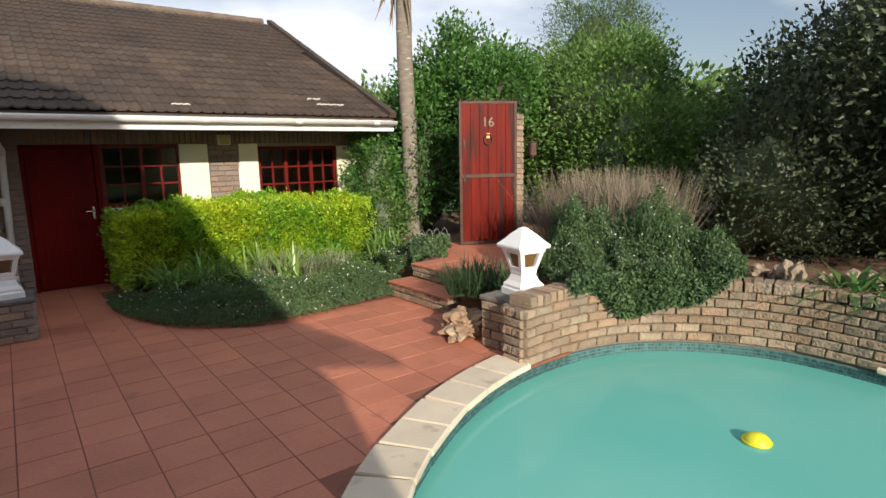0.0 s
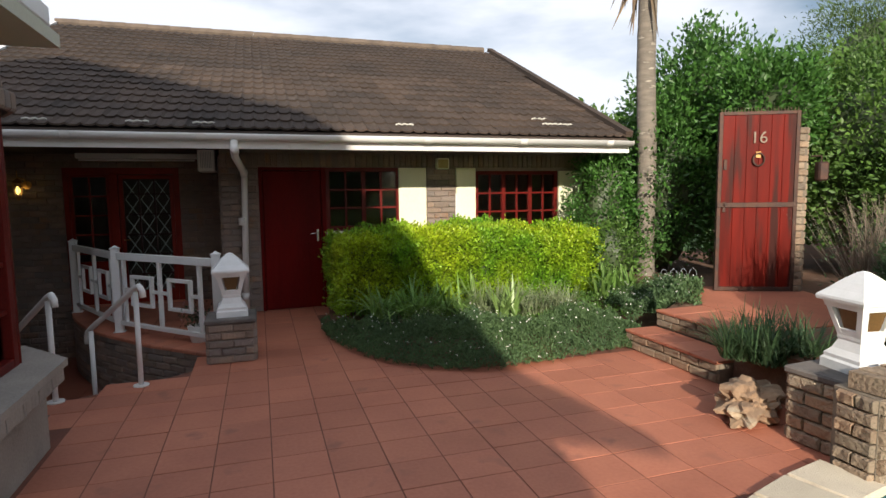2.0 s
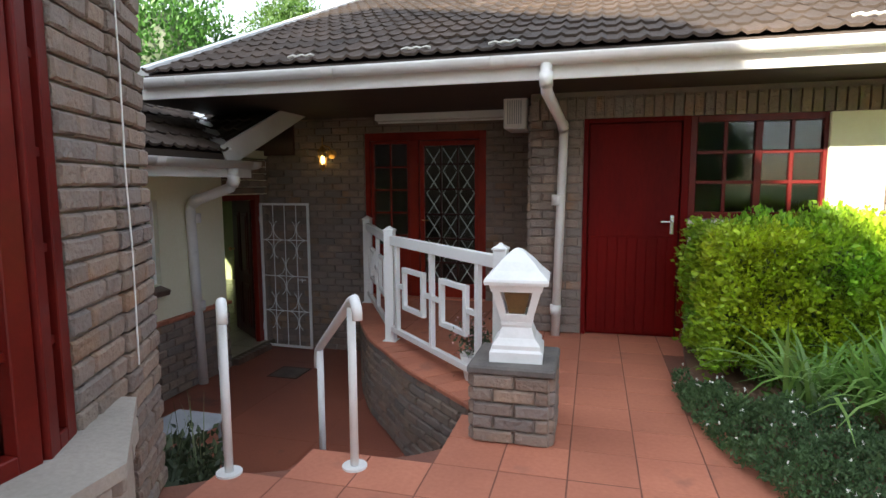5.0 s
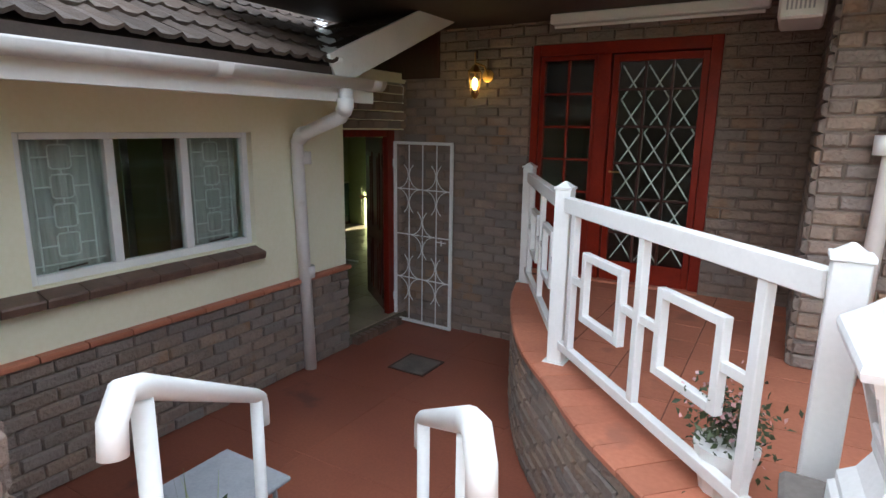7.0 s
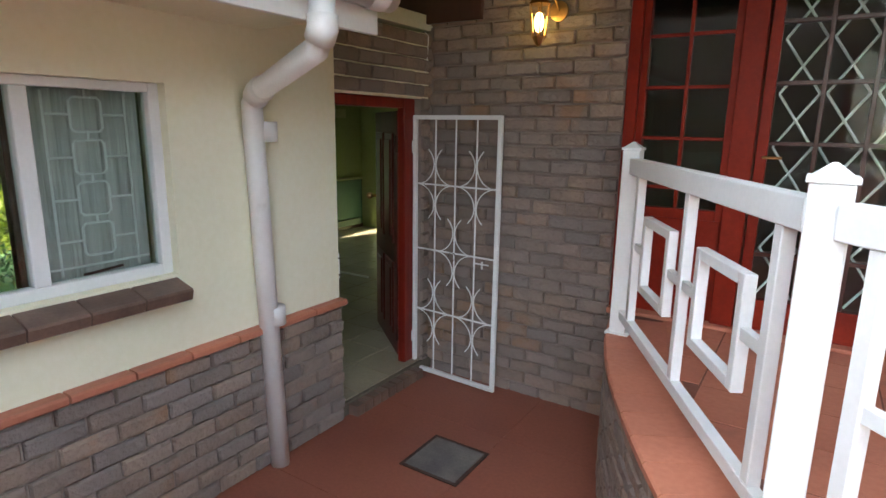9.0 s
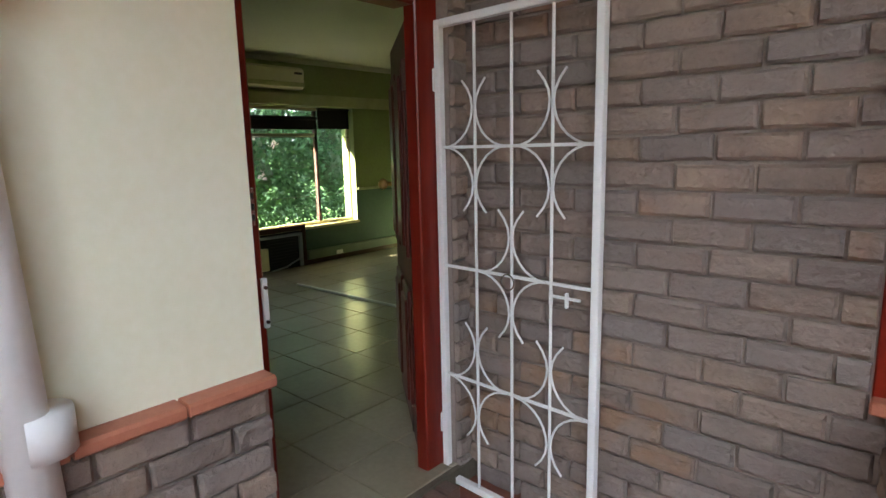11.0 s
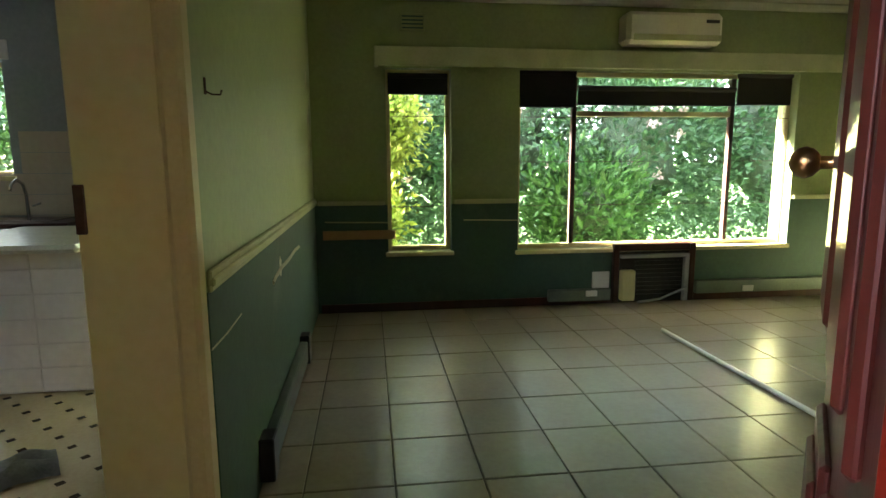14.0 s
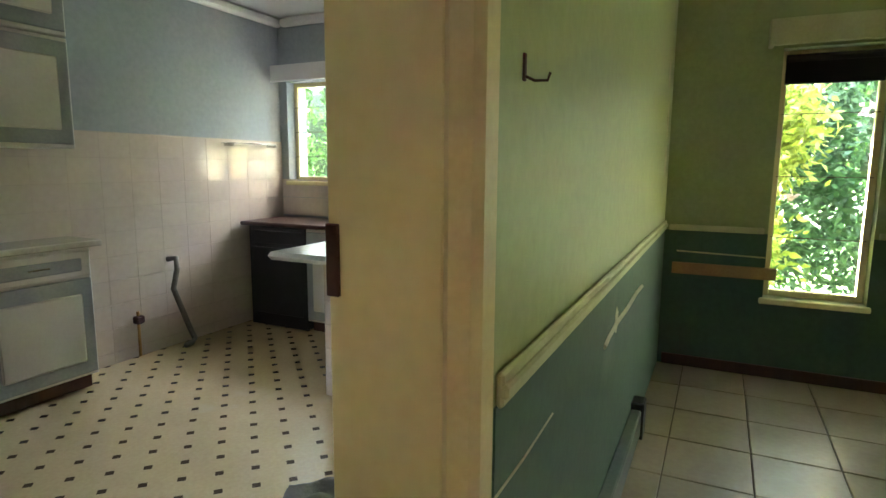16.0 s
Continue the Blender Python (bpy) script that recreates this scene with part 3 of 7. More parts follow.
b.inputs["Roughness"].default_value, b.inputs["IOR"].default_value = 0.1, 1.25
part("water", prism(bmesh.new(), [tuple(p) for p in POOL], -1.0, -0.115), m, pool, "cloudy turquoise pool water")
bm = bmesh.new()
ring = [tuple(POOL_C + (p - POOL_C) * 1.0) for p in POOL]
outer = [tuple(POOL_C + (p - POOL_C) * 1.05) for p in POOL]
n = len(ring)
lo_i, hi_i = [bm.verts.new((*p, -0.9)) for p in ring], [bm.verts.new((*p, -0.03)) for p in ring]
lo_o, hi_o = [bm.verts.new((*p, -0.9)) for p in outer], [bm.verts.new((*p, -0.03)) for p in outer]
for i in range(n):
    j = (i + 1) % n
    bm.faces.new((lo_i[i], lo_i[j], hi_i[j], hi_i[i])); bm.faces.new((hi_i[i], hi_i[j], hi_o[j], hi_o[i])); bm.faces.new((hi_o[i], hi_o[j], lo_o[j], lo_o[i]))
part("pool_shell", bm, M_POOLWALL, pool, "pale plaster pool shell")
pl = Line([*POOL, POOL[0]])
sq = [brick_mesh("mosaic_tile", 1, 0.027, 0.006, 0.0005, 5)]
placed = []
for k in range(int(pl.length / 0.034)):
    p, d = pl.at(k * 0.034)
    if p.x > 1.2 and p.y > 0.6:
        for row in range(3):
            placed.append((0, Matrix.Translation((p.x, p.y, -0.115 + 0.033 * row)) @ Euler((0, 0, math.atan2(d.y, d.x) + math.pi)).to_matrix().to_4x4() @ Matrix.Diagonal((0.028, -1, 1, 1))))
joined("mosaic_band", sq, placed, M_MOSAIC, pool, "blue-green mosaic tiles along the waterline")
bm = bmesh.new()
box(bm, -0.5, 0.5, -0.035, 0.34, -0.02, 0.035, 0.012)
for v in bm.verts:
    v.co.x *= 1 + v.co.y * 0.13
cop = bpy.data.meshes.new("coping_stone")
bm.to_mesh(cop); bm.free()
cop.materials.append(M_STONE)
k = 0
for i in range(int(pl.length / 0.335)):
    u = i * 0.335
    p, d = pl.at(u)
    if (p.x > 3.72 and p.y > 1.15):
        continue
    ob = new("coping_stone", cop)
    ob.parent = pool
    ob.matrix_basis = Matrix.Translation((p.x, p.y, 0.0)) @ Euler((0, 0, math.atan2(d.y, d.x))).to_matrix().to_4x4() @ Matrix.Diagonal((0.318, 1, 1, 1))

# ---- the low house: facade, verandah, roof ----
bm = boxes([(-0.1, 0.4, 9.53, 10.86, -0.02, 2.4), (0.4, 1.33, 9.53, 9.75, 2.05, 2.4), (1.33, 2.45, 9.53, 9.75, -0.02, 1.13), (1.33, 2.45, 9.53, 9.75, 2.05, 2.4),
            (2.45, 3.66, 9.53, 9.75, -0.02, 2.4), (3.66, 5.13, 9.53, 9.75, -0.02, 1.0), (3.66, 5.13, 9.53, 9.75, 2.0, 2.4), (5.13, 5.95, 9.53, 9.75, -0.02, 2.4), (5.75, 5.95, 9.75, 20, -0.02, 2.4)])
facade = setting("wall_facade", bm, M_MORTAR, "brick and plaster front wall of the low house")
bricks(facade, [(-0.1, 9.53), (0.4, 9.53)], 0, 2.05, near=(0.2, 9, 1))
bricks(facade, [(-0.1, 10.83), (-0.1, 9.53)], 0, 2.2, near=(0.2, 9, 1), limit=60)
bricks(facade, [(2.86, 9.53), (3.33, 9.53)], 0, 2.03)
bricks(facade, [(5.58, 9.53), (5.95, 9.53)], 0, 2.03)
bricks(facade, [(1.33, 9.53), (1.75, 9.53)], 0, 0.42)
soldier = [brick_mesh("brick", 1, 0.2, 0.035, 0.004, 77)]
lay("brick", soldier, [(0, Matrix.Translation((x, 9.53, 2.15)) @ Matrix.Diagonal((0.072, 1, 1, 1))) for x in np.arange(-0.05, 5.95, 0.0845)], M_BRICK, facade)
for x0, x1, z0, z1 in ((2.42, 2.85, 0.42, 2.045), (3.34, 3.66, 0.42, 2.045), (5.13, 5.57, 0.42, 2.0), (1.34, 2.42, 0.42, 1.08), (3.66, 5.13, 0.42, 0.95)):
    part("plaster_panel", boxes([(x0, x1, 9.49, 9.535, z0, z1)], 0.006), M_CREAM, facade, "cream plaster panel")

setting("wall_back", boxes([(-4.0, -2.36, 10.86, 11.1, -1.0, 2.6), (-2.36, -0.78, 10.86, 11.1, -1.0, 0.0), (-2.36, -0.78, 10.86, 11.1, 2.1, 2.6), (-0.78, -0.1, 10.86, 11.1, -1.0, 2.6)]), M_MORTAR,
        "dark face-brick wall at the back of the verandah and court")
back = bpy.data.objects["wall_back"]
bricks(back, [(-3.9925, 10.86), (-0.1, 10.86)], -0.78, 2.37, skips=[(1.6325, 3.2125, -0.01, 2.1), (1.7175, 3.9175, -2, -0.01)], near=(-3.0, 10.8, 0.4), limit=300, course=0.09, length=0.237)

# verandah edge wall
line_cap = [tuple(p) for p in CAP]
off = [tuple(Vector((p.x, p.y)) + Vector((-0.05, -0.02))) for p in CAP]
bm = bmesh.new()
prism(bm, line_cap + [tuple(p + Vector((0.2, 0.12))) for p in CAP[::-1]], -1.0, -0.015)
vwall = setting("wall_verandah_edge", bm, M_MORTAR, "curved dark brick retaining wall under the verandah")
bricks(vwall, line_cap[::-1], LOW, -0.02, near=(-1.5, 8.8, -0.3), depth=0.024)
capl = Line(line_cap)
bm = bmesh.new()
box(bm, -0.5, 0.5, -0.3, 0.035, -0.04, 0.006, 0.01)
capm = bpy.data.meshes.new("cap_tile")
bm.to_mesh(capm); bm.free()
lay("cap_tile", [capm], [(0, Matrix.Translation((*capl.at(u)[0], 0.0)) @ Euler((0, 0, math.atan2(capl.at(u)[1].y, capl.at(u)[1].x))).to_matrix().to_4x4() @ Matrix.Diagonal((0.178, 1, 1, 1)))
                        for u in np.arange(0.09, capl.length - 0.12, 0.18)], M_TILE, vwall)

# runs on past the eaves to keep sky light out of the rooms
setting("ceiling_verandah", boxes([(-4.0, 5.56, 8.35, 13.7, 2.3, 2.36)]), M_SOFFIT, "dark stained board soffit under the eaves")
# roof
RZ, RY, RS = 2.42, 8.28, 0.418


def roof_z(y):
    return RZ + (y - RY) * RS


def roof_tile_mesh(w, ln, seed):
    r = np.random.default_rng(seed)
    nx = 9
    verts, faces = [], []
    for t in (0.0, 1.0):
        for i in range(nx):
            q = i / (nx - 1)
            z = 0.022 * max(0.0, math.cos(q * 2 * math.tau)) + (0.03 if t == 0 else 0.006)
            verts.append(((q - 0.5) * w, t * ln, z + r.normal(0, 0.0012)))
    verts += [(v[0], 0.0, v[2] - 0.022) for v in verts[:nx]]
    for i in range(nx - 1):
        faces.append((i, i + 1, nx + i + 1, nx + i))
        faces.append((2 * nx + i, 2 * nx + i + 1, i + 1, i))
    me = bpy.data.meshes.new("roof_tile")
    me.from_pydata(verts, [], faces)
    return me


TILES = [roof_tile_mesh(0.302, 0.40, s) for s in range(4)]
main_roof = thing("roof_main", "dark weathered concrete tile roof of the low house", "roof", kind="structure")
top_y, x_l, x_r = 14.86, -3.38, 6.1


def roof_end(y):
    return 5.58 + (min(y, 2 * top_y - y) - RY) * 0.079


bm = bmesh.new()
sl = [(RY, RZ), (top_y, roof_z(top_y)), (2 * top_y - RY, RZ)]
for (y0, z0), (y1, z1) in zip(sl, sl[1:]):
    e0, e1 = roof_end(y0), roof_end(y1)
    vs = [bm.verts.new(c) for c in ((x_l, y0, z0), (e0, y0, z0), (e1, y1, z1), (x_l, y1, z1), (x_l, y0, z0 - 0.06), (e0, y0, z0 - 0.06), (e1, y1, z1 - 0.06), (x_l, y1, z1 - 0.06))]
    for f in ((0, 1, 2, 3), (7, 6, 5, 4), (0, 4, 5, 1), (1, 5, 6, 2), (2, 6, 7, 3), (3, 7, 4, 0)):
        bm.faces.new([vs[i] for i in f])
part("roof_deck", bm, M_SOFFIT, main_roof, "dark boards under the roof tiles")
ang = math.atan(RS)
placed = []
for row in range(int((top_y - RY) / math.cos(ang) / 0.345)):
    y = RY + row * 0.345 * math.cos(ang)
    for i in range(int((x_r - x_l) / 0.3)):
        x = x_l + 0.16 + i * 0.3
        if x > roof_end(y) - 0.08:
            continue
        placed.append((int(rng.integers(4)), Matrix.Translation((x, y - 0.02, roof_z(y) + 0.012)) @ Euler((ang + rng.normal(0, 0.008), rng.normal(0, 0.008), 0)).to_matrix().to_4x4()))
lay("roof_tile", TILES, placed, M_ROOF, main_roof, 300)
bm = bmesh.new()
for i in range(int((x_r - x_l) / 0.42)):
    x = x_l + i * 0.424
    tube(bm, [(x, top_y, roof_z(top_y) + 0.02), (x + 0.42, top_y, roof_z(top_y) + 0.03)], 0.1, 8)
part("ridge_tiles", bm, M_RIDGE, main_roof, "half-round ridge tiles in pale mortar")
bm = bmesh.new()
box(bm, -0.06, 0.05, 0, (top_y - RY) / math.cos(ang), 0.0, 0.07, 0, Matrix.Translation((x_l, RY, RZ)) @ Euler((ang, 0, 0)).to_matrix().to_4x4())
part("verge_flashing", bm, M_WHITE, main_roof, "white painted verge strip")
bm = bmesh.new()
box(bm, -0.05, 0.07, 0, (top_y - RY) / math.cos(ang), 0.02, 0.11, 0, Matrix.Translation((roof_end(RY), RY, RZ)) @ Euler((ang, 0, -math.atan(0.079))).to_matrix().to_4x4())
part("verge_tiles", bm, M_ROOF, main_roof)
for cx, cy in ((4.45, 8.95), (4.75, 8.7), (4.5, 8.7), (-1.9, 8.38), (-0.9, 8.38), (-0.2, 8.38), (2.25, 8.5)):
    bm = bmesh.new()
    for j in range(3):
        tube(bm, [(cx - 0.1 + 0.08 * j, cy - 0.02, roof_z(cy) + 0.05), (cx - 0.05 + 0.08 * j, cy - 0.025, roof_z(cy) + 0.062), (cx - 0.02 + 0.08 * j, cy - 0.02, roof_z(cy) + 0.05)], 0.012, 5)
    part("mortar_patch", bm, M_CHIP, main_roof, "pale broken tile edge")


def gutter(name, p0, p1, label, r=0.062, board=0.15):
    """A half-round gutter with brackets on a fascia board, along a level line; the fascia stands behind it to the left of the way."""
    p0, p1 = Vector(p0), Vector(p1)
    d = (p1 - p0).normalized()
    side = Vector((-d.y, d.x, 0))
    g = thing(name, label, "gutter", kind="structure")
    bm = bmesh.new()
    sec = [(-r, 0.012), (-r, 0)] + [(-r * math.cos(a), -r * math.sin(a)) for a in np.linspace(0, math.pi, 9)[1:-1]] + [(r, 0), (r, 0.012)]
    inner = [(x * 0.88, z * 0.88 + 0.004) for x, z in sec[::-1]]
    prof = sec + inner
    ra, rb = ([bm.verts.new(p + side * x + Vector((0, 0, z))) for x, z in prof] for p in (p0, p1))
    n = len(prof)
    for i in range(n):
        bm.faces.new((ra[i], ra[(i + 1) % n], rb[(i + 1) % n], rb[i]))
    bm.faces.new(ra[::-1]); bm.faces.new(rb)
    part("trough", bm, M_GUTTER, g, smooth=True)
    t = Matrix.Translation(p0) @ Matrix(((d.x, side.x, 0, 0), (d.y, side.y, 0, 0), (0, 0, 1, 0), (0, 0, 0, 1)))
    ln = (p1 - p0).length
    part("fascia_board", boxes([(0, ln, r + 0.004, r + 0.03, -board, 0.03)], 0.003, t), M_GUTTER, g)
    u = 0.5
    while u < ln:
        bm = bmesh.new()
        a, b = p0 + d * (u - 0.05), p0 + d * (u + 0.05)
        ra, rb = ([bm.verts.new(p + side * x * 1.09 + Vector((0, 0, z * 1.09))) for x, z in sec] for p in (a, b))
        for i in range(len(sec) - 1):
            bm.faces.new((ra[i], ra[i + 1], rb[i + 1], rb[i]))
        part("bracket", bm, M_GUTTER, g, smooth=True)
        u += 1.35
    return g


gutter("gutter_main", (-3.4, 8.2, 2.36), (5.6, 8.2, 2.36), "white painted gutter and fascia board along the eaves")


def downpipe(name, pts, label, collar_z=(), r=0.043):
    g = thing(name, label, "downpipe", kind="structure")
    part("pipe", tube(bmesh.new(), pts, r, 14), M_GUTTER, g, smooth=True)
    end = Vector(pts[-1])
    for z in collar_z:
        part("collar", tube(bmesh.new(), [(end.x, end.y, z - 0.05), (end.x, end.y, z + 0.05)], r * 1.25, 14), M_GUTTER, g, smooth=True)
    for i in (0, 2):
        a, b = Vector(pts[i]), Vector(pts[i + 1])
        d = (b - a).normalized()
        part("elbow", tube(bmesh.new(), [b - d * 0.05, b, b + (Vector(pts[i + 2]) - b).normalized() * 0.05], r * 1.17, 14), M_GUTTER, g, smooth=True)
    return g


downpipe("downpipe_main", [(0.15, 8.2, 2.36), (0.15, 8.2, 2.2), (0.15, 8.28, 2.12), (0.22, 9.25, 1.97), (0.22, 9.36, 1.9), (0.215, 9.4, 1.72), (0.17, 9.4, 0.0)], "white painted downpipe beside the brick pier", (0.25, 1.3))

# ---- the sunken wing with the empty room ----
wing = setting("wall_wing", boxes([(-3.98, -3.76, 1.0, 7.19, -1.0, 1.78), (-3.98, -3.76, 7.19, 8.77, -1.0, 0.45), (-3.98, -3.76, 7.19, 8.77, 1.305, 1.78), (-3.98, -3.76, 8.77, 9.825, -1.0, 1.78),
                                   (-3.98, -3.79, 9.825, 10.86, 1.33, 1.78), (-3.98, -3.76, 9.825, 10.86, -1.0, LOW - 0.005), (-3.98, -3.76, 10.862, 15.2, -1.0, 1.78)]), M_CREAM, "cream plastered wall of the sunken wing")
part("brick_backing", boxes([(-3.765, -3.745, 3.0, 9.825, LOW, 0.03), (-3.98, -3.79, 10.745, 10.86, LOW, 1.33)]), M_MORTAR, wing)
bricks(wing, [(-3.79, 9.825), (-3.79, 10.86)], 1.34, 1.78)
bricks(wing, [(-3.79, 10.745), (-3.79, 10.835)], -0.735, 1.335, course=0.09)
bricks(wing, [(-3.745, 3.0), (-3.745, 9.825)], LOW, 0.03, near=(-3.7, 8.5, -0.3), depth=0.02, limit=260)
ledge = boxes([(-0.5, 0.5, -0.025, 0.07, -0.018, 0.02)], 0.008)
lm = bpy.data.meshes.new("ledge_tile")
ledge.to_mesh(lm); ledge.free()
lay("ledge_tile", [lm], [(0, Matrix.Translation((-3.76, y, 0.055)) @ Euler((0, 0, -math.pi / 2)).to_matrix().to_4x4() @ Matrix.Diagonal((0.262, 1, 1, 1))) for y in np.arange(9.695, 3.1, -0.268)], M_TILE, wing)

# wing roof: one slope to the court, one across it, a white valley between
wroof = thing("roof_wing", "dark concrete tile roof of the sunken wing with a white valley", "roof", kind="structure")
WX, WZ, WY = -3.02, 1.76, 8.88
bm = bmesh.new()


def slab(bm, pts, t=0.06):
    vs = [bm.verts.new(p) for p in pts] + [bm.verts.new((p[0], p[1], p[2] - t)) for p in pts]
    n = len(pts)
    bm.faces.new(vs[:n]); bm.faces.new(vs[n:][::-1])
    for i in range(n):
        bm.faces.new((vs[i], vs[n + i], vs[n + (i + 1) % n], vs[(i + 1) % n]))


slab(bm, [(WX, 1.0, WZ), (WX, WY, WZ), (-6.0, WY + 2.98, WZ + 2.98 * RS), (-6.0, 1.0, WZ + 2.98 * RS)])
slab(bm, [(WX, WY, WZ), (WX, WY + 2.98, WZ + 2.98 * RS), (-6.0, WY + 2.98, WZ + 2.98 * RS)])
slab(bm, [(-6.0, 1.0, WZ + 2.98 * RS), (-6.0, 15.4, WZ + 2.98 * RS), (-9.0, 15.4, WZ), (-9.0, 1.0, WZ)])
slab(bm, [(WX, WY + 2.98, WZ + 2.98 * RS), (WX, 15.4, WZ + 0.3), (-6.0, 15.4, WZ + 0.3), (-6.0, WY + 2.98, WZ + 2.98 * RS)])
part("roof_deck", bm, M_SOFFIT, wroof)
placed = []
for row in range(9):
    s = row * 0.345 * math.cos(ang)
    z = WZ + s * RS + 0.012
    for i in range(30):
        y = WY + s - 0.14 - 0.3 * i
        placed.append((int(rng.integers(4)), Matrix.Translation((WX - s + 0.02, y, z)) @ Euler((0, 0, math.pi / 2)).to_matrix().to_4x4() @ Euler((ang + rng.normal(0, 0.008), 0, 0)).to_matrix().to_4x4()))
    for i in range(int(s / 0.3) + 1):
        x = WX - 0.15 - 0.3 * i
        if x > WX - s - 0.1:
            placed.append((int(rng.integers(4)), Matrix.Translation((x, WY + s - 0.02, z)) @ Euler((ang + rng.normal(0, 0.008), 0, 0)).to_matrix().to_4x4()))
placed.sort(key=lambda q: (q[1].translation - Vector((-3, 9, 1.7))).length)
lay("roof_tile", TILES, placed, M_ROOF, wroof, 200)
bm = bmesh.new()
box(bm, -0.07, 0.07, 0, 3.6, 0.03, 0.06, 0.01, Matrix.Translation((WX, WY, WZ)) @ Euler((math.atan(RS / 1.414), 0, radians(45))).to_matrix().to_4x4())
part("valley_flashing", bm, M_WHITE, wroof, "white painted valley strip")
bm = bmesh.new()
box(bm, -0.03, 0.0, 0, 3.2, -0.2, 0.03, 0.004, Matrix.Translation((WX + 0.02, WY - 0.05, WZ + 0.05)) @ Euler((ang, 0, 0)).to_matrix().to_4x4())
part("bargeboard", bm, M_GUTTER, wroof, "white painted bargeboard")
gutter("gutter_wing", (-2.98, 2.0, 1.68), (-2.98, 9.36, 1.68), "white painted gutter and fascia of the sunken wing")
setting("ceiling_wing_eaves", boxes([(-3.77, -3.06, 1.0, 9.3, 1.6, 1.63)]), M_CREAM, "cream painted eaves soffit of the wing")
downpipe("downpipe_wing", [(-2.99, 8.96, 1.62), (-2.99, 8.96, 1.5), (-3.04, 8.975, 1.43), (-3.6, 9.145, 1.29), (-3.68, 9.165, 1.23), (-3.695, 9.18, 1.08), (-3.695, 9.245, LOW)], "white painted downpipe on the cream wall", (0.13, 1.1), 0.052)

# the empty room and the kitchen
setting("floor_room", boxes([(-8.2, -3.76, 9.8, 15.1, -1.0, ROOM - 0.008)]), M_FGROUT, "dark grout bed of the tiled room floor")
setting("wall_window",
        boxes([(-8.4, -8.16, 9.75, 10.44, -1.0, 1.85), (-8.4, -8.16, 10.44, 10.95, -1.0, -0.18), (-8.4, -8.16, 10.44, 10.95, 1.25, 1.85), (-8.4, -8.16, 10.95, 11.5, -1.0, 1.85),
               (-8.4, -8.16, 11.5, 13.92, -1.0, -0.19), (-8.4, -8.16, 11.5, 13.92, 1.25, 1.85), (-8.4, -8.16, 13.92, 15.2, -1.0, 1.85)]), M_GREEN, "pale green window wall of the empty room")
setting("wall_divider", boxes([(-8.4, -5.3, 9.75, 9.87, -1.0, 1.85), (-5.3, -5.12, 9.6, 9.87, -1.0, 1.85), (-5.12, -4.16, 9.6, 9.87, 1.4, 1.85), (-4.16, -3.98, 9.6, 9.87, -1.0, 1.85)]), M_GREEN, "pale green dividing wall beside the kitchen")
setting("wall_room_end", boxes([(-8.4, -3.76, 15.1, 15.3, -1.0, 1.85)]), M_GREEN, "pale green end wall of the empty room")
setting("wall_room_entrance", boxes([(-3.99, -3.982, 10.86, 15.1, -0.7, 1.8)]), M_GREEN, "pale green inner face of the entrance wall")
setting("ceiling_room", boxes([(-8.4, -3.77, 9.74, 15.3, 1.8, 1.9)]), M_CEIL, "off-white ceiling of the empty room")
setting("floor_kitchen", boxes([(-8.4, -3.98, 6.6, 9.8, -1.0, ROOM - 0.006)]), M_VINYL, "cream vinyl kitchen floor printed with small dark diamonds")
setting("ceiling_kitchen", boxes([(-8.4, -3.98, 6.6, 9.62, 1.76, 1.9)]), M_WHITE, "white kitchen ceiling")

setting("wall_kitchen", boxes([(-8.4, -3.98, 6.55, 6.79, -1.0, 1.85), (-8.4, -8.16, 6.79, 6.87, -1.0, 1.85), (-8.4, -8.16, 6.87, 7.74, -1.0, 0.45), (-8.4, -8.16, 6.87, 7.74, 1.26, 1.85),
                               (-8.4, -8.16, 7.74, 8.8, -1.0, 1.85), (-8.16, -7.17, 8.68, 8.8, -1.0, 1.85),
                               (-7.17, -7.05, 8.68, 8.92, -1.0, 1.85), (-7.17, -7.05, 8.92, 9.66, 1.3, 1.85), (-7.17, -7.05, 9.66, 9.75, -1.0, 1.85)]), M_BLUE, "blue-grey painted kitchen wall")

# the house with the bay window
bay_plan = [(-1.06, 1.2), (-1.06, 5.15), (-1.19, 5.4), (-1.35, 5.78), (-1.55, 6.16), (-3.3, 6.3), (-3.3, 1.2)]
bm = bmesh.new()
prism(bm, bay_plan, -1.0, 0.56)
prism(bm, bay_plan, 2.2, 2.8)
prism(bm, [(-1.19, 5.4), (-1.35, 5.78), (-1.55, 6.16), (-3.3, 6.3), (-3.3, 6.1), (-1.8, 6.0), (-1.4, 5.4)], 0.5, 2.3)
bayw = setting("wall_bay", bm, M_MORTAR, "brown face-brick wall round the bay window")

# bricks and windows of the bay
bricks(bayw, [(-1.06, 1.2), (-1.06, 5.15)], 2.32, 2.8, near=(-1, 5, 2.4))
bricks(bayw, [(-1.06, 5.15), (-1.19, 5.4), (-1.35, 5.78), (-1.55, 6.16)], 2.32, 2.8)
lay("brick", soldier, [(0, Matrix.Translation((-1.06, y, 2.26)) @ Euler((0, 0, math.pi / 2)).to_matrix().to_4x4() @ Matrix.Diagonal((0.072, 1, 0.6, 1))) for y in np.arange(1.3, 5.3, 0.0845)]
    + [(0, Matrix.Translation((-1.06 - 0.475 * u, 5.3 + 0.88 * u, 2.26)) @ Euler((0, 0, radians(118))).to_matrix().to_4x4() @ Matrix.Diagonal((0.072, 1, 0.6, 1))) for u in np.arange(0.04, 0.3, 0.0845)], M_BRICK, bayw)
bricks(bayw, [(-1.19, 5.4), (-1.35, 5.78)], 0.0, 2.3, near=(-1.6, 6.1, 1.2), length=0.27)
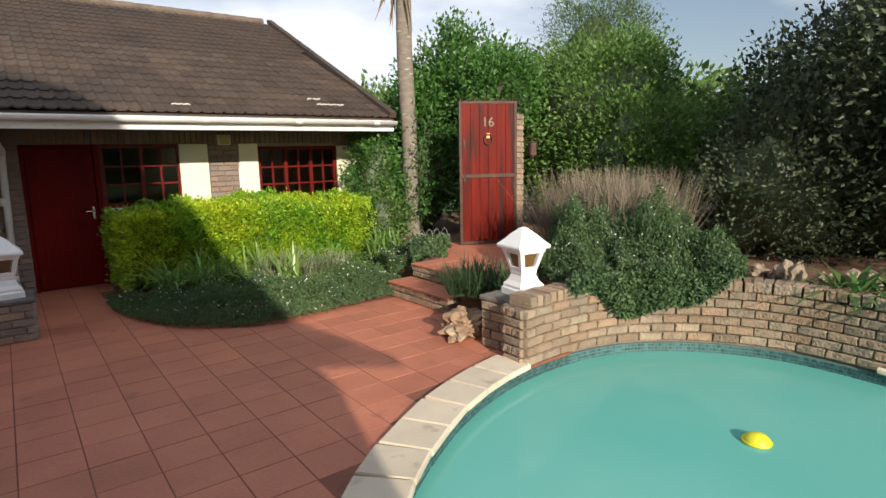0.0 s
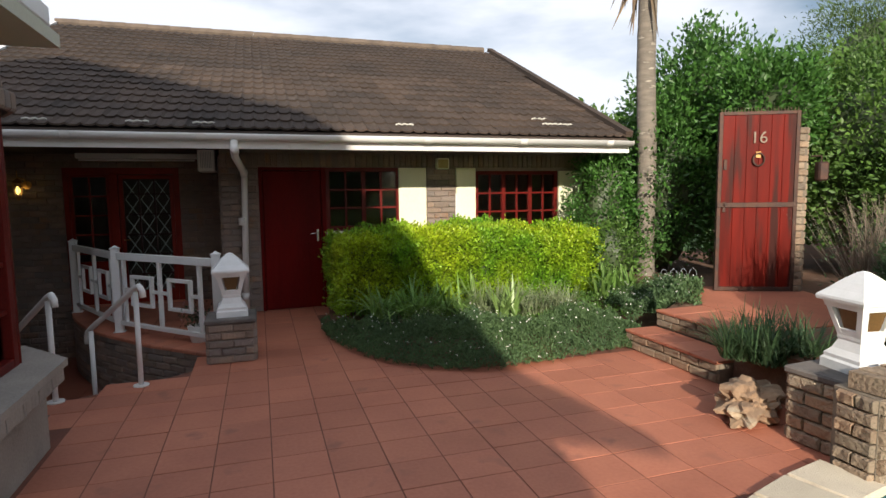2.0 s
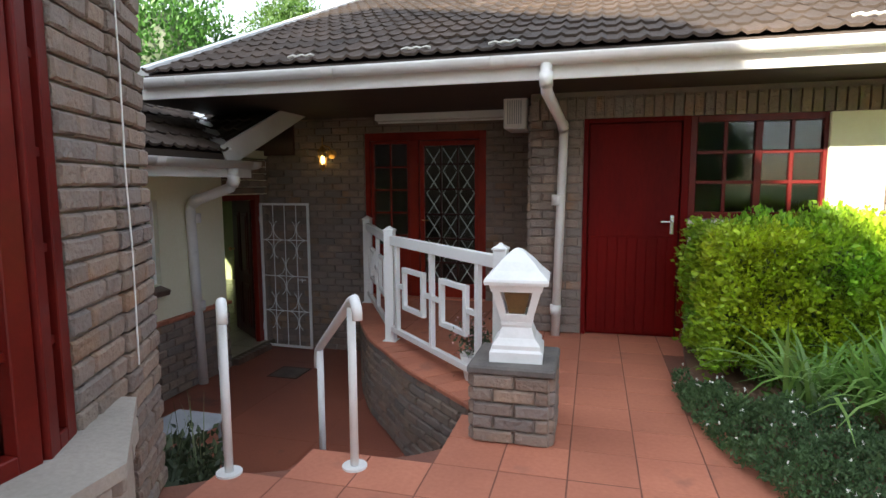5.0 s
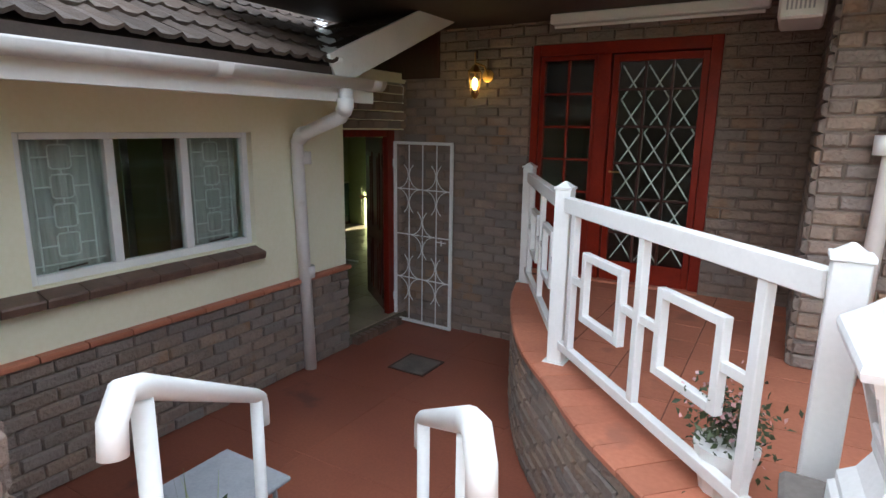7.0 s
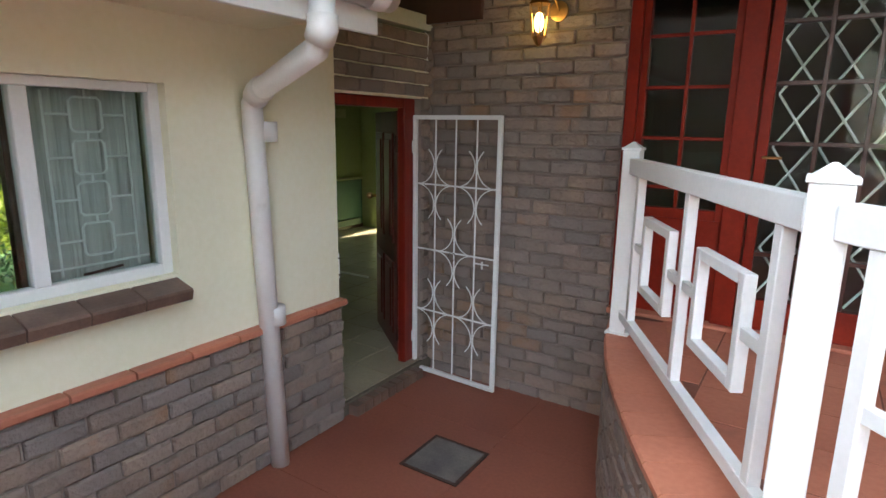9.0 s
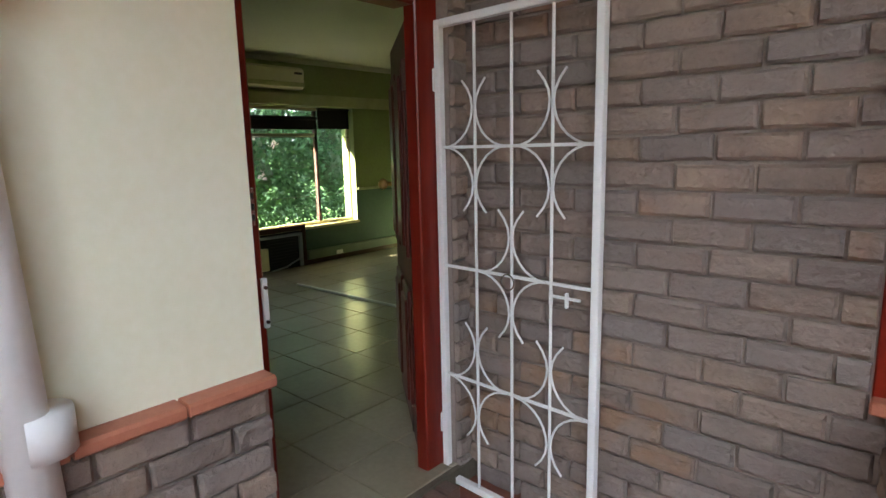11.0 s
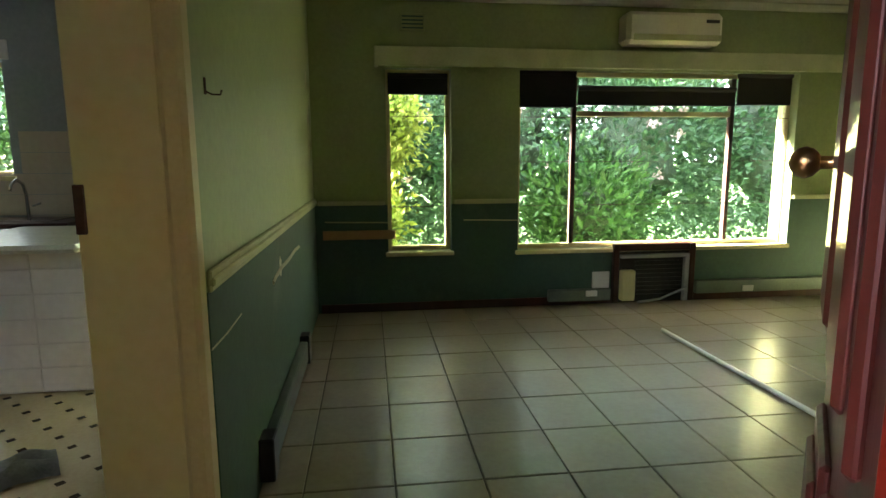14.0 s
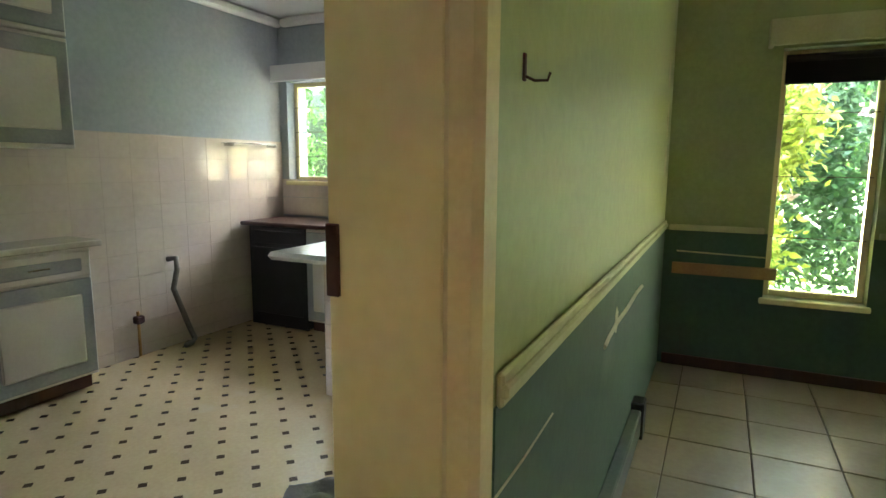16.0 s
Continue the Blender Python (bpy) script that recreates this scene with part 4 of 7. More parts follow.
bricks(bayw, [(-1.35, 5.78), (-1.55, 6.16)], 0.0, 2.3, near=(-1.6, 6.1, 1.2), length=0.27, depth=0.04)
bricks(bayw, [(-1.55, 6.16), (-3.3, 6.3)], LOW, 2.3, near=(-1.6, 6.1, 0.3), limit=60)
part("render_base", prism(bmesh.new(), [(-1.05, 1.2), (-1.0, 1.2), (-1.0, 5.33), (-1.13, 5.58), (-1.19, 5.55), (-1.06, 5.28)], -0.1, 0.5), M_CONC, bayw, "stained render below the bay window")

baysill = thing("window_sill_bay", "worn cement sill on a row of bricks under the bay window", "window sill", kind="structure")
part("sill_slab", prism(bmesh.new(), [(-0.84, 1.2), (-0.84, 5.26), (-1.23, 5.72), (-1.34, 5.7), (-1.2, 5.4), (-1.1, 5.2), (-1.1, 1.2)], 0.575, 0.62), M_CONC, baysill)
sm = [brick_mesh("sill_brick", 1, 0.1, 0.16, 0.008, 91 + k) for k in range(3)]
bl = Line([(-1.02, 1.2), (-1.02, 5.2), (-1.3, 5.55)])
lay("sill_brick", sm, [(int(rng.integers(3)), Matrix.Translation((*bl.at(u)[0], 0.525 + rng.normal(0, 0.003))) @ Euler((0, 0, math.atan2(bl.at(u)[1].y, bl.at(u)[1].x))).to_matrix().to_4x4()
                        @ Matrix.Diagonal((0.218, 1, 1, 1))) for u in np.arange(1.2, bl.length, 0.226)], M_CONC, baysill)


def framed_window(name, m, w, h, cols, rows, label, frame_mat, bar=0.03, edge=0.06, depth=0.07, lights=1, pane_label=""):
    """A window in the plane x-z of m, with its frame, mullions, glazing bars and panes. lights: leaves side by side."""
    wd = thing(name, label, "window", kind="structure")
    wd.matrix_basis = m
    d = depth / 2
    part("window_frame", boxes([(0, edge, -d, d, 0, h), (w - edge, w, -d, d, 0, h), (edge, w - edge, -d, d, 0, edge), (edge, w - edge, -d, d, h - edge, h)], 0.004), frame_mat, wd)
    lw = (w - edge * (lights + 1)) / lights
    for k in range(lights):
        x0 = edge + k * (lw + edge)
        if k:
            part("mullion", boxes([(x0 - edge, x0, -d, d, edge, h - edge)], 0.004), frame_mat, wd)
        rows_b = []
        for i in range(1, cols):
            x = x0 + lw * i / cols
            rows_b.append((x - bar / 2, x + bar / 2, -d * 0.7, d * 0.5, edge, h - edge))
        for j in range(1, rows):
            z = edge + (h - 2 * edge) * j / rows
            rows_b.append((x0, x0 + lw, -d * 0.65, d * 0.45, z - bar / 2, z + bar / 2))
        if rows_b:
            part("glazing_bars", boxes(rows_b, 0.002), frame_mat, wd)
        pane = part("pane", boxes([(x0 - 0.004, x0 + lw + 0.004, 0.006, 0.01, edge - 0.004, h - edge + 0.004)]), M_GLASS, wd)
        pane.visible_shadow = False
    return wd


for i in range(4):
    framed_window("window_bay", Matrix.Translation((-1.13, 5.2 - 1.0 * (i + 1), 0.6)) @ pose(0, 0, 0, 0, 0, 90) , 1.0, 1.62, 2, 5, "dark red wooden bay window with small panes", M_FRAME, edge=0.075, bar=0.028, depth=0.09)
framed_window("window_bay", Matrix.Translation((-1.12, 5.2, 0.6)) @ pose(0, 0, 0, 0, 0, 118), 0.2, 1.62, 1, 5, "narrow dark red wooden side window of the bay", M_FRAME, edge=0.07, bar=0.028, depth=0.09)
setting("wall_bay_room", boxes([(-3.3, -3.25, 1.2, 6.1, -0.05, 2.8), (-3.3, -1.2, 1.2, 1.25, -0.05, 2.8), (-3.3, -1.2, 1.2, 6.0, -0.05, 0.0)]), M_ROOMSHADE, "inside of the bay room, coloured dark for its dim light")
setting("ceiling_bay_room", boxes([(-3.3, -1.0, 1.2, 6.2, 2.8, 2.9)]), M_CEIL, "ceiling of the bay room")
cb = thing("wire_cable", "thin white cable clipped to the brick pier", "cable")
part("cable", tube(bmesh.new(), [(-1.335, 5.85, 2.3), (-1.34, 5.86, 1.9), (-1.335, 5.85, 1.5), (-1.345, 5.87, 1.2), (-1.34, 5.86, 0.7)], 0.004, 5), M_WHITE, cb)
eave_b = setting("roof_bay", boxes([(-3.6, -1.0, 0.6, 6.0, 2.91, 3.05)], 0.01), M_GUTTER, "white eaves over the bay window")


# ---- doors and windows of the facade ----
def red_door():
    d = thing("door_garage", "closed dark red boarded door with a steel lever handle", "door", (0.4, 9.55, 0), kind="structure")
    part("door_frame", boxes([(0, 0.045, -0.04, 0.06, 0, 2.05), (0.865, 0.93, -0.04, 0.06, 0, 2.05), (0.045, 0.865, -0.04, 0.06, 2.01, 2.05)], 0.004), M_RED, d)
    part("door_leaf", boxes([(0.05, 0.86, 0.0, 0.045, 0.01, 2.005)], 0.004), M_RED, d)
    for i in range(9):
        part("board", boxes([(0.06 + i * 0.0885, 0.06 + i * 0.0885 + 0.083, -0.006, 0.002, 0.03, 0.95)], 0.003), M_RED, d)
    part("board", boxes([(0.06, 0.855, -0.005, 0.002, 0.96, 1.995)], 0.003), M_RED, d)
    h = part("handle_plate", boxes([(0.785, 0.82, -0.016, -0.004, 0.98, 1.16)], 0.004), M_STEEL, d, "steel handle plate")
    part("lever", tube(bmesh.new(), [(0.802, -0.016, 1.1), (0.802, -0.05, 1.1), (0.79, -0.055, 1.1), (0.7, -0.055, 1.1)], 0.008, 8), M_STEEL, h)
    return d


red_door()
framed_window("window_garage", pose(1.33, 9.57, 1.13), 1.12, 0.92, 2, 3, "dark red wooden two-leaf window with small panes", M_FRAME, lights=2)
framed_window("window_facade", pose(3.66, 9.57, 1.0), 1.47, 1.0, 2, 3, "dark red wooden three-leaf window with small panes", M_FRAME, lights=3)
for n_, x0, x1, z in (("window_sill_garage", 1.33, 2.45, 1.1), ("window_sill_facade", 3.63, 5.16, 0.97)):
    setting(n_, boxes([(x0, x1, 9.44, 9.55, z - 0.07, z + 0.015)], 0.008), M_CREAM, "cream plastered window sill")
# walls added behind the windows to shut out light, coloured dark
setting("wall_garage_room", boxes([(-0.1, 5.75, 13.0, 13.1, -0.1, 2.3), (-0.1, 0.3, 10.9, 13, -0.1, 2.3)]), M_ROOMSHADE, "added inner walls of the low house, coloured dark for a dim room")
bx = thing("bulkhead_light", "small cream box light under the eaves", "wall light", (3.1, 9.5, 2.02))
part("light_body", boxes([(-0.1, 0.1, -0.09, 0, 0, 0.17)], 0.012), M_CREAM, bx)
part("light_lens", boxes([(-0.08, 0.08, -0.1, -0.088, 0.02, 0.15)], 0.004), mat("yellowed_plastic", (0.5, 0.4, 0.16), None, 0.5, 6), bx, "yellowed plastic lens")
cd = thing("conduit_pipe", "thin white conduit on the brick pilaster", "conduit", (3.32, 9.46, 0.4))
part("pipe", tube(bmesh.new(), [(0, 0, 0), (0, 0, 1.25)], 0.012, 8), M_WHITE, cd)


def french_door():
    d = thing("door_verandah", "red glazed verandah door with a side light and white lattice bars", "door", (-2.36, 10.9, 0), kind="structure")
    w = 1.58
    part("door_frame", boxes([(0, 0.07, -0.05, 0.08, 0, 2.1), (w - 0.085, w, -0.05, 0.08, 0, 2.1), (0.07, w - 0.085, -0.05, 0.08, 2.0, 2.1), (0.6, 0.72, -0.05, 0.08, 0, 2.0)], 0.005), M_FRENCH, d)
    side = part("side_light", boxes([(0.07, 0.6, -0.01, 0.03, 0, 0.62), (0.07, 0.11, -0.02, 0.04, 0.62, 2.0), (0.56, 0.6, -0.02, 0.04, 0.62, 2.0), (0.11, 0.56, -0.02, 0.04, 0.62, 0.68), (0.11, 0.56, -0.02, 0.04, 1.96, 2.0)], 0.004), M_FRENCH, d)
    part("glazing_bars", boxes([(0.325, 0.345, -0.012, 0.02, 0.68, 1.96)] + [(0.11, 0.56, -0.01, 0.018, z - 0.01, z + 0.01) for z in (0.8, 1.09, 1.38, 1.67)], 0.002), M_FRENCH, side)
    p = part("pane", boxes([(0.108, 0.562, 0.004, 0.008, 0.678, 1.962)]), M_GLASS, side)
    p.visible_shadow = False
    leaf = part("door_leaf", boxes([(0.73, 0.785, -0.025, 0.025, 0.02, 1.99), (1.435, 1.49, -0.025, 0.025, 0.02, 1.99), (0.785, 1.435, -0.025, 0.025, 0.02, 0.2), (0.785, 1.435, -0.025, 0.025, 1.93, 1.99)], 0.004), M_FRENCH, d)
    part("glazing_bars", boxes([(x - 0.011, x + 0.011, -0.016, 0.02, 0.2, 1.93) for x in (1.002, 1.218)] + [(0.785, 1.435, -0.014, 0.018, z - 0.011, z + 0.011) for z in (0.46, 0.765, 1.075, 1.39, 1.7)], 0.002), M_DARKWOOD, leaf)
    p = part("pane", boxes([(0.783, 1.437, 0.004, 0.008, 0.198, 1.932)]), M_GLASS, leaf)
    p.visible_shadow = False
    for k in range(3):
        bm = bmesh.new()
        x0, n = 0.803 + k * 0.216, 6
        for s in (0, 1):
            pts = []
            for j in range(n + 1):
                z = 0.21 + (1.9 - 0.21) * j / n
                pts.append((x0 + (0.185 if (j + s) % 2 else 0.0), 0.035 + 0.008 * s, z))
            for a, b in zip(pts, pts[1:]):
                tube(bm, [a, b], 0.0075, 5)
        part("lattice", bm, M_WHITE, d, "white burglar lattice behind the glass")
    part("door_handle", tube(bmesh.new(), [(0.77, -0.03, 1.0), (0.77, -0.07, 1.0), (0.86, -0.07, 1.0)], 0.008, 8), M_BRASS, leaf)
    part("threshold", boxes([(0, w, -0.1, 0.1, -0.02, 0.02)], 0.006), M_TILE, d)


french_door()
setting("wall_lounge", boxes([(-4.0, 0.0, 13.6, 13.7, -0.1, 2.6), (-4.05, -4.0, 11.1, 13.6, -0.1, 2.6)]), M_ROOMSHADE, "added inner walls of the lounge, coloured dark for a dim room")
setting("floor_lounge", boxes([(-3.76, 5.7, 11.1, 13.6, -0.1, -0.01)]), M_REDFLOOR, "dim lounge floor")


def wall_lamp():
    l = thing("wall_lantern", "small brass coach lantern burning on the brick wall", "wall lamp", (-2.87, 10.83, 1.81))
    l.scale = (1.2, 1.2, 1.2)
    part("back_plate", tube(bmesh.new(), [(0.06, 0, 0.03), (0.06, -0.015, 0.03)], 0.05, 12), M_BRASS, l)
    part("arm", tube(bmesh.new(), [(0.06, -0.01, 0.03), (0.05, -0.06, 0.1), (0.0, -0.11, 0.12), (0, -0.12, 0.1)], 0.008, 6), M_BRASS, l)
    part("roof", bmesh_cone((0, -0.12, 0.05), 0.06, 0.012, 0.06, 6), M_BRASS, l)
    part("finial", tube(bmesh.new(), [(0, -0.12, 0.11), (0, -0.12, 0.2)], 0.006, 6), M_BRASS, l)
    for k in range(6):
        a = k * math.tau / 6
        part("cage_bar", tube(bmesh.new(), [(0.055 * math.cos(a), -0.12 + 0.055 * math.sin(a), 0.05), (0.035 * math.cos(a), -0.12 + 0.035 * math.sin(a), -0.11)], 0.004, 4), M_BRASS, l)
    part("base", bmesh_cone((0, -0.12, -0.15), 0.008, 0.04, 0.045, 6), M_BRASS, l)
    part("bulb", lump(bmesh.new(), (0, -0.12, -0.035), (0.024, 0.024, 0.05), 1, 0.0, 2), M_BULB, l, "glowing yellow bulb")
    lamp = new("lantern_light", bpy.data.lights.new("lantern_light", "POINT"))
    lamp.data.energy, lamp.data.color, lamp.data.shadow_soft_size = 0.05, (1.0, 0.7, 0.3), 0.05
    lamp.location = (-2.87, 10.6, 1.77)


def bmesh_cone(at, r0, r1, h, sides):
    bm = bmesh.new()
    tube(bm, [at, (at[0], at[1], at[2] + h)], r0, sides, r1)
    return bm


wall_lamp()
bt = thing("fluorescent_batten", "long white fluorescent light fitting above the verandah door", "ceiling light", (-2.1, 10.6, 2.2))
part("body", boxes([(0, 1.62, -0.05, 0.05, 0.02, 0.1)], 0.01), M_WHITE, bt)
part("tube", tube(bmesh.new(), [(0.03, 0, 0.0), (1.59, 0, 0.0)], 0.014, 8), M_WHITE, bt)
ac = thing("outdoor_unit", "white metal air-conditioner box under the verandah roof", "air conditioner", (-0.4, 9.75, 2.0))
part("case", boxes([(0, 0.24, 0, 0.5, 0, 0.34)], 0.015), M_WHITE, ac)
part("grille", boxes([(0.04 + 0.022 * k, 0.05 + 0.022 * k, -0.006, 0.002, 0.05, 0.28) for k in range(7)]), M_GREYPAINT, ac)
part("bracket", boxes([(0.02, 0.06, 0.02, 0.48, 0.34, 0.3 + 0.02), (0.18, 0.22, 0.02, 0.48, 0.33, 0.36)]), M_GREYPAINT, ac)


# ---- railings ----
def rail_post(x, y):
    p = thing("railing_post", "white painted square steel railing post with a pointed cap", "railing post", (x, y, 0), group="verandah railing posts")
    part("shaft", boxes([(-0.045, 0.045, -0.045, 0.045, 0, 1.03)], 0.004), M_WHITE, p)
    part("foot", boxes([(-0.065, 0.065, -0.065, 0.065, 0, 0.012)], 0.002), M_WHITE, p)
    bm = boxes([(-0.052, 0.052, -0.052, 0.052, 1.03, 1.045)], 0.002)
    tube(bm, [(0, 0, 1.045), (0, 0, 1.075)], 0.06, 4, 0.008)
    part("cap", bm, M_WHITE, p)


def rail_panel(a, b, xs):
    a, b = Vector(a), Vector(b)
    d = b - a
    ln, ang_ = d.length, math.degrees(math.atan2(d.y, d.x))
    g = thing("railing", "white painted steel railing panel with two open squares", "railing", (a.x, a.y, 0), ang_, group="verandah railing panels")
    x0, x1 = 0.05, ln - 0.05
    part("top_rail", boxes([(x0, x1, -0.028, 0.028, 0.905, 0.99)], 0.004), M_WHITE, g)
    part("bottom_rail", boxes([(x0, x1, -0.022, 0.022, 0.1, 0.15)], 0.003), M_WHITE, g)
    t = 0.022
    for x in xs:
        part("upright", boxes([(x - t, x + t, -0.02, 0.02, 0.15, 0.905)], 0.003), M_WHITE, g)
    for p, q in zip(xs, xs[1:]):
        c, hw = (p + q) / 2, 0.2
        z0, z1 = 0.355, 0.73
        for bar_ in ((c - hw, c - hw + 0.04, z0, z1), (c + hw - 0.04, c + hw, z0, z1), (c - hw + 0.04, c + hw - 0.04, z0, z0 + 0.04), (c - hw + 0.04, c + hw - 0.04, z1 - 0.04, z1)):
            part("square_bar", boxes([(bar_[0], bar_[1], -0.02, 0.02, bar_[2], bar_[3])], 0.003), M_WHITE, g)
        for xa, xb in ((p + t, c - hw), (c + hw, q - t)):
            part("stub", boxes([(xa, xb, -0.014, 0.014, 0.53, 0.57)], 0.002), M_WHITE, g)


for q in ((-0.07, 7.56), (-1.3, 8.84), (-2.17, 10.43)):
    rail_post(*q)
rail_panel((-0.07, 7.56), (-1.3, 8.84), (0.27, 0.955, 1.62))
rail_panel((-1.3, 8.84), (-2.17, 10.43), (0.17, 0.87, 1.6))


def handrail(x, y, x2, y2):
    h = thing("handrail", "white painted tubular handrail beside the steps", "handrail", (0, 0, 0), group="step handrails")
    part("upper_post", tube(bmesh.new(), [(x, y, 0), (x, y, 0.84)], 0.022, 12), M_WHITE, h, smooth=True)
    part("foot", tube(bmesh.new(), [(x, y, 0), (x, y, 0.012)], 0.065, 14), M_WHITE, h)
    part("lower_post", tube(bmesh.new(), [(x2, y2, -0.58), (x2, y2, 0.38)], 0.022, 12), M_WHITE, h, smooth=True)
    part("foot", tube(bmesh.new(), [(x2, y2, -0.58), (x2, y2, -0.565)], 0.065, 14), M_WHITE, h)
    dx, dy = x2 - x, y2 - y
    part("rail", tube(bmesh.new(), [(x - dx * 0.14, y - dy * 0.14, 0.8), (x - dx * 0.13, y - dy * 0.13, 0.86), (x - dx * 0.08, y - dy * 0.08, 0.895), (x, y, 0.87), (x2, y2, 0.4), (x2 + dx * 0.07, y2 + dy * 0.07, 0.36),
                                    (x2 + dx * 0.1, y2 + dy * 0.1, 0.31), (x2 + dx * 0.1, y2 + dy * 0.1, 0.24)], 0.026, 12), M_WHITE, h, smooth=True)


handrail(-0.66, 6.52, -1.2, 7.22)
handrail(-1.25, 6.3, -1.8, 7.03)


# ---- pillars and lanterns ----
def pillar(name, x, y, w, h, turn, material, mortar, label):
    p = thing(name, label, "brick pillar", (x, y, 0), turn)
    core = part("core", boxes([(-w / 2 + 0.02, w / 2 - 0.02, -w / 2 + 0.02, w / 2 - 0.02, -0.3, h)]), mortar, p)
    s = w / 2 - 0.02
    for a, b in (((-s, -s), (s, -s)), ((s, -s), (s, s)), ((s, s), (-s, s)), ((-s, s), (-s, -s))):
        bricks(p, [a, b], 0, h, material, depth=0.024)
    part("cap_slab", boxes([(-w / 2 - 0.01, w / 2 + 0.01, -w / 2 - 0.01, w / 2 + 0.01, h, h + 0.05)], 0.012), M_DARKSLAB, p, "dark stained cement cap")


def square_ring(bm, rows):
    """A square turned body: half width at each height."""
    rings = [[bm.verts.new((sx * w, sy * w, z)) for sx, sy in ((-1, -1), (1, -1), (1, 1), (-1, 1))] for w, z in rows]
    for a, b in zip(rings, rings[1:]):
        for i in range(4):
            bm.faces.new((a[i], a[(i + 1) % 4], b[(i + 1) % 4], b[i]))
    bm.faces.new(rings[0][::-1]); bm.faces.new(rings[-1])
    return bm


def garden_lantern(x, y, z, turn):
    l = thing("garden_lantern", "white painted cement pagoda lantern on a brick pillar", "lantern", (x, y, z), turn, group="pillar lanterns")
    l.scale = (0.88, 0.88, 0.95)
    part("plinth", square_ring(bmesh.new(), [(0.17, 0), (0.17, 0.06), (0.155, 0.075), (0.155, 0.1), (0.12, 0.14), (0.095, 0.2), (0.1, 0.215), (0.1, 0.235)]), M_LANTERN, l)
    w0, w1, z0, z1, t = 0.1, 0.165, 0.235, 0.46, 0.045
    for sx, sy in ((-1, -1), (1, -1), (1, 1), (-1, 1)):
        bm = bmesh.new()
        lo = [(sx * w0, sy * w0), (sx * (w0 - t), sy * w0), (sx * (w0 - t), sy * (w0 - t)), (sx * w0, sy * (w0 - t))]
        hi = [(sx * w1, sy * w1), (sx * (w1 - t * 1.2), sy * w1), (sx * (w1 - t * 1.2), sy * (w1 - t)), (sx * w1, sy * (w1 - t))]
        a, b = [bm.verts.new((*q, z0)) for q in lo], [bm.verts.new((*q, z1)) for q in hi]
        for i in range(4):
            bm.faces.new((a[i], a[(i + 1) % 4], b[(i + 1) % 4], b[i]))
        bm.faces.new(a[::-1]); bm.faces.new(b)
        part("post", bm, M_LANTERN, l)
    part("lower_rim", square_ring(bmesh.new(), [(0.1, 0.236), (0.112, 0.28), (0.108, 0.285), (0.09, 0.285)]), M_LANTERN, l)
    bm = bmesh.new()
    for sx, sy in ((0, -1), (1, 0), (0, 1), (-1, 0)):
        m_ = Matrix.Rotation(math.atan2(sy, sx) + math.pi / 2, 4, "Z")
        vs = [bm.verts.new(m_ @ Vector(c)) for c in ((-0.05, -0.098, 0.285), (0.05, -0.098, 0.285), (0.085, -0.125, 0.43), (-0.085, -0.125, 0.43))]
        bm.faces.new(vs)
    part("pane", bm, M_AMBER, l, "dull amber panes")
    part("upper_rim", square_ring(bmesh.new(), [(0.16, 0.425), (0.172, 0.465), (0.172, 0.47)]), M_LANTERN, l)
    part("roof", square_ring(bmesh.new(), [(0.2, 0.47), (0.205, 0.49), (0.2, 0.505), (0.15, 0.55), (0.105, 0.6), (0.06, 0.64), (0.03, 0.665), (0.005, 0.675)]), M_LANTERN, l)


pillar("gate_pillar", 0.08, 7.2, 0.47, 0.395, 0, M_BRICK, M_MORTAR, "short dark brick pillar at the end of the railing")
pillar("pool_pillar", 3.99, 3.6, 0.56, 0.45, 4, M_TANBRICK, M_TANMORTAR, "tan rock-face brick pillar beside the pool steps")
garden_lantern(0.09, 7.2, 0.445, 3)
garden_lantern(4.03, 3.62, 0.5, -8)

# curved pool wall with a row of bricks on edge
i0 = min(range(len(POOL)), key=lambda i: (POOL[i] - Vector((3.62, 3.16))).length)
i1 = min(range(len(POOL)), key=lambda i: (POOL[i] - Vector((5.6, 0.4))).length)
arc = [POOL_C + (p - POOL_C) * 1.015 for p in POOL[i0:i1 + 1]]
bm = bmesh.new()
prism(bm, [tuple(p) for p in arc] + [tuple(POOL_C + (p - POOL_C) * 1.11) for p in arc[::-1]], -0.05, 0.5)
pw = setting("wall_pool", bm, M_TANMORTAR, "curved tan rock-face brick wall round the pool")
bricks(pw, [tuple(p) for p in arc], -0.01, 0.5, M_TANBRICK, near=(5, 2.6, 0.3), depth=0.03, rough=0.012)
bricks(pw, [tuple(POOL_C + (arc[0] - POOL_C) * 1.095), tuple(arc[0])], -0.01, 0.5, M_TANBRICK, depth=0.03, rough=0.012)
al = Line(arc)
row_m = [brick_mesh("rowlock_brick", 1, 0.1, 0.24, 0.006, 31 + s) for s in range(3)]
lay("rowlock_brick", row_m, [(int(rng.integers(3)), Matrix.Translation((*(al.at(u)[0] + (al.at(u)[0] - POOL_C).normalized() * 0.2), 0.555 + rng.normal(0, 0.006))) @ Euler((0, rng.normal(0, 0.02), math.atan2(al.at(u)[1].y, al.at(u)[1].x) + (0)))
                             .to_matrix().to_4x4() @ Matrix.Diagonal((0.074, 1, 1, 1))) for u in np.arange(0.05, al.length - 0.02, 0.088)], M_TANBRICK, pw)

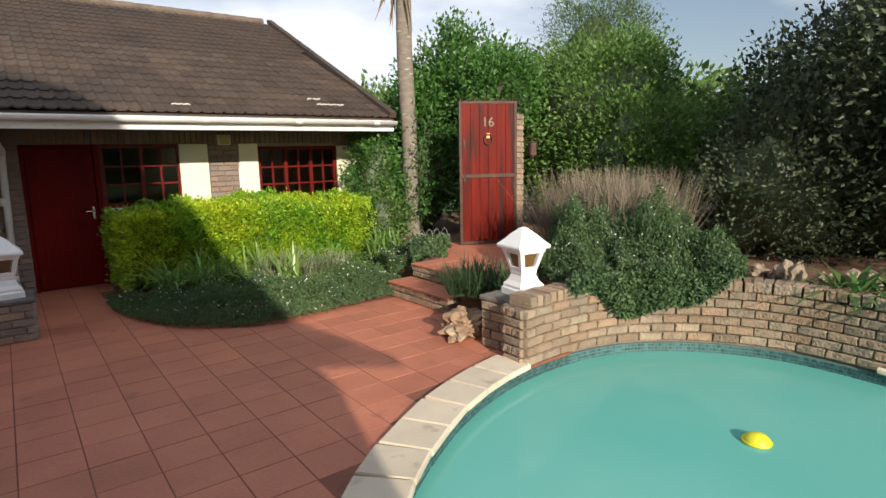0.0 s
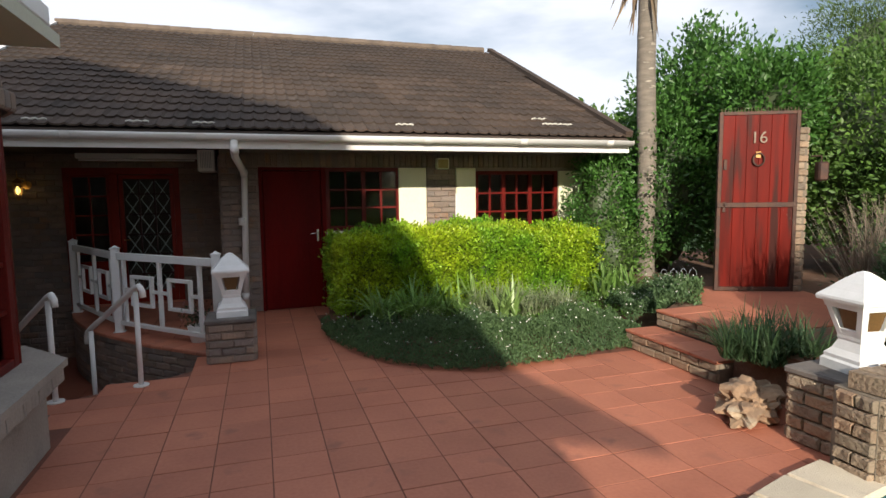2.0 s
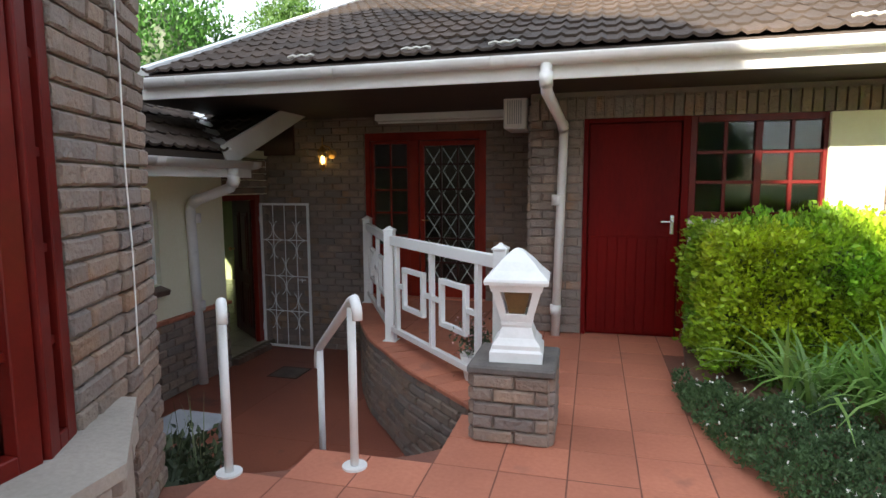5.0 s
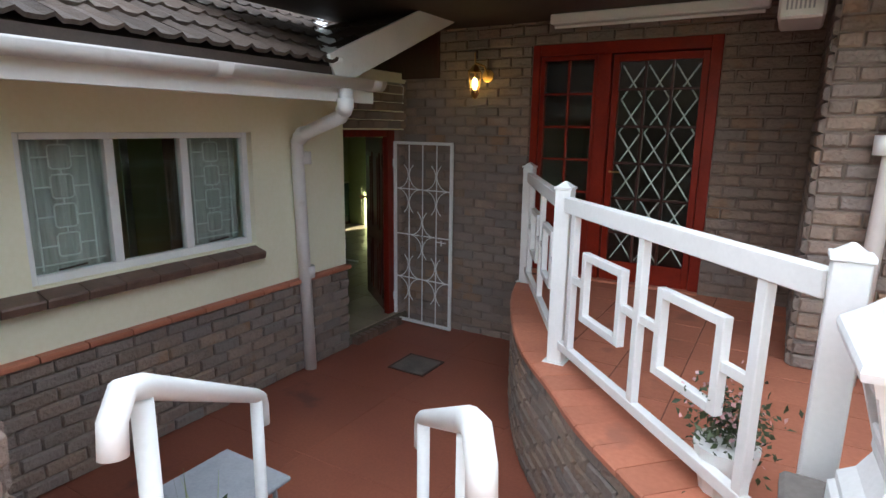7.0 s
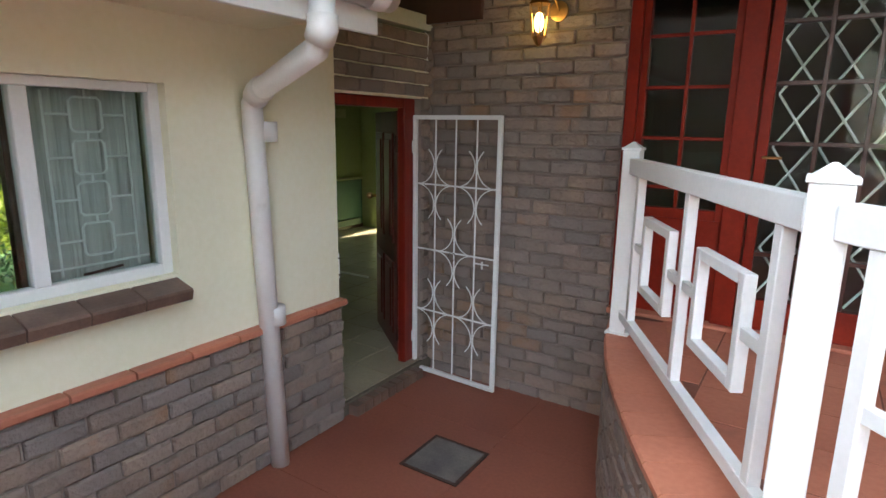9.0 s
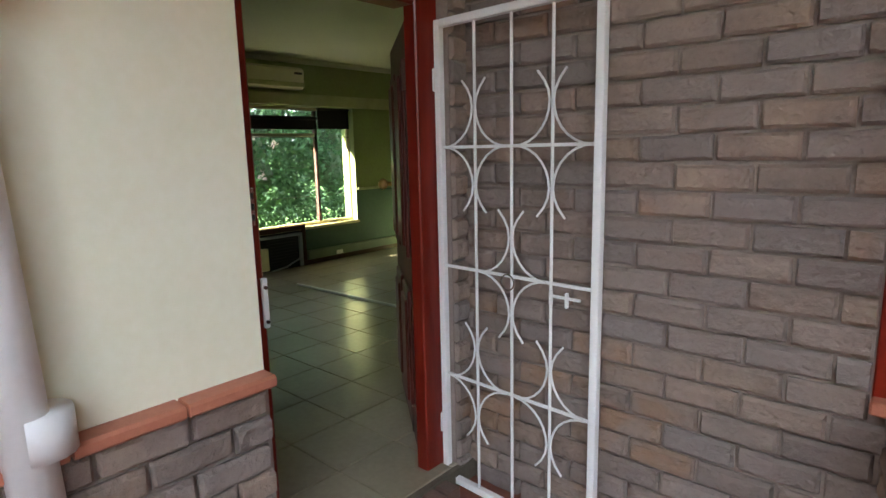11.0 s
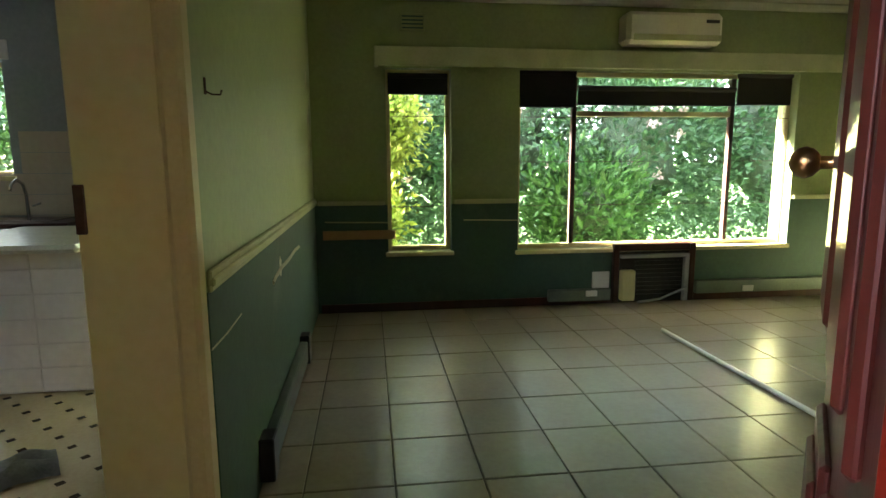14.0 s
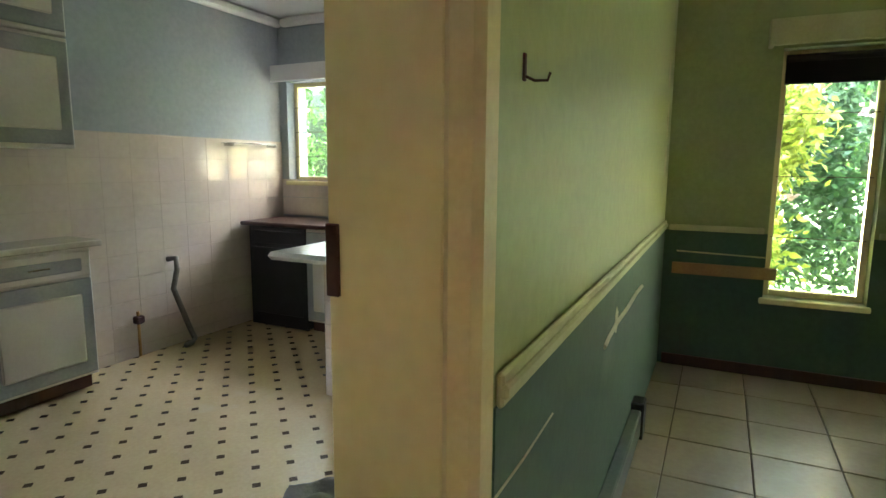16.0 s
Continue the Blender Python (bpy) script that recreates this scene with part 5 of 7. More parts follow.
# steps up to the garden gate
st = thing("garden_steps", "two brick steps with terracotta treads up to the gate", "steps", kind="structure")
for x, z, y0, y1 in ((4.08, 0.2, 4.85, 6.13), (4.44, 0.388, 4.9, 6.1)):
    body = part("step_body", boxes([(x + 0.02, 5.04, y0, y1, -0.1, z - 0.03)]), M_TANMORTAR, st)
    bricks(st, [(x + 0.02, y1), (x + 0.02, y0)], z - 0.2 if z < 0.3 else z - 0.18, z - 0.03, M_TANBRICK, depth=0.025, course=0.08)
    for k in range(4):
        part("tread_tile", boxes([(x - 0.02, x + 0.36 if z < 0.3 else x + 0.6, y0 + (y1 - y0) * k / 4 + 0.004, y0 + (y1 - y0) * (k + 1) / 4 - 0.004, z - 0.03, z)], 0.006), M_TILE, st)
part("landing", prism(bmesh.new(), [(5.045, 4.9), (5.045, 6.1), (5.5, 6.7), (5.9, 7.1), (6.9, 6.6), (6.4, 5.2), (6.3, 4.9)], 0.2, 0.392), M_TILE, st, "terracotta landing before the gate")

# red gate
gate = thing("garden_gate", "tall varnished red board gate with iron frame and number 16", "gate", (5.81, 6.77, 0.4), math.degrees(math.atan2(-0.38, 0.82)))
gw, gh = 0.93, 2.2
for i in range(6):
    part("board", boxes([(0.045 + i * 0.14, 0.045 + i * 0.14 + 0.139, -0.02, 0.02, 0.05, gh - 0.04)], 0.004), M_GATE, gate)
part("iron_frame", boxes([(0, 0.045, -0.028, 0.028, 0, gh), (gw - 0.045, gw, -0.028, 0.028, 0, gh), (0.045, gw - 0.045, -0.028, 0.028, gh - 0.04, gh), (0.045, gw - 0.045, -0.028, 0.028, 0, 0.05)], 0.003), M_IRON, gate)
part("iron_strap", boxes([(0.0, gw, -0.035, -0.02, 1.04, 1.1)], 0.003), M_IRON, gate)
bm = bmesh.new()
for i in range(24):
    tube(bm, [(0.03 + i * 0.038, 0, gh), (0.03 + i * 0.038, 0, gh + 0.05)], 0.007, 4, 0.001)
part("spikes", bm, M_IRON, gate)
bm = bmesh.new()
tube(bm, [(0.46 + 0.065 * math.cos(a), -0.045, 1.62 + 0.075 * math.sin(a)) for a in np.linspace(0, math.tau, 17)], 0.011, 6)
k = part("knocker", bm, M_IRON, gate, "iron ring knocker")
part("knocker_plate", boxes([(0.43, 0.49, -0.032, -0.02, 1.64, 1.72)], 0.004), M_BRASS, k)
for z in (0.98, 1.5):
    part("lock", boxes([(0.06, 0.1, -0.035, -0.02, z, z + 0.13)], 0.004), M_IRON, gate)
cu = bpy.data.curves.new("house_number", "FONT")
cu.body, cu.size, cu.extrude, cu.align_x = "16", 0.2, 0.008, "CENTER"
tmp = new("number_text", cu)
bpy.context.view_layer.update()
me = bpy.data.meshes.new_from_object(tmp.evaluated_get(bpy.context.evaluated_depsgraph_get()))
bpy.data.objects.remove(tmp)
nb = link_mesh("house_number", me, M_LETTER, gate, "brass house number 16")
nb.matrix_basis = pose(0.46, -0.03, 1.82, 90)
gp = thing("gate_post", "brick gate post with a small carriage lamp", "gate post", (6.72, 6.44, 0.3), -25)
part("core", boxes([(-0.07, 0.07, -0.07, 0.07, 0, 2.1)]), M_TANMORTAR, gp)
for a, b in (((-0.07, -0.07), (0.07, -0.07)), ((0.07, -0.07), (0.07, 0.07)), ((-0.07, 0.07), (-0.07, -0.07))):
    bricks(gp, [a, b], 0, 2.1, M_TANBRICK, depth=0.02, length=0.22)
part("lamp_cage", boxes([(0.15, 0.27, -0.2, -0.08, 1.45, 1.68)], 0.02), M_IRON, gp)
part("lamp_arm", tube(bmesh.new(), [(0.1, -0.1, 1.75), (0.2, -0.14, 1.75), (0.2, -0.14, 1.68)], 0.01, 6), M_IRON, gp)

# rock, float, drain cover
rk = lump(bmesh.new(), (0, 0, 0.1), (0.27, 0.19, 0.13), 4, 0.7, 4)
tagged(part("rock", rk, M_ROCK), "pale knobbly weathered rock beside the pillar", "rock")
bpy.data.objects["rock"].matrix_basis = pose(3.78, 4.22, 0.0, 0, 0, 30)
fl = thing("pool_float", "yellow plastic chlorine float on the water", "pool float", (4.02, 1.42, -0.115))
part("body", lump(bmesh.new(), (0, 0, 0.015), (0.085, 0.085, 0.05), 2, 0.0, 3), M_BALL, fl, smooth=True)
part("rim", tube(bmesh.new(), [(0.085 * math.cos(a), 0.085 * math.sin(a), 0.01) for a in np.linspace(0, math.tau, 21)], 0.012, 6), M_BALL, fl)
dc = thing("drain_cover", "dark square metal drain cover in the red floor", "drain cover", (-2.94, 9.81, LOW), 0)
part("plate", boxes([(-0.17, 0.17, -0.17, 0.17, -0.005, 0.008)], 0.003), M_DARKSLAB, dc)
part("rim", boxes([(-0.19, 0.19, -0.19, -0.17, -0.005, 0.006), (-0.19, 0.19, 0.17, 0.19, -0.005, 0.006), (-0.19, -0.17, -0.17, 0.17, -0.005, 0.006), (0.17, 0.19, -0.17, 0.17, -0.005, 0.006)]), M_IRON, dc)

# ---- window of the wing ----
ww = thing("window_wing", "white steel window with three leaves and white burglar bars", "window", kind="structure")
ww.matrix_basis = Matrix.Translation((-3.84, 7.19, 0.45)) @ pose(0, 0, 0, 0, 0, 90)
W, H = 1.58, 0.855
part("window_frame", boxes([(0, 0.05, -0.03, 0.03, 0, H), (W - 0.05, W, -0.03, 0.03, 0, H), (0.05, W - 0.05, -0.03, 0.03, 0, 0.05), (0.05, W - 0.05, -0.03, 0.03, H - 0.04, H)], 0.004), M_WHITE, ww)
for x in (0.53, 1.04):
    part("mullion", boxes([(x - 0.03, x + 0.03, -0.03, 0.03, 0.05, H - 0.04)], 0.004), M_WHITE, ww)
for x0, x1 in ((0.05, 0.5), (0.56, 1.01), (1.07, 1.53)):
    p = part("pane", boxes([(x0 - 0.003, x1 + 0.003, 0.004, 0.008, 0.047, H - 0.037)]), M_GLASS, ww)
    p.visible_shadow = False
for x0, x1 in ((0.07, 0.48), (1.09, 1.51)):
    bm, c = bmesh.new(), (x0 + x1) / 2
    for x in (x0 + 0.05, x1 - 0.05):
        tube(bm, [(x, 0.04, 0.06), (x, 0.04, H - 0.05)], 0.0055, 5)
    tube(bm, [(x0, 0.04, 0.09), (x1, 0.04, 0.09)], 0.0055, 5)
    for k in range(4):
        z, a, b = 0.13 + k * 0.172, 0.062, 0.069
        ring_pts = [(c - a, z + 0.015), (c - a + 0.015, z), (c + a - 0.015, z), (c + a, z + 0.015), (c + a, z + 2 * b - 0.015), (c + a - 0.015, z + 2 * b), (c - a + 0.015, z + 2 * b), (c - a, z + 2 * b - 0.015), (c - a, z + 0.015)]
        tube(bm, [(px, 0.04, pz) for px, pz in ring_pts], 0.0055, 5)
        tube(bm, [(c, 0.04, z + 2 * b), (c, 0.04, z + 2 * b + 0.035)], 0.0055, 5)
        tube(bm, [(x0 + 0.05, 0.04, z + b), (c - a, 0.04, z + b)], 0.0055, 5)
        tube(bm, [(c + a, 0.04, z + b), (x1 - 0.05, 0.04, z + b)], 0.0055, 5)
    part("burglar_bars", bm, M_WHITE, ww, "white bars welded into squares")
    part("stay_handle", tube(bmesh.new(), [(x0 + 0.1, -0.03, 0.07), (x0 + 0.12, -0.05, 0.075), (x0 + 0.25, -0.05, 0.085)], 0.006, 5), M_IRON, ww)
sl_b = boxes([(-0.5, 0.5, -0.1, 0.07, -0.03, 0.03)], 0.008)
slm = bpy.data.meshes.new("sill_tile")
sl_b.to_mesh(slm); sl_b.free()
wsill = thing("window_sill_wing", "dark brown glazed brick sill under the wing window", "window sill", kind="structure")
lay("sill_tile", [slm], [(0, Matrix.Translation((-3.74, y, 0.4)) @ Euler((radians(0), 0, math.pi / 2)).to_matrix().to_4x4() @ Euler((radians(16), 0, 0)).to_matrix().to_4x4() @ Matrix.Diagonal((0.218, 1, 1, 1))) for y in np.arange(6.87, 8.7, 0.222)], M_BROWNSILL, wsill)
for y0, y1, x in ((7.2, 7.72, -3.93), (8.3, 8.72, -3.93), (8.26, 8.5, -4.1)):
    bm, ny = bmesh.new(), 24
    cols_ = [[bm.verts.new((x + 0.022 * math.sin(i * 1.9 + 0.6 * math.sin(i)), y0 + (y1 - y0) * i / ny, z)) for z in (0.38, 0.9, 1.36)] for i in range(ny + 1)]
    for a, b in zip(cols_, cols_[1:]):
        bm.faces.new((a[0], b[0], b[1], a[1])); bm.faces.new((a[1], b[1], b[2], a[2]))
    cu_t = thing("curtain", "pale sheer curtain hanging inside the wing window" if x > -4 else "brown patterned curtain drawn aside", "curtain")
    part("cloth", bm, M_CURTAIN if x > -4 else mat("brown_curtain", (0.2, 0.14, 0.09), (0.1, 0.07, 0.05), 0.9, 14, 0.1, stretch=(6, 6, 0.3)), cu_t, smooth=True)
wr = thing("back_door", "open cream back door leading from the kitchen to the garden", "door", (-7.04, 9.62, ROOM), -34)
part("leaf", boxes([(0, 0.8, -0.02, 0.02, 0, 2.0)], 0.004), M_JAMB, wr)
part("handle", tube(bmesh.new(), [(0.74, -0.02, 1.0), (0.74, -0.06, 1.0), (0.64, -0.06, 1.0)], 0.008, 6), M_BRASS, wr)
setting("wall_wing_room", boxes([(-7.0, -6.95, 2.0, 5.0, -1.0, 1.7), (-7.0, -3.98, 2.0, 2.1, -1.0, 1.7)]), M_CREAM, "cream walls of the wing room")

# ---- the doorway with its security gate ----
dr = thing("door_entrance", "dark red entrance frame with an open carved wooden door", "door", kind="structure")
part("door_frame", boxes([(-3.95, -3.82, 9.825, 9.885, LOW + 0.05, 1.33), (-3.905, -3.84, 10.615, 10.742, LOW + 0.05, 1.33), (-3.95, -3.84, 9.885, 10.615, 1.26, 1.33)], 0.006), M_REDWOOD, dr, "dark red varnished door frame")
part("lock_side_post", boxes([(-3.93, -3.84, 9.881, 9.895, LOW + 0.05, 1.26)], 0.003), M_DARKWOOD, dr)
part("strike_plate", boxes([(-3.836, -3.812, 9.872, 9.892, 0.18, 0.34)], 0.003), M_WHITE, dr, "white painted gate keep with two screws")
for z in (0.2, 0.31):
    part("screw", tube(bmesh.new(), [(-3.814, 9.882, z), (-3.806, 9.882, z)], 0.006, 8), M_IRON, dr)
part("lock_keep", boxes([(-3.823, -3.815, 9.846, 9.872, 0.505, 0.62)], 0.002), M_STEEL, dr, "brushed steel lock keep")
for k in range(3):
    part("keep_slot", boxes([(-3.817, -3.8135, 9.852, 9.867, 0.52 + 0.033 * k, 0.538 + 0.033 * k)]), M_BLACK, dr)
leaf = part("door_leaf", boxes([(0, 0.83, -0.02, 0.02, 0.01, 1.91)], 0.005), M_LEAF, dr, "dark carved wooden door leaf")
leaf.matrix_basis = pose(-3.955, 10.705, ROOM, 0, 0, 140.5)
for x0, x1, z0, z1 in ((0.1, 0.38, 0.15, 0.75), (0.45, 0.73, 0.15, 0.75), (0.1, 0.38, 0.9, 1.75), (0.45, 0.73, 0.9, 1.75)):
    part("carved_panel", boxes([(x0, x1, 0.016, 0.036, z0, z1), (x0 + 0.04, x1 - 0.04, 0.03, 0.048, z0 + 0.05, z1 - 0.05)], 0.008), M_LEAF, leaf)
part("leaf_edge", boxes([(0.83, 0.836, -0.018, 0.018, 0.02, 1.9)]), M_REDWOOD, leaf, "red varnished door edge")
bm = tube(bmesh.new(), [(0.76, 0.02, 1.2), (0.76, 0.07, 1.2)], 0.012, 10)
lump(bm, (0.76, 0.09, 1.2), (0.03, 0.028, 0.03), 1, 0.0, 2)
part("door_knob", bm, M_BRASS, leaf, "brass door knob", smooth=True)
for z in (-0.5, 0.95):
    part("hinge", tube(bmesh.new(), [(-3.914, 10.62, z), (-3.914, 10.62, z + 0.12)], 0.012, 8), M_IRON, dr)
thr = [(0, Matrix.Translation((-3.8, y, LOW + 0.035)) @ Euler((0, 0, 0)).to_matrix().to_4x4() @ Matrix.Diagonal((0.23, 1, 1, 1))) for y in np.arange(9.93, 10.62, 0.085)]
tb = boxes([(-0.5, 0.5, -0.037, 0.037, -0.04, 0.04)], 0.008)
tbm = bpy.data.meshes.new("threshold_brick")
tb.to_mesh(tbm); tb.free()
lay("threshold_brick", [tbm], thr, M_BROWNSILL, dr)


def security_gate():
    g = thing("security_gate", "white painted steel security gate with curled bars, standing open", "gate", (-3.835, 10.725, LOW + 0.025), math.degrees(math.atan2(-0.04, 0.745)))
    w, h = 0.745, 1.95
    part("gate_frame", boxes([(0, 0.03, -0.015, 0.015, 0, h), (w - 0.03, w, -0.015, 0.015, 0, h), (0.03, w - 0.03, -0.015, 0.015, 0, 0.03), (0.03, w - 0.03, -0.015, 0.015, h - 0.03, h)], 0.003), M_WHITE, g)
    xs, zs = [0.2, 0.375, 0.55], [0.5, 0.975, 1.46]
    for x in xs:
        part("bar", tube(bmesh.new(), [(x, 0, 0.03), (x, 0, h - 0.03)], 0.006, 6), M_WHITE, g)
    for z in zs:
        part("cross_bar", boxes([(0.03, w - 0.03, -0.004, 0.004, z - 0.006, z + 0.006)], 0.001), M_WHITE, g)

    def curl(x, z):
        for s in (-1, 1):
            for v in (-1, 1):
                # a bow that leaves the cross bar level, comes to stand along the upright and flares off again
                pts = [(x + s * (0.15 * (1 - math.sin(a * math.pi / 2)) + 0.008), 0.0, z + v * 0.15 * (1 - math.cos(a * math.pi / 2))) for a in np.linspace(0, 1, 8)]
                pts += [(x + s * (0.05 * c * c + 0.008), 0.0, z + v * (0.15 + 0.1 * c)) for c in (0.33, 0.67, 1.0)]
                yield tube(bmesh.new(), [(p[0], p[1] - 0.007, p[2]) for p in pts], 0.0045, 5)

    for x, z in ((0.2, 1.46), (0.55, 1.46), (0.375, 0.975), (0.2, 0.5), (0.55, 0.5)):
        for bm in curl(x, z):
            part("curl", bm, M_WHITE, g)
    bolt = part("bolt", boxes([(0.56, 0.68, -0.022, -0.012, 0.93, 0.94)], 0.002), M_WHITE, g, "white painted sliding bolt")
    for x in (0.555, 0.62):
        part("bolt_keep", boxes([(x, x + 0.012, -0.024, -0.01, 0.9, 0.955)], 0.003), M_WHITE, bolt)
    for z in (0.22, 1.68):
        part("hinge", boxes([(-0.045, 0.0, -0.02, 0.015, z, z + 0.09)], 0.004), M_WHITE, g)
    ring_b = tube(bmesh.new(), [(0.37 + 0.03 * math.cos(a), -0.02, 0.955 + 0.03 * math.sin(a)) for a in np.linspace(0, math.tau, 13)], 0.003, 4)
    part("key_ring", ring_b, M_STEEL, g)


security_gate()
wc = thing("bell_wire", "thin white wire hanging beside the doorway", "wire")
part("wire", tube(bmesh.new(), [(-3.95, 10.79, 1.82), (-3.8, 10.79, 1.8), (-3.76, 10.79, 1.76), (-3.77, 10.79, 1.6), (-3.8, 10.79, 1.45), (-3.82, 10.79, 1.38)], 0.004, 5), M_WHITE, wc)
for x0, x1, z0, z1 in ((-4.2, -3.33, 1.84, 2.3),):
    bb = thing("timber_plate", "dark red timber plate under the verandah roof", "timber plate")
    part("board", boxes([(x0, x1, 10.775, 10.815, z0, z1)], 0.006), M_DARKWOOD, bb)

# ---- the empty room ----
part("dado_paint", boxes([(-8.165, -8.156, 9.87, 10.44, ROOM, 0.2), (-8.165, -8.156, 10.44, 10.95, ROOM, -0.19), (-8.165, -8.156, 10.95, 11.5, ROOM, 0.2), (-8.165, -8.156, 11.5, 13.92, ROOM, -0.2), (-8.165, -8.156, 13.92, 15.1, ROOM, 0.2)]),
     M_DADO, bpy.data.objects["wall_window"], "dark green painted lower wall")
part("dado_paint", boxes([(-8.156, -5.14, 9.865, 9.874, ROOM, 0.2), (-4.152, -3.985, 9.865, 9.874, ROOM, 0.2)]), M_DADO, bpy.data.objects["wall_divider"], "dark green painted lower wall")
rail_dado = thing("dado_rail", "moulded cream-green dado rail", "dado rail", kind="structure")
part("rail", boxes([(-8.155, -8.13, 9.9, 10.42, 0.2, 0.235), (-8.155, -8.13, 10.97, 11.48, 0.2, 0.235), (-8.155, -8.13, 13.94, 15.1, 0.2, 0.235)], 0.004), M_DADORAIL, rail_dado)
part("rail", boxes([(-8.13, -5.14, 9.872, 9.886, 0.2, 0.26), (-8.13, -5.14, 9.872, 9.894, 0.216, 0.24)], 0.005), M_DADORAIL, rail_dado)
part("rail", boxes([(-4.15, -3.985, 9.872, 9.886, 0.2, 0.26), (-4.15, -3.985, 9.872, 9.894, 0.216, 0.24)], 0.005), M_DADORAIL, rail_dado)
bb = thing("baseboard", "dark brown stained skirting board", "skirting", kind="structure")
part("board", boxes([(-8.155, -8.14, 9.9, 15.1, ROOM, ROOM + 0.07)], 0.003), M_DARKWOOD, bb)
setting("trim_cornice", boxes([(-8.16, -8.1, 9.87, 15.1, 1.74, 1.8), (-8.1, -3.99, 9.87, 9.93, 1.74, 1.8)], 0.015), M_CEIL, "off-white ceiling cornice")

jb = thing("door_frame_kitchen", "cream gloss steel door frame to the kitchen without its door", "door frame", kind="structure")
part("jamb", boxes([(-5.12, -5.075, 9.6, 9.81, ROOM, 1.36)], 0.004), M_JAMB, jb)
part("jamb_lip", boxes([(-5.14, -5.062, 9.81, 9.874, ROOM, 1.4)], 0.014), mat("cream_frame_lip", (0.68, 0.6, 0.32), (0.63, 0.55, 0.29), 0.4, 3, 0.05), jb)
part("jamb", boxes([(-4.2, -4.155, 9.59, 9.874, ROOM, 1.4)], 0.006), M_JAMB, jb)
part("head", boxes([(-5.08, -4.2, 9.59, 9.874, 1.36, 1.4)], 0.006), M_JAMB, jb)
part("latch_keep", boxes([(-5.076, -5.068, 9.6, 9.625, 0.37, 0.49)], 0.002), M_IRON, jb, "dark latch keep")
for z in (-0.3, 0.9):
    part("hinge", tube(bmesh.new(), [(-4.208, 9.6, z), (-4.208, 9.6, z + 0.1)], 0.012, 8), M_IRON, jb)


def room_window(name, y0, y1, z0, z1, mullions, label):
    w = thing(name, label, "window", kind="structure")
    f = 0.035
    part("window_frame", boxes([(-8.3, -8.25, y0, y0 + f, z0, z1), (-8.3, -8.25, y1 - f, y1, z0, z1), (-8.3, -8.25, y0 + f, y1 - f, z0, z0 + f), (-8.3, -8.25, y0 + f, y1 - f, z1 - f, z1)], 0.004), M_JAMB, w)
    edges = [y0 + f] + list(mullions) + [y1 - f]
    for y in mullions:
        part("mullion", boxes([(-8.3, -8.25, y - 0.018, y + 0.018, z0 + f, z1 - f)], 0.003), M_JAMB if name == "window_kitchen" else M_IRON, w)
    for a, b in zip(edges, edges[1:]):
        p = part("pane", boxes([(-8.278, -8.274, a, b, z0 + f, z1 - f)]), M_GLASS, w)
        p.visible_shadow = False
    part("window_sill", boxes([(-8.26, -8.135, y0 - 0.02, y1 + 0.02, z0 - 0.035, z0 + 0.0)], 0.006), M_JAMB, w)
    bm = bmesh.new()
    for k in range(3):
        z = z0 + (z1 - z0) * (k + 1) / 4
        tube(bm, [(-8.235, y0 + 0.02, z), (-8.235, y1 - 0.02, z)], 0.003, 4)
    part("burglar_rods", bm, M_IRON, w)
    return w


room_window("window_narrow", 10.44, 10.95, -0.18, 1.25, (), "narrow cream steel window over the garden")
room_window("window_wide", 11.5, 13.92, -0.19, 1.25, (11.99, 13.39), "wide cream steel window over the garden")
part("transom", boxes([(-8.3, -8.25, 12.01, 13.37, 0.9, 0.94)], 0.004), M_JAMB, bpy.data.objects["window_wide"])
for y0, y1, z0, lb in ((10.45, 10.94, 1.07, "short black roller blind rolled up"), (11.5, 11.99, 0.98, "short black roller blind rolled up"), (11.99, 13.39, 1.0, "long black roller blind rolled up"), (13.39, 13.9, 1.01, "short black roller blind rolled up")):
    bl_ = thing("roller_blind", lb + " at the top of the window", "blind", group="black roller blinds")
    z1 = 1.12 if y1 - y0 > 1 else 1.2 if y1 < 11.1 else 1.24
    part("cloth", boxes([(-8.22, -8.212, y0 + 0.01, y1 - 0.01, z0, z1)]), M_BLIND, bl_)
    part("roll", tube(bmesh.new(), [(-8.215, y0 + 0.01, z1), (-8.215, y1 - 0.01, z1)], 0.022, 10), M_BLIND, bl_)
    part("hem_bar", boxes([(-8.226, -8.206, y0 + 0.01, y1 - 0.01, z0 - 0.014, z0)], 0.003), M_BLIND, bl_)
pe = thing("pelmet", "long cream wooden pelmet above both windows", "pelmet", kind="structure")
part("board", boxes([(-8.07, -8.045, 10.36, 14.6, 1.25, 1.39)], 0.005), M_DADORAIL, pe)
part("top", boxes([(-8.155, -8.07, 10.36, 14.6, 1.37, 1.39), (-8.155, -8.07, 10.36, 10.385, 1.25, 1.37)], 0.004), M_DADORAIL, pe)
au = thing("wall_air_conditioner", "white split air-conditioner unit above the pelmet", "air conditioner", (-8.155, 12.29, 1.43))
part("case", boxes([(0, 0.19, 0, 0.79, 0, 0.24)], 0.03), mat("aged_white_plastic", (0.68, 0.66, 0.52), (0.62, 0.6, 0.47), 0.4, 3, 0.03), au)
part("vane", boxes([(0.185, 0.2, 0.05, 0.77, 0.02, 0.07)], 0.004), M_DADORAIL, au)
part("display", boxes([(0.186, 0.194, 0.64, 0.75, 0.16, 0.185)], 0.002), M_BLACK, au, "dark display strip")
vt = thing("air_vent", "small pale slotted air brick high on the wall", "air vent", (-8.157, 10.56, 1.52))
part("frame", boxes([(0, 0.012, 0, 0.19, 0, 0.13)], 0.004), M_GREEN, vt)
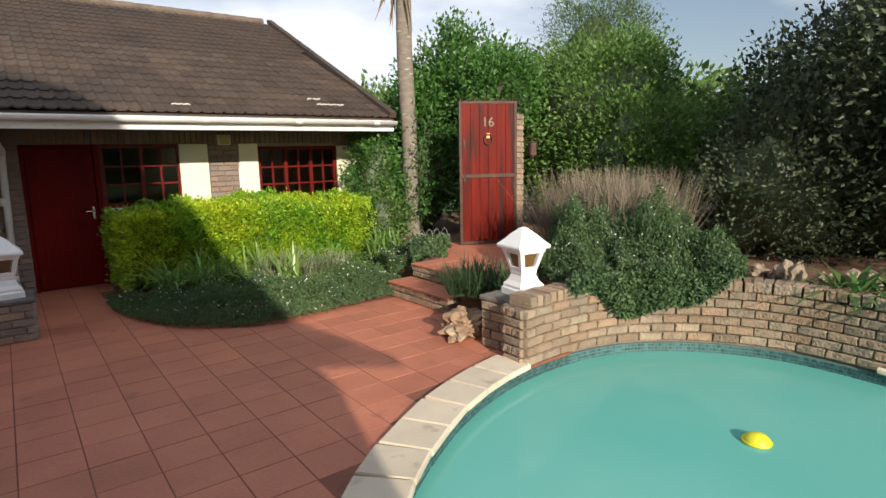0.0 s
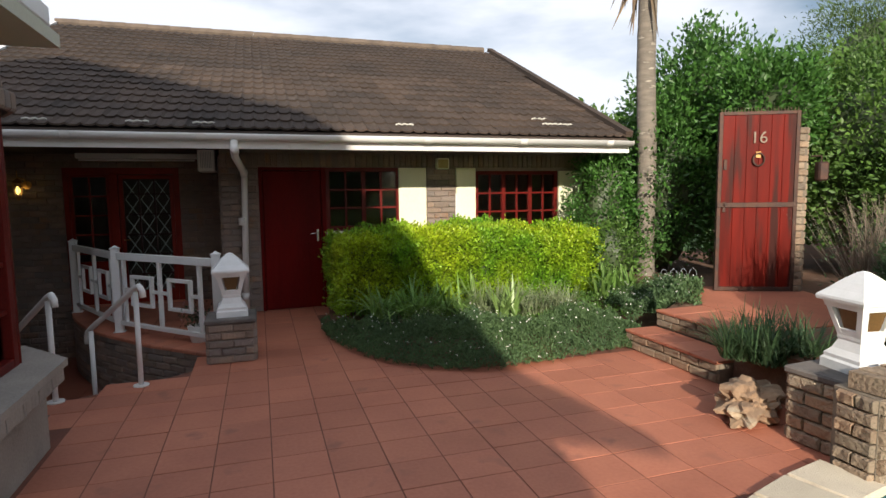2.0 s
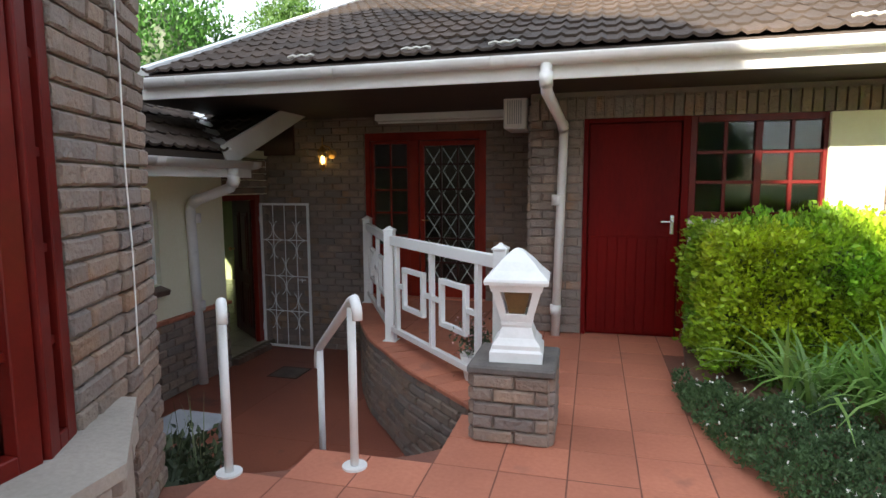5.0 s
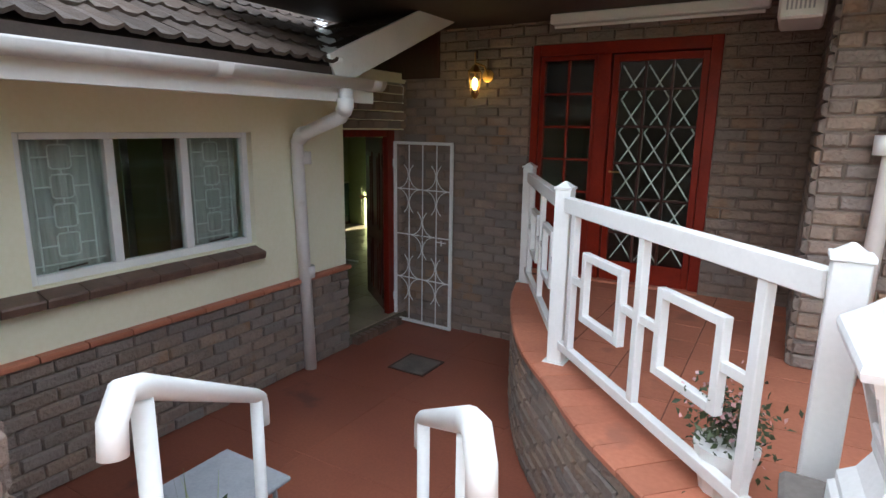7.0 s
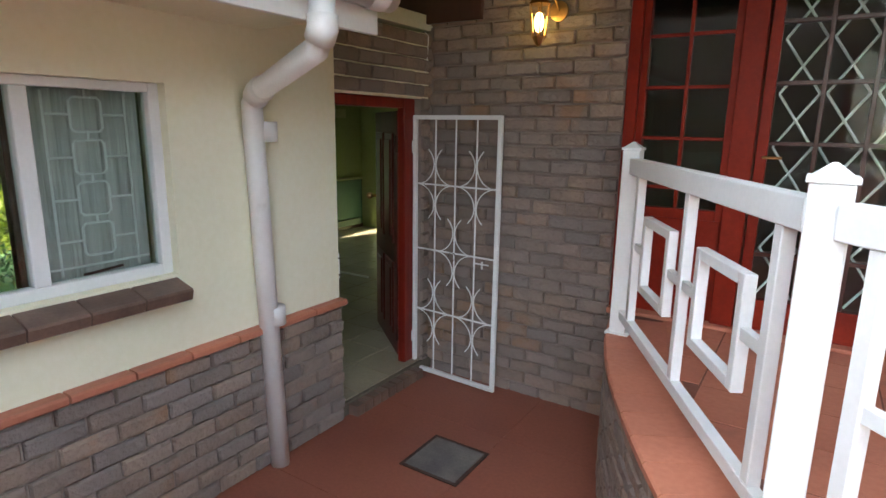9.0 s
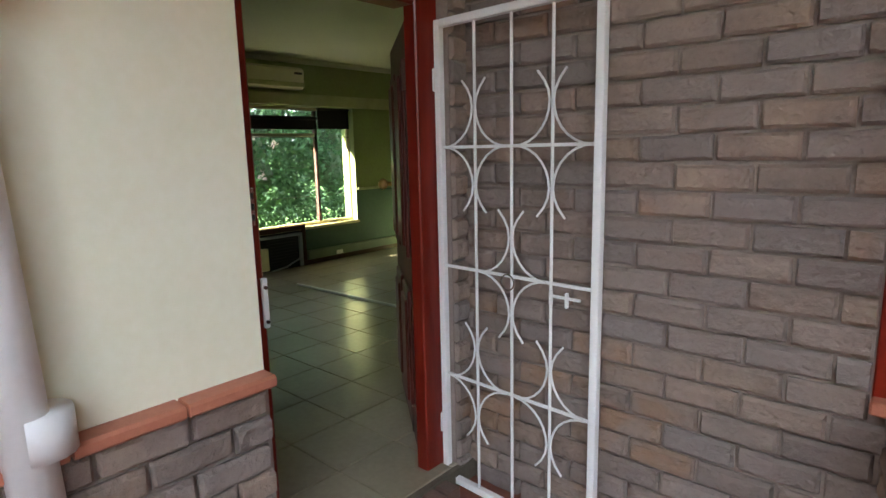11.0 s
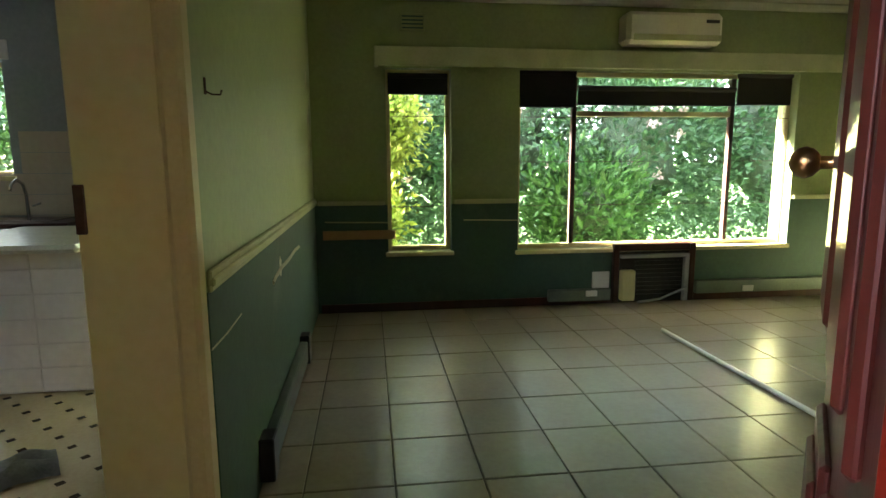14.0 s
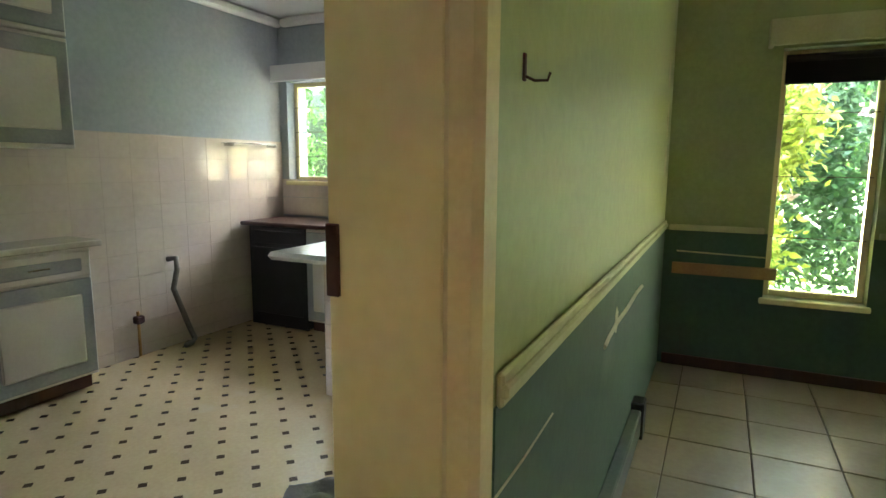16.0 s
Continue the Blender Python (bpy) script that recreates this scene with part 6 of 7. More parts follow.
for k in range(4):
    part("slot", boxes([(0.01, 0.014, 0.015, 0.175, 0.018 + k * 0.028, 0.028 + k * 0.028)]), M_DADO, vt)
oa = thing("old_wall_unit", "old box air-conditioner sunk into the wall below the window", "air conditioner", (-8.157, 12.32, ROOM + 0.01))
part("frame", boxes([(0, 0.05, 0, 0.05, 0, 0.5), (0, 0.05, 0.68, 0.73, 0, 0.5), (0, 0.05, 0.05, 0.68, 0.44, 0.5)], 0.005), M_DARKWOOD, oa)
# black sheet stands in for the dark inside of the unit
part("grille", boxes([(0, 0.02, 0.05, 0.68, 0, 0.44)]), M_BLACK, oa)
part("control_box", boxes([(0.02, 0.09, 0.06, 0.18, 0.02, 0.28)], 0.01), M_JAMB, oa, "cream plastic control box")
part("inner_frame", boxes([(0.02, 0.06, 0.63, 0.67, 0.0, 0.38), (0.02, 0.06, 0.06, 0.67, 0.38, 0.41)], 0.004), M_GREYPAINT, oa, "grey metal inner frame")
part("loose_strip", tube(bmesh.new(), [(0.1, 0.2, 0.012), (0.09, 0.4, 0.03), (0.08, 0.64, 0.12)], 0.01, 6), M_GREYPAINT, oa)
# slats coloured black so they sink into that darkness
for k in range(9):
    part("slat", boxes([(0.02, 0.03, 0.2, 0.62, 0.05 + k * 0.036, 0.062 + k * 0.036)]), M_BLACK, oa)
tk = thing("cable_trunking", "grey-green plastic trunking along the bottom of the wall", "trunking", (-8.155, 0, 0))
part("length", boxes([(0, 0.05, 11.76, 12.3, -0.63, -0.53), (0, 0.05, 13.07, 15.0, -0.6, -0.49)], 0.006), mat("green_grey_plastic", (0.16, 0.2, 0.16), None, 0.5, 5), tk)
for y in (12.08, 13.5):
    part("socket", boxes([(0.048, 0.06, y, y + 0.1, -0.59, -0.54)], 0.003), M_WHITE, tk)
so = thing("wall_plate", "blank square white wall plate", "wall plate", (-8.156, 12.15, -0.53))
part("plate", boxes([(0, 0.015, 0, 0.15, 0, 0.14)], 0.004), M_WHITE, so)
pt = thing("pine_batten", "raw pine batten fixed across the window corner", "batten", (-8.155, 9.93, -0.07))
part("strip", boxes([(0, 0.03, 0, 0.57, 0, 0.07)], 0.004), M_PALEWOOD, pt)
rd = thing("metal_rod", "long white metal rod lying on the tiles", "rod", (0, 0, ROOM))
part("rod", tube(bmesh.new(), [(-7.3, 12.34, 0.014), (-5.7, 12.37, 0.014)], 0.014, 8), M_WHITE, rd)
sk = thing("wall_trunking", "dark grey skirting trunking with broken black ends", "trunking", (0, 0, 0))
part("length", boxes([(-6.95, -5.72, 9.875, 9.92, -0.62, -0.5)], 0.006), mat("grey_trunking", (0.1, 0.13, 0.11), None, 0.5, 5), sk)
for x in (-6.95, -5.68):
    part("end_box", boxes([(x - 0.06, x + 0.04, 9.874, 9.93, -0.64, -0.47)], 0.005), M_BLACK, sk)
hk = thing("wall_hook", "dark iron coat hook on the green wall", "hook", (-5.24, 9.872, 0.74))
hk.scale = (0.4, 0.4, 0.4)
part("plate", boxes([(-0.012, 0.012, 0, 0.012, -0.05, 0.06)], 0.003), M_IRON, hk)
part("hook", tube(bmesh.new(), [(0, 0.01, -0.03), (0, 0.05, -0.05), (-0.01, 0.1, -0.05), (-0.01, 0.11, -0.02)], 0.006, 6), M_IRON, hk)
ptm = mat("bare_filler", (0.6, 0.6, 0.46), (0.5, 0.5, 0.38), 0.9, 14)
for i, (x, z, w, h) in enumerate(((-7.9, 0.85, 0.03, 0.1), (-7.9, 0.62, 0.04, 0.08), (-7.85, 1.1, 0.03, 0.08), (-6.35, 0.05, 0.03, 0.05))):
    q = thing("filler_patch", "small patch of bare filler on the painted wall", "wall patch", (x, 9.871, z))
    part("patch", lump(bmesh.new(), (0, 0.003, 0), (w, 0.003, h), i, 0.5, 2), ptm, q)
q = thing("plaster_scar", "pale torn plaster scar across the green dado", "wall patch", (0, 0, 0))
part("scar", tube(bmesh.new(), [(-6.12, 9.874, 0.02), (-6.18, 9.874, 0.03), (-6.35, 9.876, 0.045), (-6.6, 9.876, 0.04), (-6.85, 9.876, 0.05), (-7.04, 9.876, 0.043)], 0.01, 5), ptm, q)
part("chase", tube(bmesh.new(), [(-5.14, 9.875, 0.046), (-5.3, 9.875, 0.042), (-5.5, 9.874, 0.047)], 0.003, 5), ptm, q)
q = thing("wall_cable", "pale cable along the window wall below the dado rail", "cable", (0, 0, 0))
part("cable", tube(bmesh.new(), [(-8.15, 9.95, 0.07), (-8.15, 10.44, 0.06)], 0.005, 5), M_DADORAIL, q)
part("cable", tube(bmesh.new(), [(-8.15, 11.05, 0.07), (-8.15, 11.5, 0.06)], 0.005, 5), M_DADORAIL, q)

# ---- kitchen ----
kw = bpy.data.objects["wall_kitchen"]
kt = boxes([(-0.0998, 0.0998, -0.006, 0, -0.0745, 0.0745)], 0.0006)
ktm = bpy.data.meshes.new("wall_tile")
kt.to_mesh(ktm); kt.free()
placed = []
for j in range(10):
    z = 0.77 - 0.076 - 0.152 * j
    for i in range(21):
        x = -8.06 + 0.2 * i
        if x < -4.1:
            placed.append((0, Matrix.Translation((x, 6.79, z)) @ pose(0, 0, 0, 0, 0, 180)))
    for i in range(14):
        y = 6.9 + 0.2 * i
        if (0.1 < z < 0.4 and y < 7.8) or (y > 7.8 and y < 8.6 and z > -0.6):
            placed.append((0, Matrix.Translation((-8.16, y, z)) @ pose(0, 0, 0, 0, 0, 90)))
lay("wall_tile", [ktm], placed, M_KTILE, kw, 300)
part("grout_bed", boxes([(-8.16, -4.0, 6.785, 6.7925, ROOM, 0.775)]), M_KGROUT, kw)
kwin = room_window("window_kitchen", 6.87, 7.74, 0.45, 1.26, (7.4,), "white steel kitchen window over the garden")
pk = thing("kitchen_pelmet", "white wooden pelmet above the kitchen window", "pelmet", kind="structure")
part("board", boxes([(-8.06, -8.04, 6.8, 7.85, 1.25, 1.38)], 0.005), M_WHITE, pk)
setting("trim_kitchen_cornice", boxes([(-8.15, -4.0, 6.79, 6.86, 1.69, 1.76), (-8.16, -8.09, 6.86, 9.6, 1.69, 1.76)], 0.02), M_WHITE, "white kitchen cornice")


def cabinet(name, at, w, d, h, turn, label, doors=2, drawer=True, plinth=0.08):
    c = thing(name, label, "cabinet", at, turn, group="kitchen cabinets")
    part("body", boxes([(0, w, 0, d, plinth, h)], 0.004), M_KDOOR, c)
    if plinth:
        part("plinth", boxes([(0.02, w - 0.02, 0.04, d, 0, plinth)]), M_DARKWOOD, c, "dark kick board")
    dw = w / doors
    for k in range(doors):
        top = h - 0.17 if drawer else h - 0.02
        x0, x1 = k * dw + 0.015, (k + 1) * dw - 0.015
        dd = part("cabinet_door", boxes([(x0, x1, -0.02, 0, plinth + 0.02, top)], 0.004), M_GREYPAINT, c, "grey edged white door")
        part("door_panel", boxes([(x0 + 0.06, x1 - 0.06, -0.028, -0.018, plinth + 0.09, top - 0.08)], 0.008), M_KDOOR, dd)
        if drawer:
            df = part("drawer_front", boxes([(x0, x1, -0.02, 0, h - 0.155, h - 0.02)], 0.004), M_KDOOR, c)
            part("drawer_panel", boxes([(x0 + 0.05, x1 - 0.05, -0.027, -0.018, h - 0.125, h - 0.055)], 0.006), M_GREYPAINT, df)
            part("drawer_handle", tube(bmesh.new(), [((x0 + x1) / 2 - 0.05, -0.028, h - 0.09), ((x0 + x1) / 2 - 0.04, -0.045, h - 0.085), ((x0 + x1) / 2 + 0.04, -0.045, h - 0.085), ((x0 + x1) / 2 + 0.05, -0.028, h - 0.09)], 0.005, 5), M_STEEL, df)
    return c


cabinet("base_cabinet", (-4.58, 7.07, ROOM), 1.7, 0.27, 0.8, 180, "white and grey kitchen base cabinet with drawers", 3)
wt = thing("worktop", "pale speckled worktop on the base cabinet", "worktop", (-6.27, 6.8, ROOM + 0.8))
part("slab", boxes([(-0.06, 1.72, 0, 0.31, 0, 0.035)], 0.006), M_WORKTOP, wt)
cabinet("wall_cabinet", (-4.5, 7.12, 0.66), 1.72, 0.32, 0.55, 180, "white and grey kitchen wall cabinet", 3, False, 0.0)
cabinet("wall_cabinet", (-4.5, 7.12, 1.22), 1.72, 0.32, 0.4, 180, "white and grey upper kitchen wall cabinet", 3, False, 0.0)
# black box with made-up panels in place of the open, dark gap
dk = thing("dark_counter_gap", "black box standing in for the open dark gap under the counter", "appliance", (-8.15, 6.87, ROOM))
part("case", boxes([(0, 0.48, 0, 0.55, 0.0, 0.78)], 0.006), M_BLACK, dk)
part("front_panel", boxes([(0.48, 0.488, 0.03, 0.52, 0.1, 0.62)], 0.003), M_BLACK, dk)
part("control_strip", boxes([(0.48, 0.486, 0.03, 0.52, 0.65, 0.75)], 0.003), M_BLACK, dk)
cabinet("sink_cabinet", (-7.67, 7.43, ROOM), 0.85, 0.48, 0.78, 90, "white and grey cabinet under the sink", 2, False)
sw_ = thing("sink_counter", "dark worktop with a steel sink under the kitchen window", "worktop", (-8.15, 6.82, ROOM + 0.785))
part("slab", boxes([(0, 0.52, 0, 1.5, 0, 0.03)], 0.006), M_DARKWOOD, sw_)
part("sink", boxes([(0.06, 0.36, 0.8, 1.35, 0.025, 0.036)], 0.01), M_STEEL, sw_, "steel sink rim")
tp = thing("mixer_tap", "chrome swan-neck tap over the sink", "tap", (-8.08, 7.85, ROOM + 0.82))
part("stem", tube(bmesh.new(), [(0, 0, 0), (0, 0, 0.16), (0.03, 0, 0.24), (0.1, 0, 0.27), (0.17, 0, 0.24), (0.19, 0, 0.2)], 0.012, 8), M_STEEL, tp, smooth=True)
part("lever", tube(bmesh.new(), [(0, 0.03, 0.08), (0, 0.09, 0.1)], 0.008, 6), M_STEEL, tp)
isl = thing("peninsula_counter", "white topped breakfast counter on a tiled base", "counter", (-8.14, 8.2, ROOM))
part("top", boxes([(0.8, 1.72, 0, 0.75, 0.79, 0.83)], 0.02), M_WORKTOP, isl)
part("base", boxes([(0.81, 1.4, 0.1, 0.62, 0, 0.8)], 0.004), M_KGROUT, isl)
for j in range(6):
    for i in range(4, 7):
        part("base_tile", boxes([(0.01 + i * 0.199, 0.2 + i * 0.199, 0.618, 0.628, 0.01 + j * 0.132, 0.135 + j * 0.132)], 0.002), M_KTILE, isl)
    for i in range(2):
        part("base_tile", boxes([(1.396, 1.406, 0.11 + i * 0.255, 0.36 + i * 0.255, 0.01 + j * 0.132, 0.135 + j * 0.132)], 0.002), M_KTILE, isl)
hs = thing("waste_hose", "grey corrugated waste hose hanging from the tiled wall", "hose", (0, 0, 0))
part("hose", tube(bmesh.new(), [(-6.98, 6.8, -0.06), (-7.0, 6.86, -0.05), (-6.98, 6.89, -0.12), (-6.95, 6.88, -0.25), (-7.02, 6.87, -0.42), (-7.08, 6.86, -0.56), (-7.1, 6.88, -0.64), (-7.04, 6.92, -0.65), (-6.98, 6.93, -0.65)], 0.019, 8), mat("grey_ribbed_plastic", (0.2, 0.19, 0.165), (0.13, 0.125, 0.11), 0.55, 30, 0.3), hs, smooth=True)
vp = thing("stop_valve", "brown metal stop valve on the tiled wall", "valve", (-6.72, 6.82, ROOM))
part("stem", tube(bmesh.new(), [(0, 0, 0), (0, 0, 0.3)], 0.01, 6), M_BRASS, vp)
part("body", boxes([(-0.03, 0.03, -0.02, 0.03, 0.22, 0.27)], 0.008), M_IRON, vp)
ss = thing("glass_shelf", "small glass wall shelf on two brackets", "shelf", (-8.0, 6.8, 0.62))
part("pane", boxes([(0, 0.5, 0.0, 0.1, 0.12, 0.126)]), M_GLASS, ss)
part("bracket", boxes([(0.02, 0.026, 0, 0.1, 0.1, 0.12), (0.47, 0.476, 0, 0.1, 0.1, 0.12)], 0.001), M_STEEL, ss)
rg = bmesh.new()
bmesh.ops.create_grid(rg, x_segments=14, y_segments=14, size=0.13)
for v in rg.verts:
    r_ = v.co.length / 0.17
    v.co.z = max(0.0, 0.07 * (noise.noise(v.co * 9) + 0.55) * (1 - r_ * r_)) + 0.004
    v.co.x *= 1 + 0.3 * noise.noise(v.co * 7 + Vector((3, 0, 0)))
tagged(part("floor_cloth", rg, mat("grey_cloth", (0.17, 0.16, 0.145), (0.14, 0.13, 0.12), 0.95, 12, 0.4), smooth=True), "crumpled grey cloth lying on the vinyl floor", "cloth")
bpy.data.objects["floor_cloth"].matrix_basis = pose(-5.9, 8.9, ROOM - 0.004, 0, 0, 30)

# ---- plants ----
def ground_points(n, outline, seed, z=0.0):
    r = np.random.default_rng(seed)
    xs, ys = [p[0] for p in outline], [p[1] for p in outline]
    out_ = []
    while len(out_) < n:
        p = (r.uniform(min(xs), max(xs)), r.uniform(min(ys), max(ys)))
        if inside(p, outline):
            out_.append((*p, z))
    return np.array(out_)


# clipped golden hedge: leaves over an uneven box
def hedge():
    h = thing("hedge", "clipped golden-green hedge along the front of the house", "hedge", (0, 0, 0))
    x0, x1, y0, y1, z0, z1 = 1.36, 4.92, 8.05, 9.1, 0.16, 1.12
    r = np.random.default_rng(3)
    n = 66000
    u = r.uniform(0, 1, (n, 3))
    p = np.array([x0, y0, z0]) + u * np.array([x1 - x0, y1 - y0, z1 - z0])
    face = r.choice(4, n, p=[0.5, 0.3, 0.12, 0.08])
    d = np.zeros((n, 3))
    for k, (ax, v, s) in enumerate(((1, y0, -1), (2, z1, 1), (0, x0, -1), (0, x1, 1))):
        q = face == k
        p[q, ax] = v
        d[q, ax] = s
    c = np.array([(x0 + x1) / 2, (y0 + y1) / 2, (z0 + z1) / 2])
    e = np.minimum(np.minimum(p[:, 0] - x0, x1 - p[:, 0]), 0.45) / 0.45
    f = np.minimum(z1 - p[:, 2], 0.25) / 0.25
    g = np.minimum(p[:, 1] - y0, 0.25) / 0.25
    bulge = np.array([noise.noise(Vector(q) * 2.3) * 0.14 + noise.noise(Vector(q) * 8) * 0.15 for q in p])
    p += d * bulge[:, None]
    p[:, 1] += np.where(face == 0, 0.26 * (1 - e) ** 2 + 0.12 * (1 - f) ** 2, 0)
    p[:, 2] -= np.where(face == 1, 0.12 * (1 - e) ** 2 + 0.1 * (1 - g) ** 2, 0)
    p += r.normal(0, 0.03, (n, 3))
    leaf_mesh("foliage", p, 0.044, L_HEDGE, h, 5, 0.62, d + np.array((0, 0, 0.5)), 0.3, 0.8)
    # solid dark box stands in for shade between the hedge leaves
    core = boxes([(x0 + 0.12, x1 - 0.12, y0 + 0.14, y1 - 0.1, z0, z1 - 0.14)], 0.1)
    part("inner_twig_mass", core, L_DARK, h, "solid dark core for the shade inside the hedge")
    bm = bmesh.new()
    for i in range(14):
        x = x0 + 0.2 + i * 0.25
        tube(bm, [(x, y0 + 0.4, 0.1), (x + 0.05, y0 + 0.3, 0.5)], 0.02, 5, 0.01)
    part("stems", bm, M_BARK, h)


hedge()


def mound(name, label, outline, n, height, leaf, size, seed, base=0.0, edge=0.5, flowers=0, wave=0.12, aspect=0.45):
    """A low spreading plant over an outline of the ground: leaves over an uneven heap."""
    g = thing(name, label, "ground cover", (0, 0, 0), kind="stuff")
    p = ground_points(n, outline, seed)
    ring_ = np.array([[q[0], q[1]] for q in outline])
    dist = np.min(np.linalg.norm(p[:, None, :2] - ring_[None], axis=2), axis=1)
    hgt = height * np.clip(dist / edge, 0.06, 1) ** 0.6
    hgt *= np.array([0.82 + 0.5 * noise.noise(Vector((q[0] * 2.2, q[1] * 2.2, seed))) + 0.3 * noise.noise(Vector((q[0] * 7, q[1] * 7, seed))) for q in p])
    r = np.random.default_rng(seed)
    p[:, 2] = base + hgt * np.sqrt(r.uniform(0.25, 1, n))
    leaf_mesh("foliage", p, size, leaf, g, seed, aspect, np.tile((0, 0, 0.8), (n, 1)), 0.3, 0.9)
    if flowers:
        i = r.choice(n, flowers, replace=False)
        q = p[i].copy()
        q[:, 2] = base + hgt[i] + 0.03
        q = np.repeat(q, 5, 0)
        leaf_mesh("flowers", q, 0.015, L_PETAL, g, seed + 1, 0.6, np.tile((0, 0, 0.35), (len(q), 1)), 0.1, 1.0)
    return g


front = [tuple(p) for p in BED[6:]] + [(4.3, 6.5), (4.0, 7.0), (3.2, 7.1), (2.2, 7.2), (1.6, 7.6), (1.4, 8.0)]
front = [tuple(Vector(q) + (Vector((2.6, 7.6)) - Vector(q)).normalized() * -0.16) for q in front]
mound("daisy_groundcover", "low blue-green groundcover dotted with small white daisies spilling over the patio", front, 64000, 0.37, L_COVER, 0.027, 21, 0.0, 0.4, 170)
bed_back = [(1.5, 7.3), (3.2, 6.9), (4.3, 6.6), (5.4, 7.0), (5.8, 8.4), (4.8, 8.2), (1.5, 8.1)]
mound("bed_groundcover", "patchy green groundcover among the bed plants", bed_back, 5000, 0.16, L_BUSH, 0.05, 22, 0.14, 0.4, 60)
right_low = [(4.3, 6.35), (5.2, 6.65), (5.7, 7.0), (5.9, 7.8), (5.3, 7.9), (4.6, 7.4)]
mound("step_groundcover", "grey-green groundcover beside the garden steps", right_low, 12000, 0.34, L_COVER, 0.032, 23, 0.12, 0.3, 120)
mound("step_groundcover", "grey-green groundcover at the top of the garden steps", [(4.5, 6.12), (5.05, 6.16), (5.6, 6.72), (5.35, 7.0), (4.6, 6.5)], 3500, 0.26, L_COVER, 0.045, 27, 0.34, 0.25, 30)
spill = [(4.35, 3.45), (4.7, 3.25), (5.1, 3.0), (5.45, 2.7), (5.75, 2.35), (6.3, 2.6), (6.7, 3.2), (6.6, 4.2), (6.0, 4.6), (5.0, 4.5), (4.5, 4.1)]
mound("bank_groundcover", "dense grey-green shrubby groundcover with tiny white flowers on the bank", spill, 78000, 0.85, L_COVER, 0.034, 24, 0.38, 0.55, 160)
drop_ = thing("trailing_groundcover", "groundcover trailing down over the pool wall", "ground cover", kind="stuff")
r = np.random.default_rng(25)
n = 16000
u = r.uniform(0.62, 2.25, n)
q = np.array([al.at(v)[0] for v in u])
fall = np.clip(1.15 - np.abs(u - 1.45) / 0.75, 0.05, 1) * 0.34
s = r.uniform(0, 1, n)
z = 0.72 - s * (fall + 0.1) + 0.06 * np.sin(u * 9)
bulge = 0.04 + 0.14 * np.sin(np.clip(s, 0, 1) * 2.6) * np.clip(fall / 0.3, 0.2, 1) * (0.7 + 0.3 * np.sin(u * 13))
inward = np.array([(POOL_C - Vector(v)).normalized() for v in q])
leaf_mesh("foliage", np.column_stack([q[:, 0] + inward[:, 0] * bulge + r.normal(0, 0.03, n), q[:, 1] + inward[:, 1] * bulge + r.normal(0, 0.03, n), z]), 0.045, L_COVER, drop_, 26, 0.45)


def tuft(name, label, x, y, z, n, length, width, leaf, radius, seed, lean=0.7, arch=0.7):
    t = thing(name, label, "plant", (x, y, z))
    r = np.random.default_rng(seed)
    a, d = r.uniform(0, math.tau, n), radius * np.sqrt(r.uniform(0, 1, n))
    blade_mesh("foliage", np.column_stack([d * np.cos(a), d * np.sin(a), np.zeros(n)]), length, width, leaf, t, seed, arch, lean)
    return t


for i, (x, y) in enumerate(((1.75, 7.55), (2.05, 7.4), (2.3, 7.5), (2.55, 7.35))):
    tuft("agapanthus", "strap-leaved agapanthus clump below the hedge", x, y, 0.2, 60, 0.66, 0.028, L_STRAP, 0.15, 40 + i, 1.0, 0.75)
for i, (x, y) in enumerate(((2.95, 7.3), (3.25, 7.4), (3.5, 7.25), (3.8, 7.1))):
    tuft("pale_grass", "pale variegated grass tuft in the bed", x, y, 0.18, 160, 0.5, 0.011, L_PALE, 0.16, 50 + i)
for i, (x, y) in enumerate(((3.05, 6.95), (4.75, 7.55), (4.95, 7.75), (5.1, 7.5))):
    tuft("lily_clump", "broad green lily leaves in the bed", x, y, 0.25, 40, 0.5, 0.04, L_STRAP, 0.12, 60 + i)
for i, (x, y) in enumerate(((4.15, 4.4), (4.3, 4.6), (4.05, 4.62), (4.4, 4.3))):
    tuft("grass_tuft", "thick blue-green grass tuft beside the steps", x, y, 0.3, 170, 0.5, 0.012, L_COVER, 0.13, 70 + i, 0.8)
for i, (x, y) in enumerate(((6.0, 1.55), (6.05, 1.2))):
    tuft("fern", "bright green arching fern on the pool wall", x, y, 0.5, 50, 0.5, 0.05, L_FERN, 0.1, 80 + i, 1.3, 0.8)
nl = tuft("young_palm_leaf", "upright pale banana-like leaf before the hedge", 2.95, 7.75, 0.25, 8, 0.42, 0.07, L_STRAP, 0.03, 90, 0.6, 0.3)

dry = thing("dry_bush", "dense half-dead bush of bare brown upright twigs", "bush", (6.3, 4.3, 0.55))
r = np.random.default_rng(91)
n = 3200
roots = np.column_stack([r.uniform(-0.6, 0.6, n), r.uniform(-0.7, 0.7, n), np.zeros(n)])
blade_mesh("twig_mass", roots, 1.0, 0.008, M_TWIG, dry, 92, 0.2, 0.6, 4)
leaf_mesh("sparse_foliage", roots[:1600] * 1.25 + np.column_stack([np.zeros(1600), np.zeros(1600), r.uniform(0.1, 0.8, 1600)]), 0.05, L_COVER, dry, 93, 0.35)


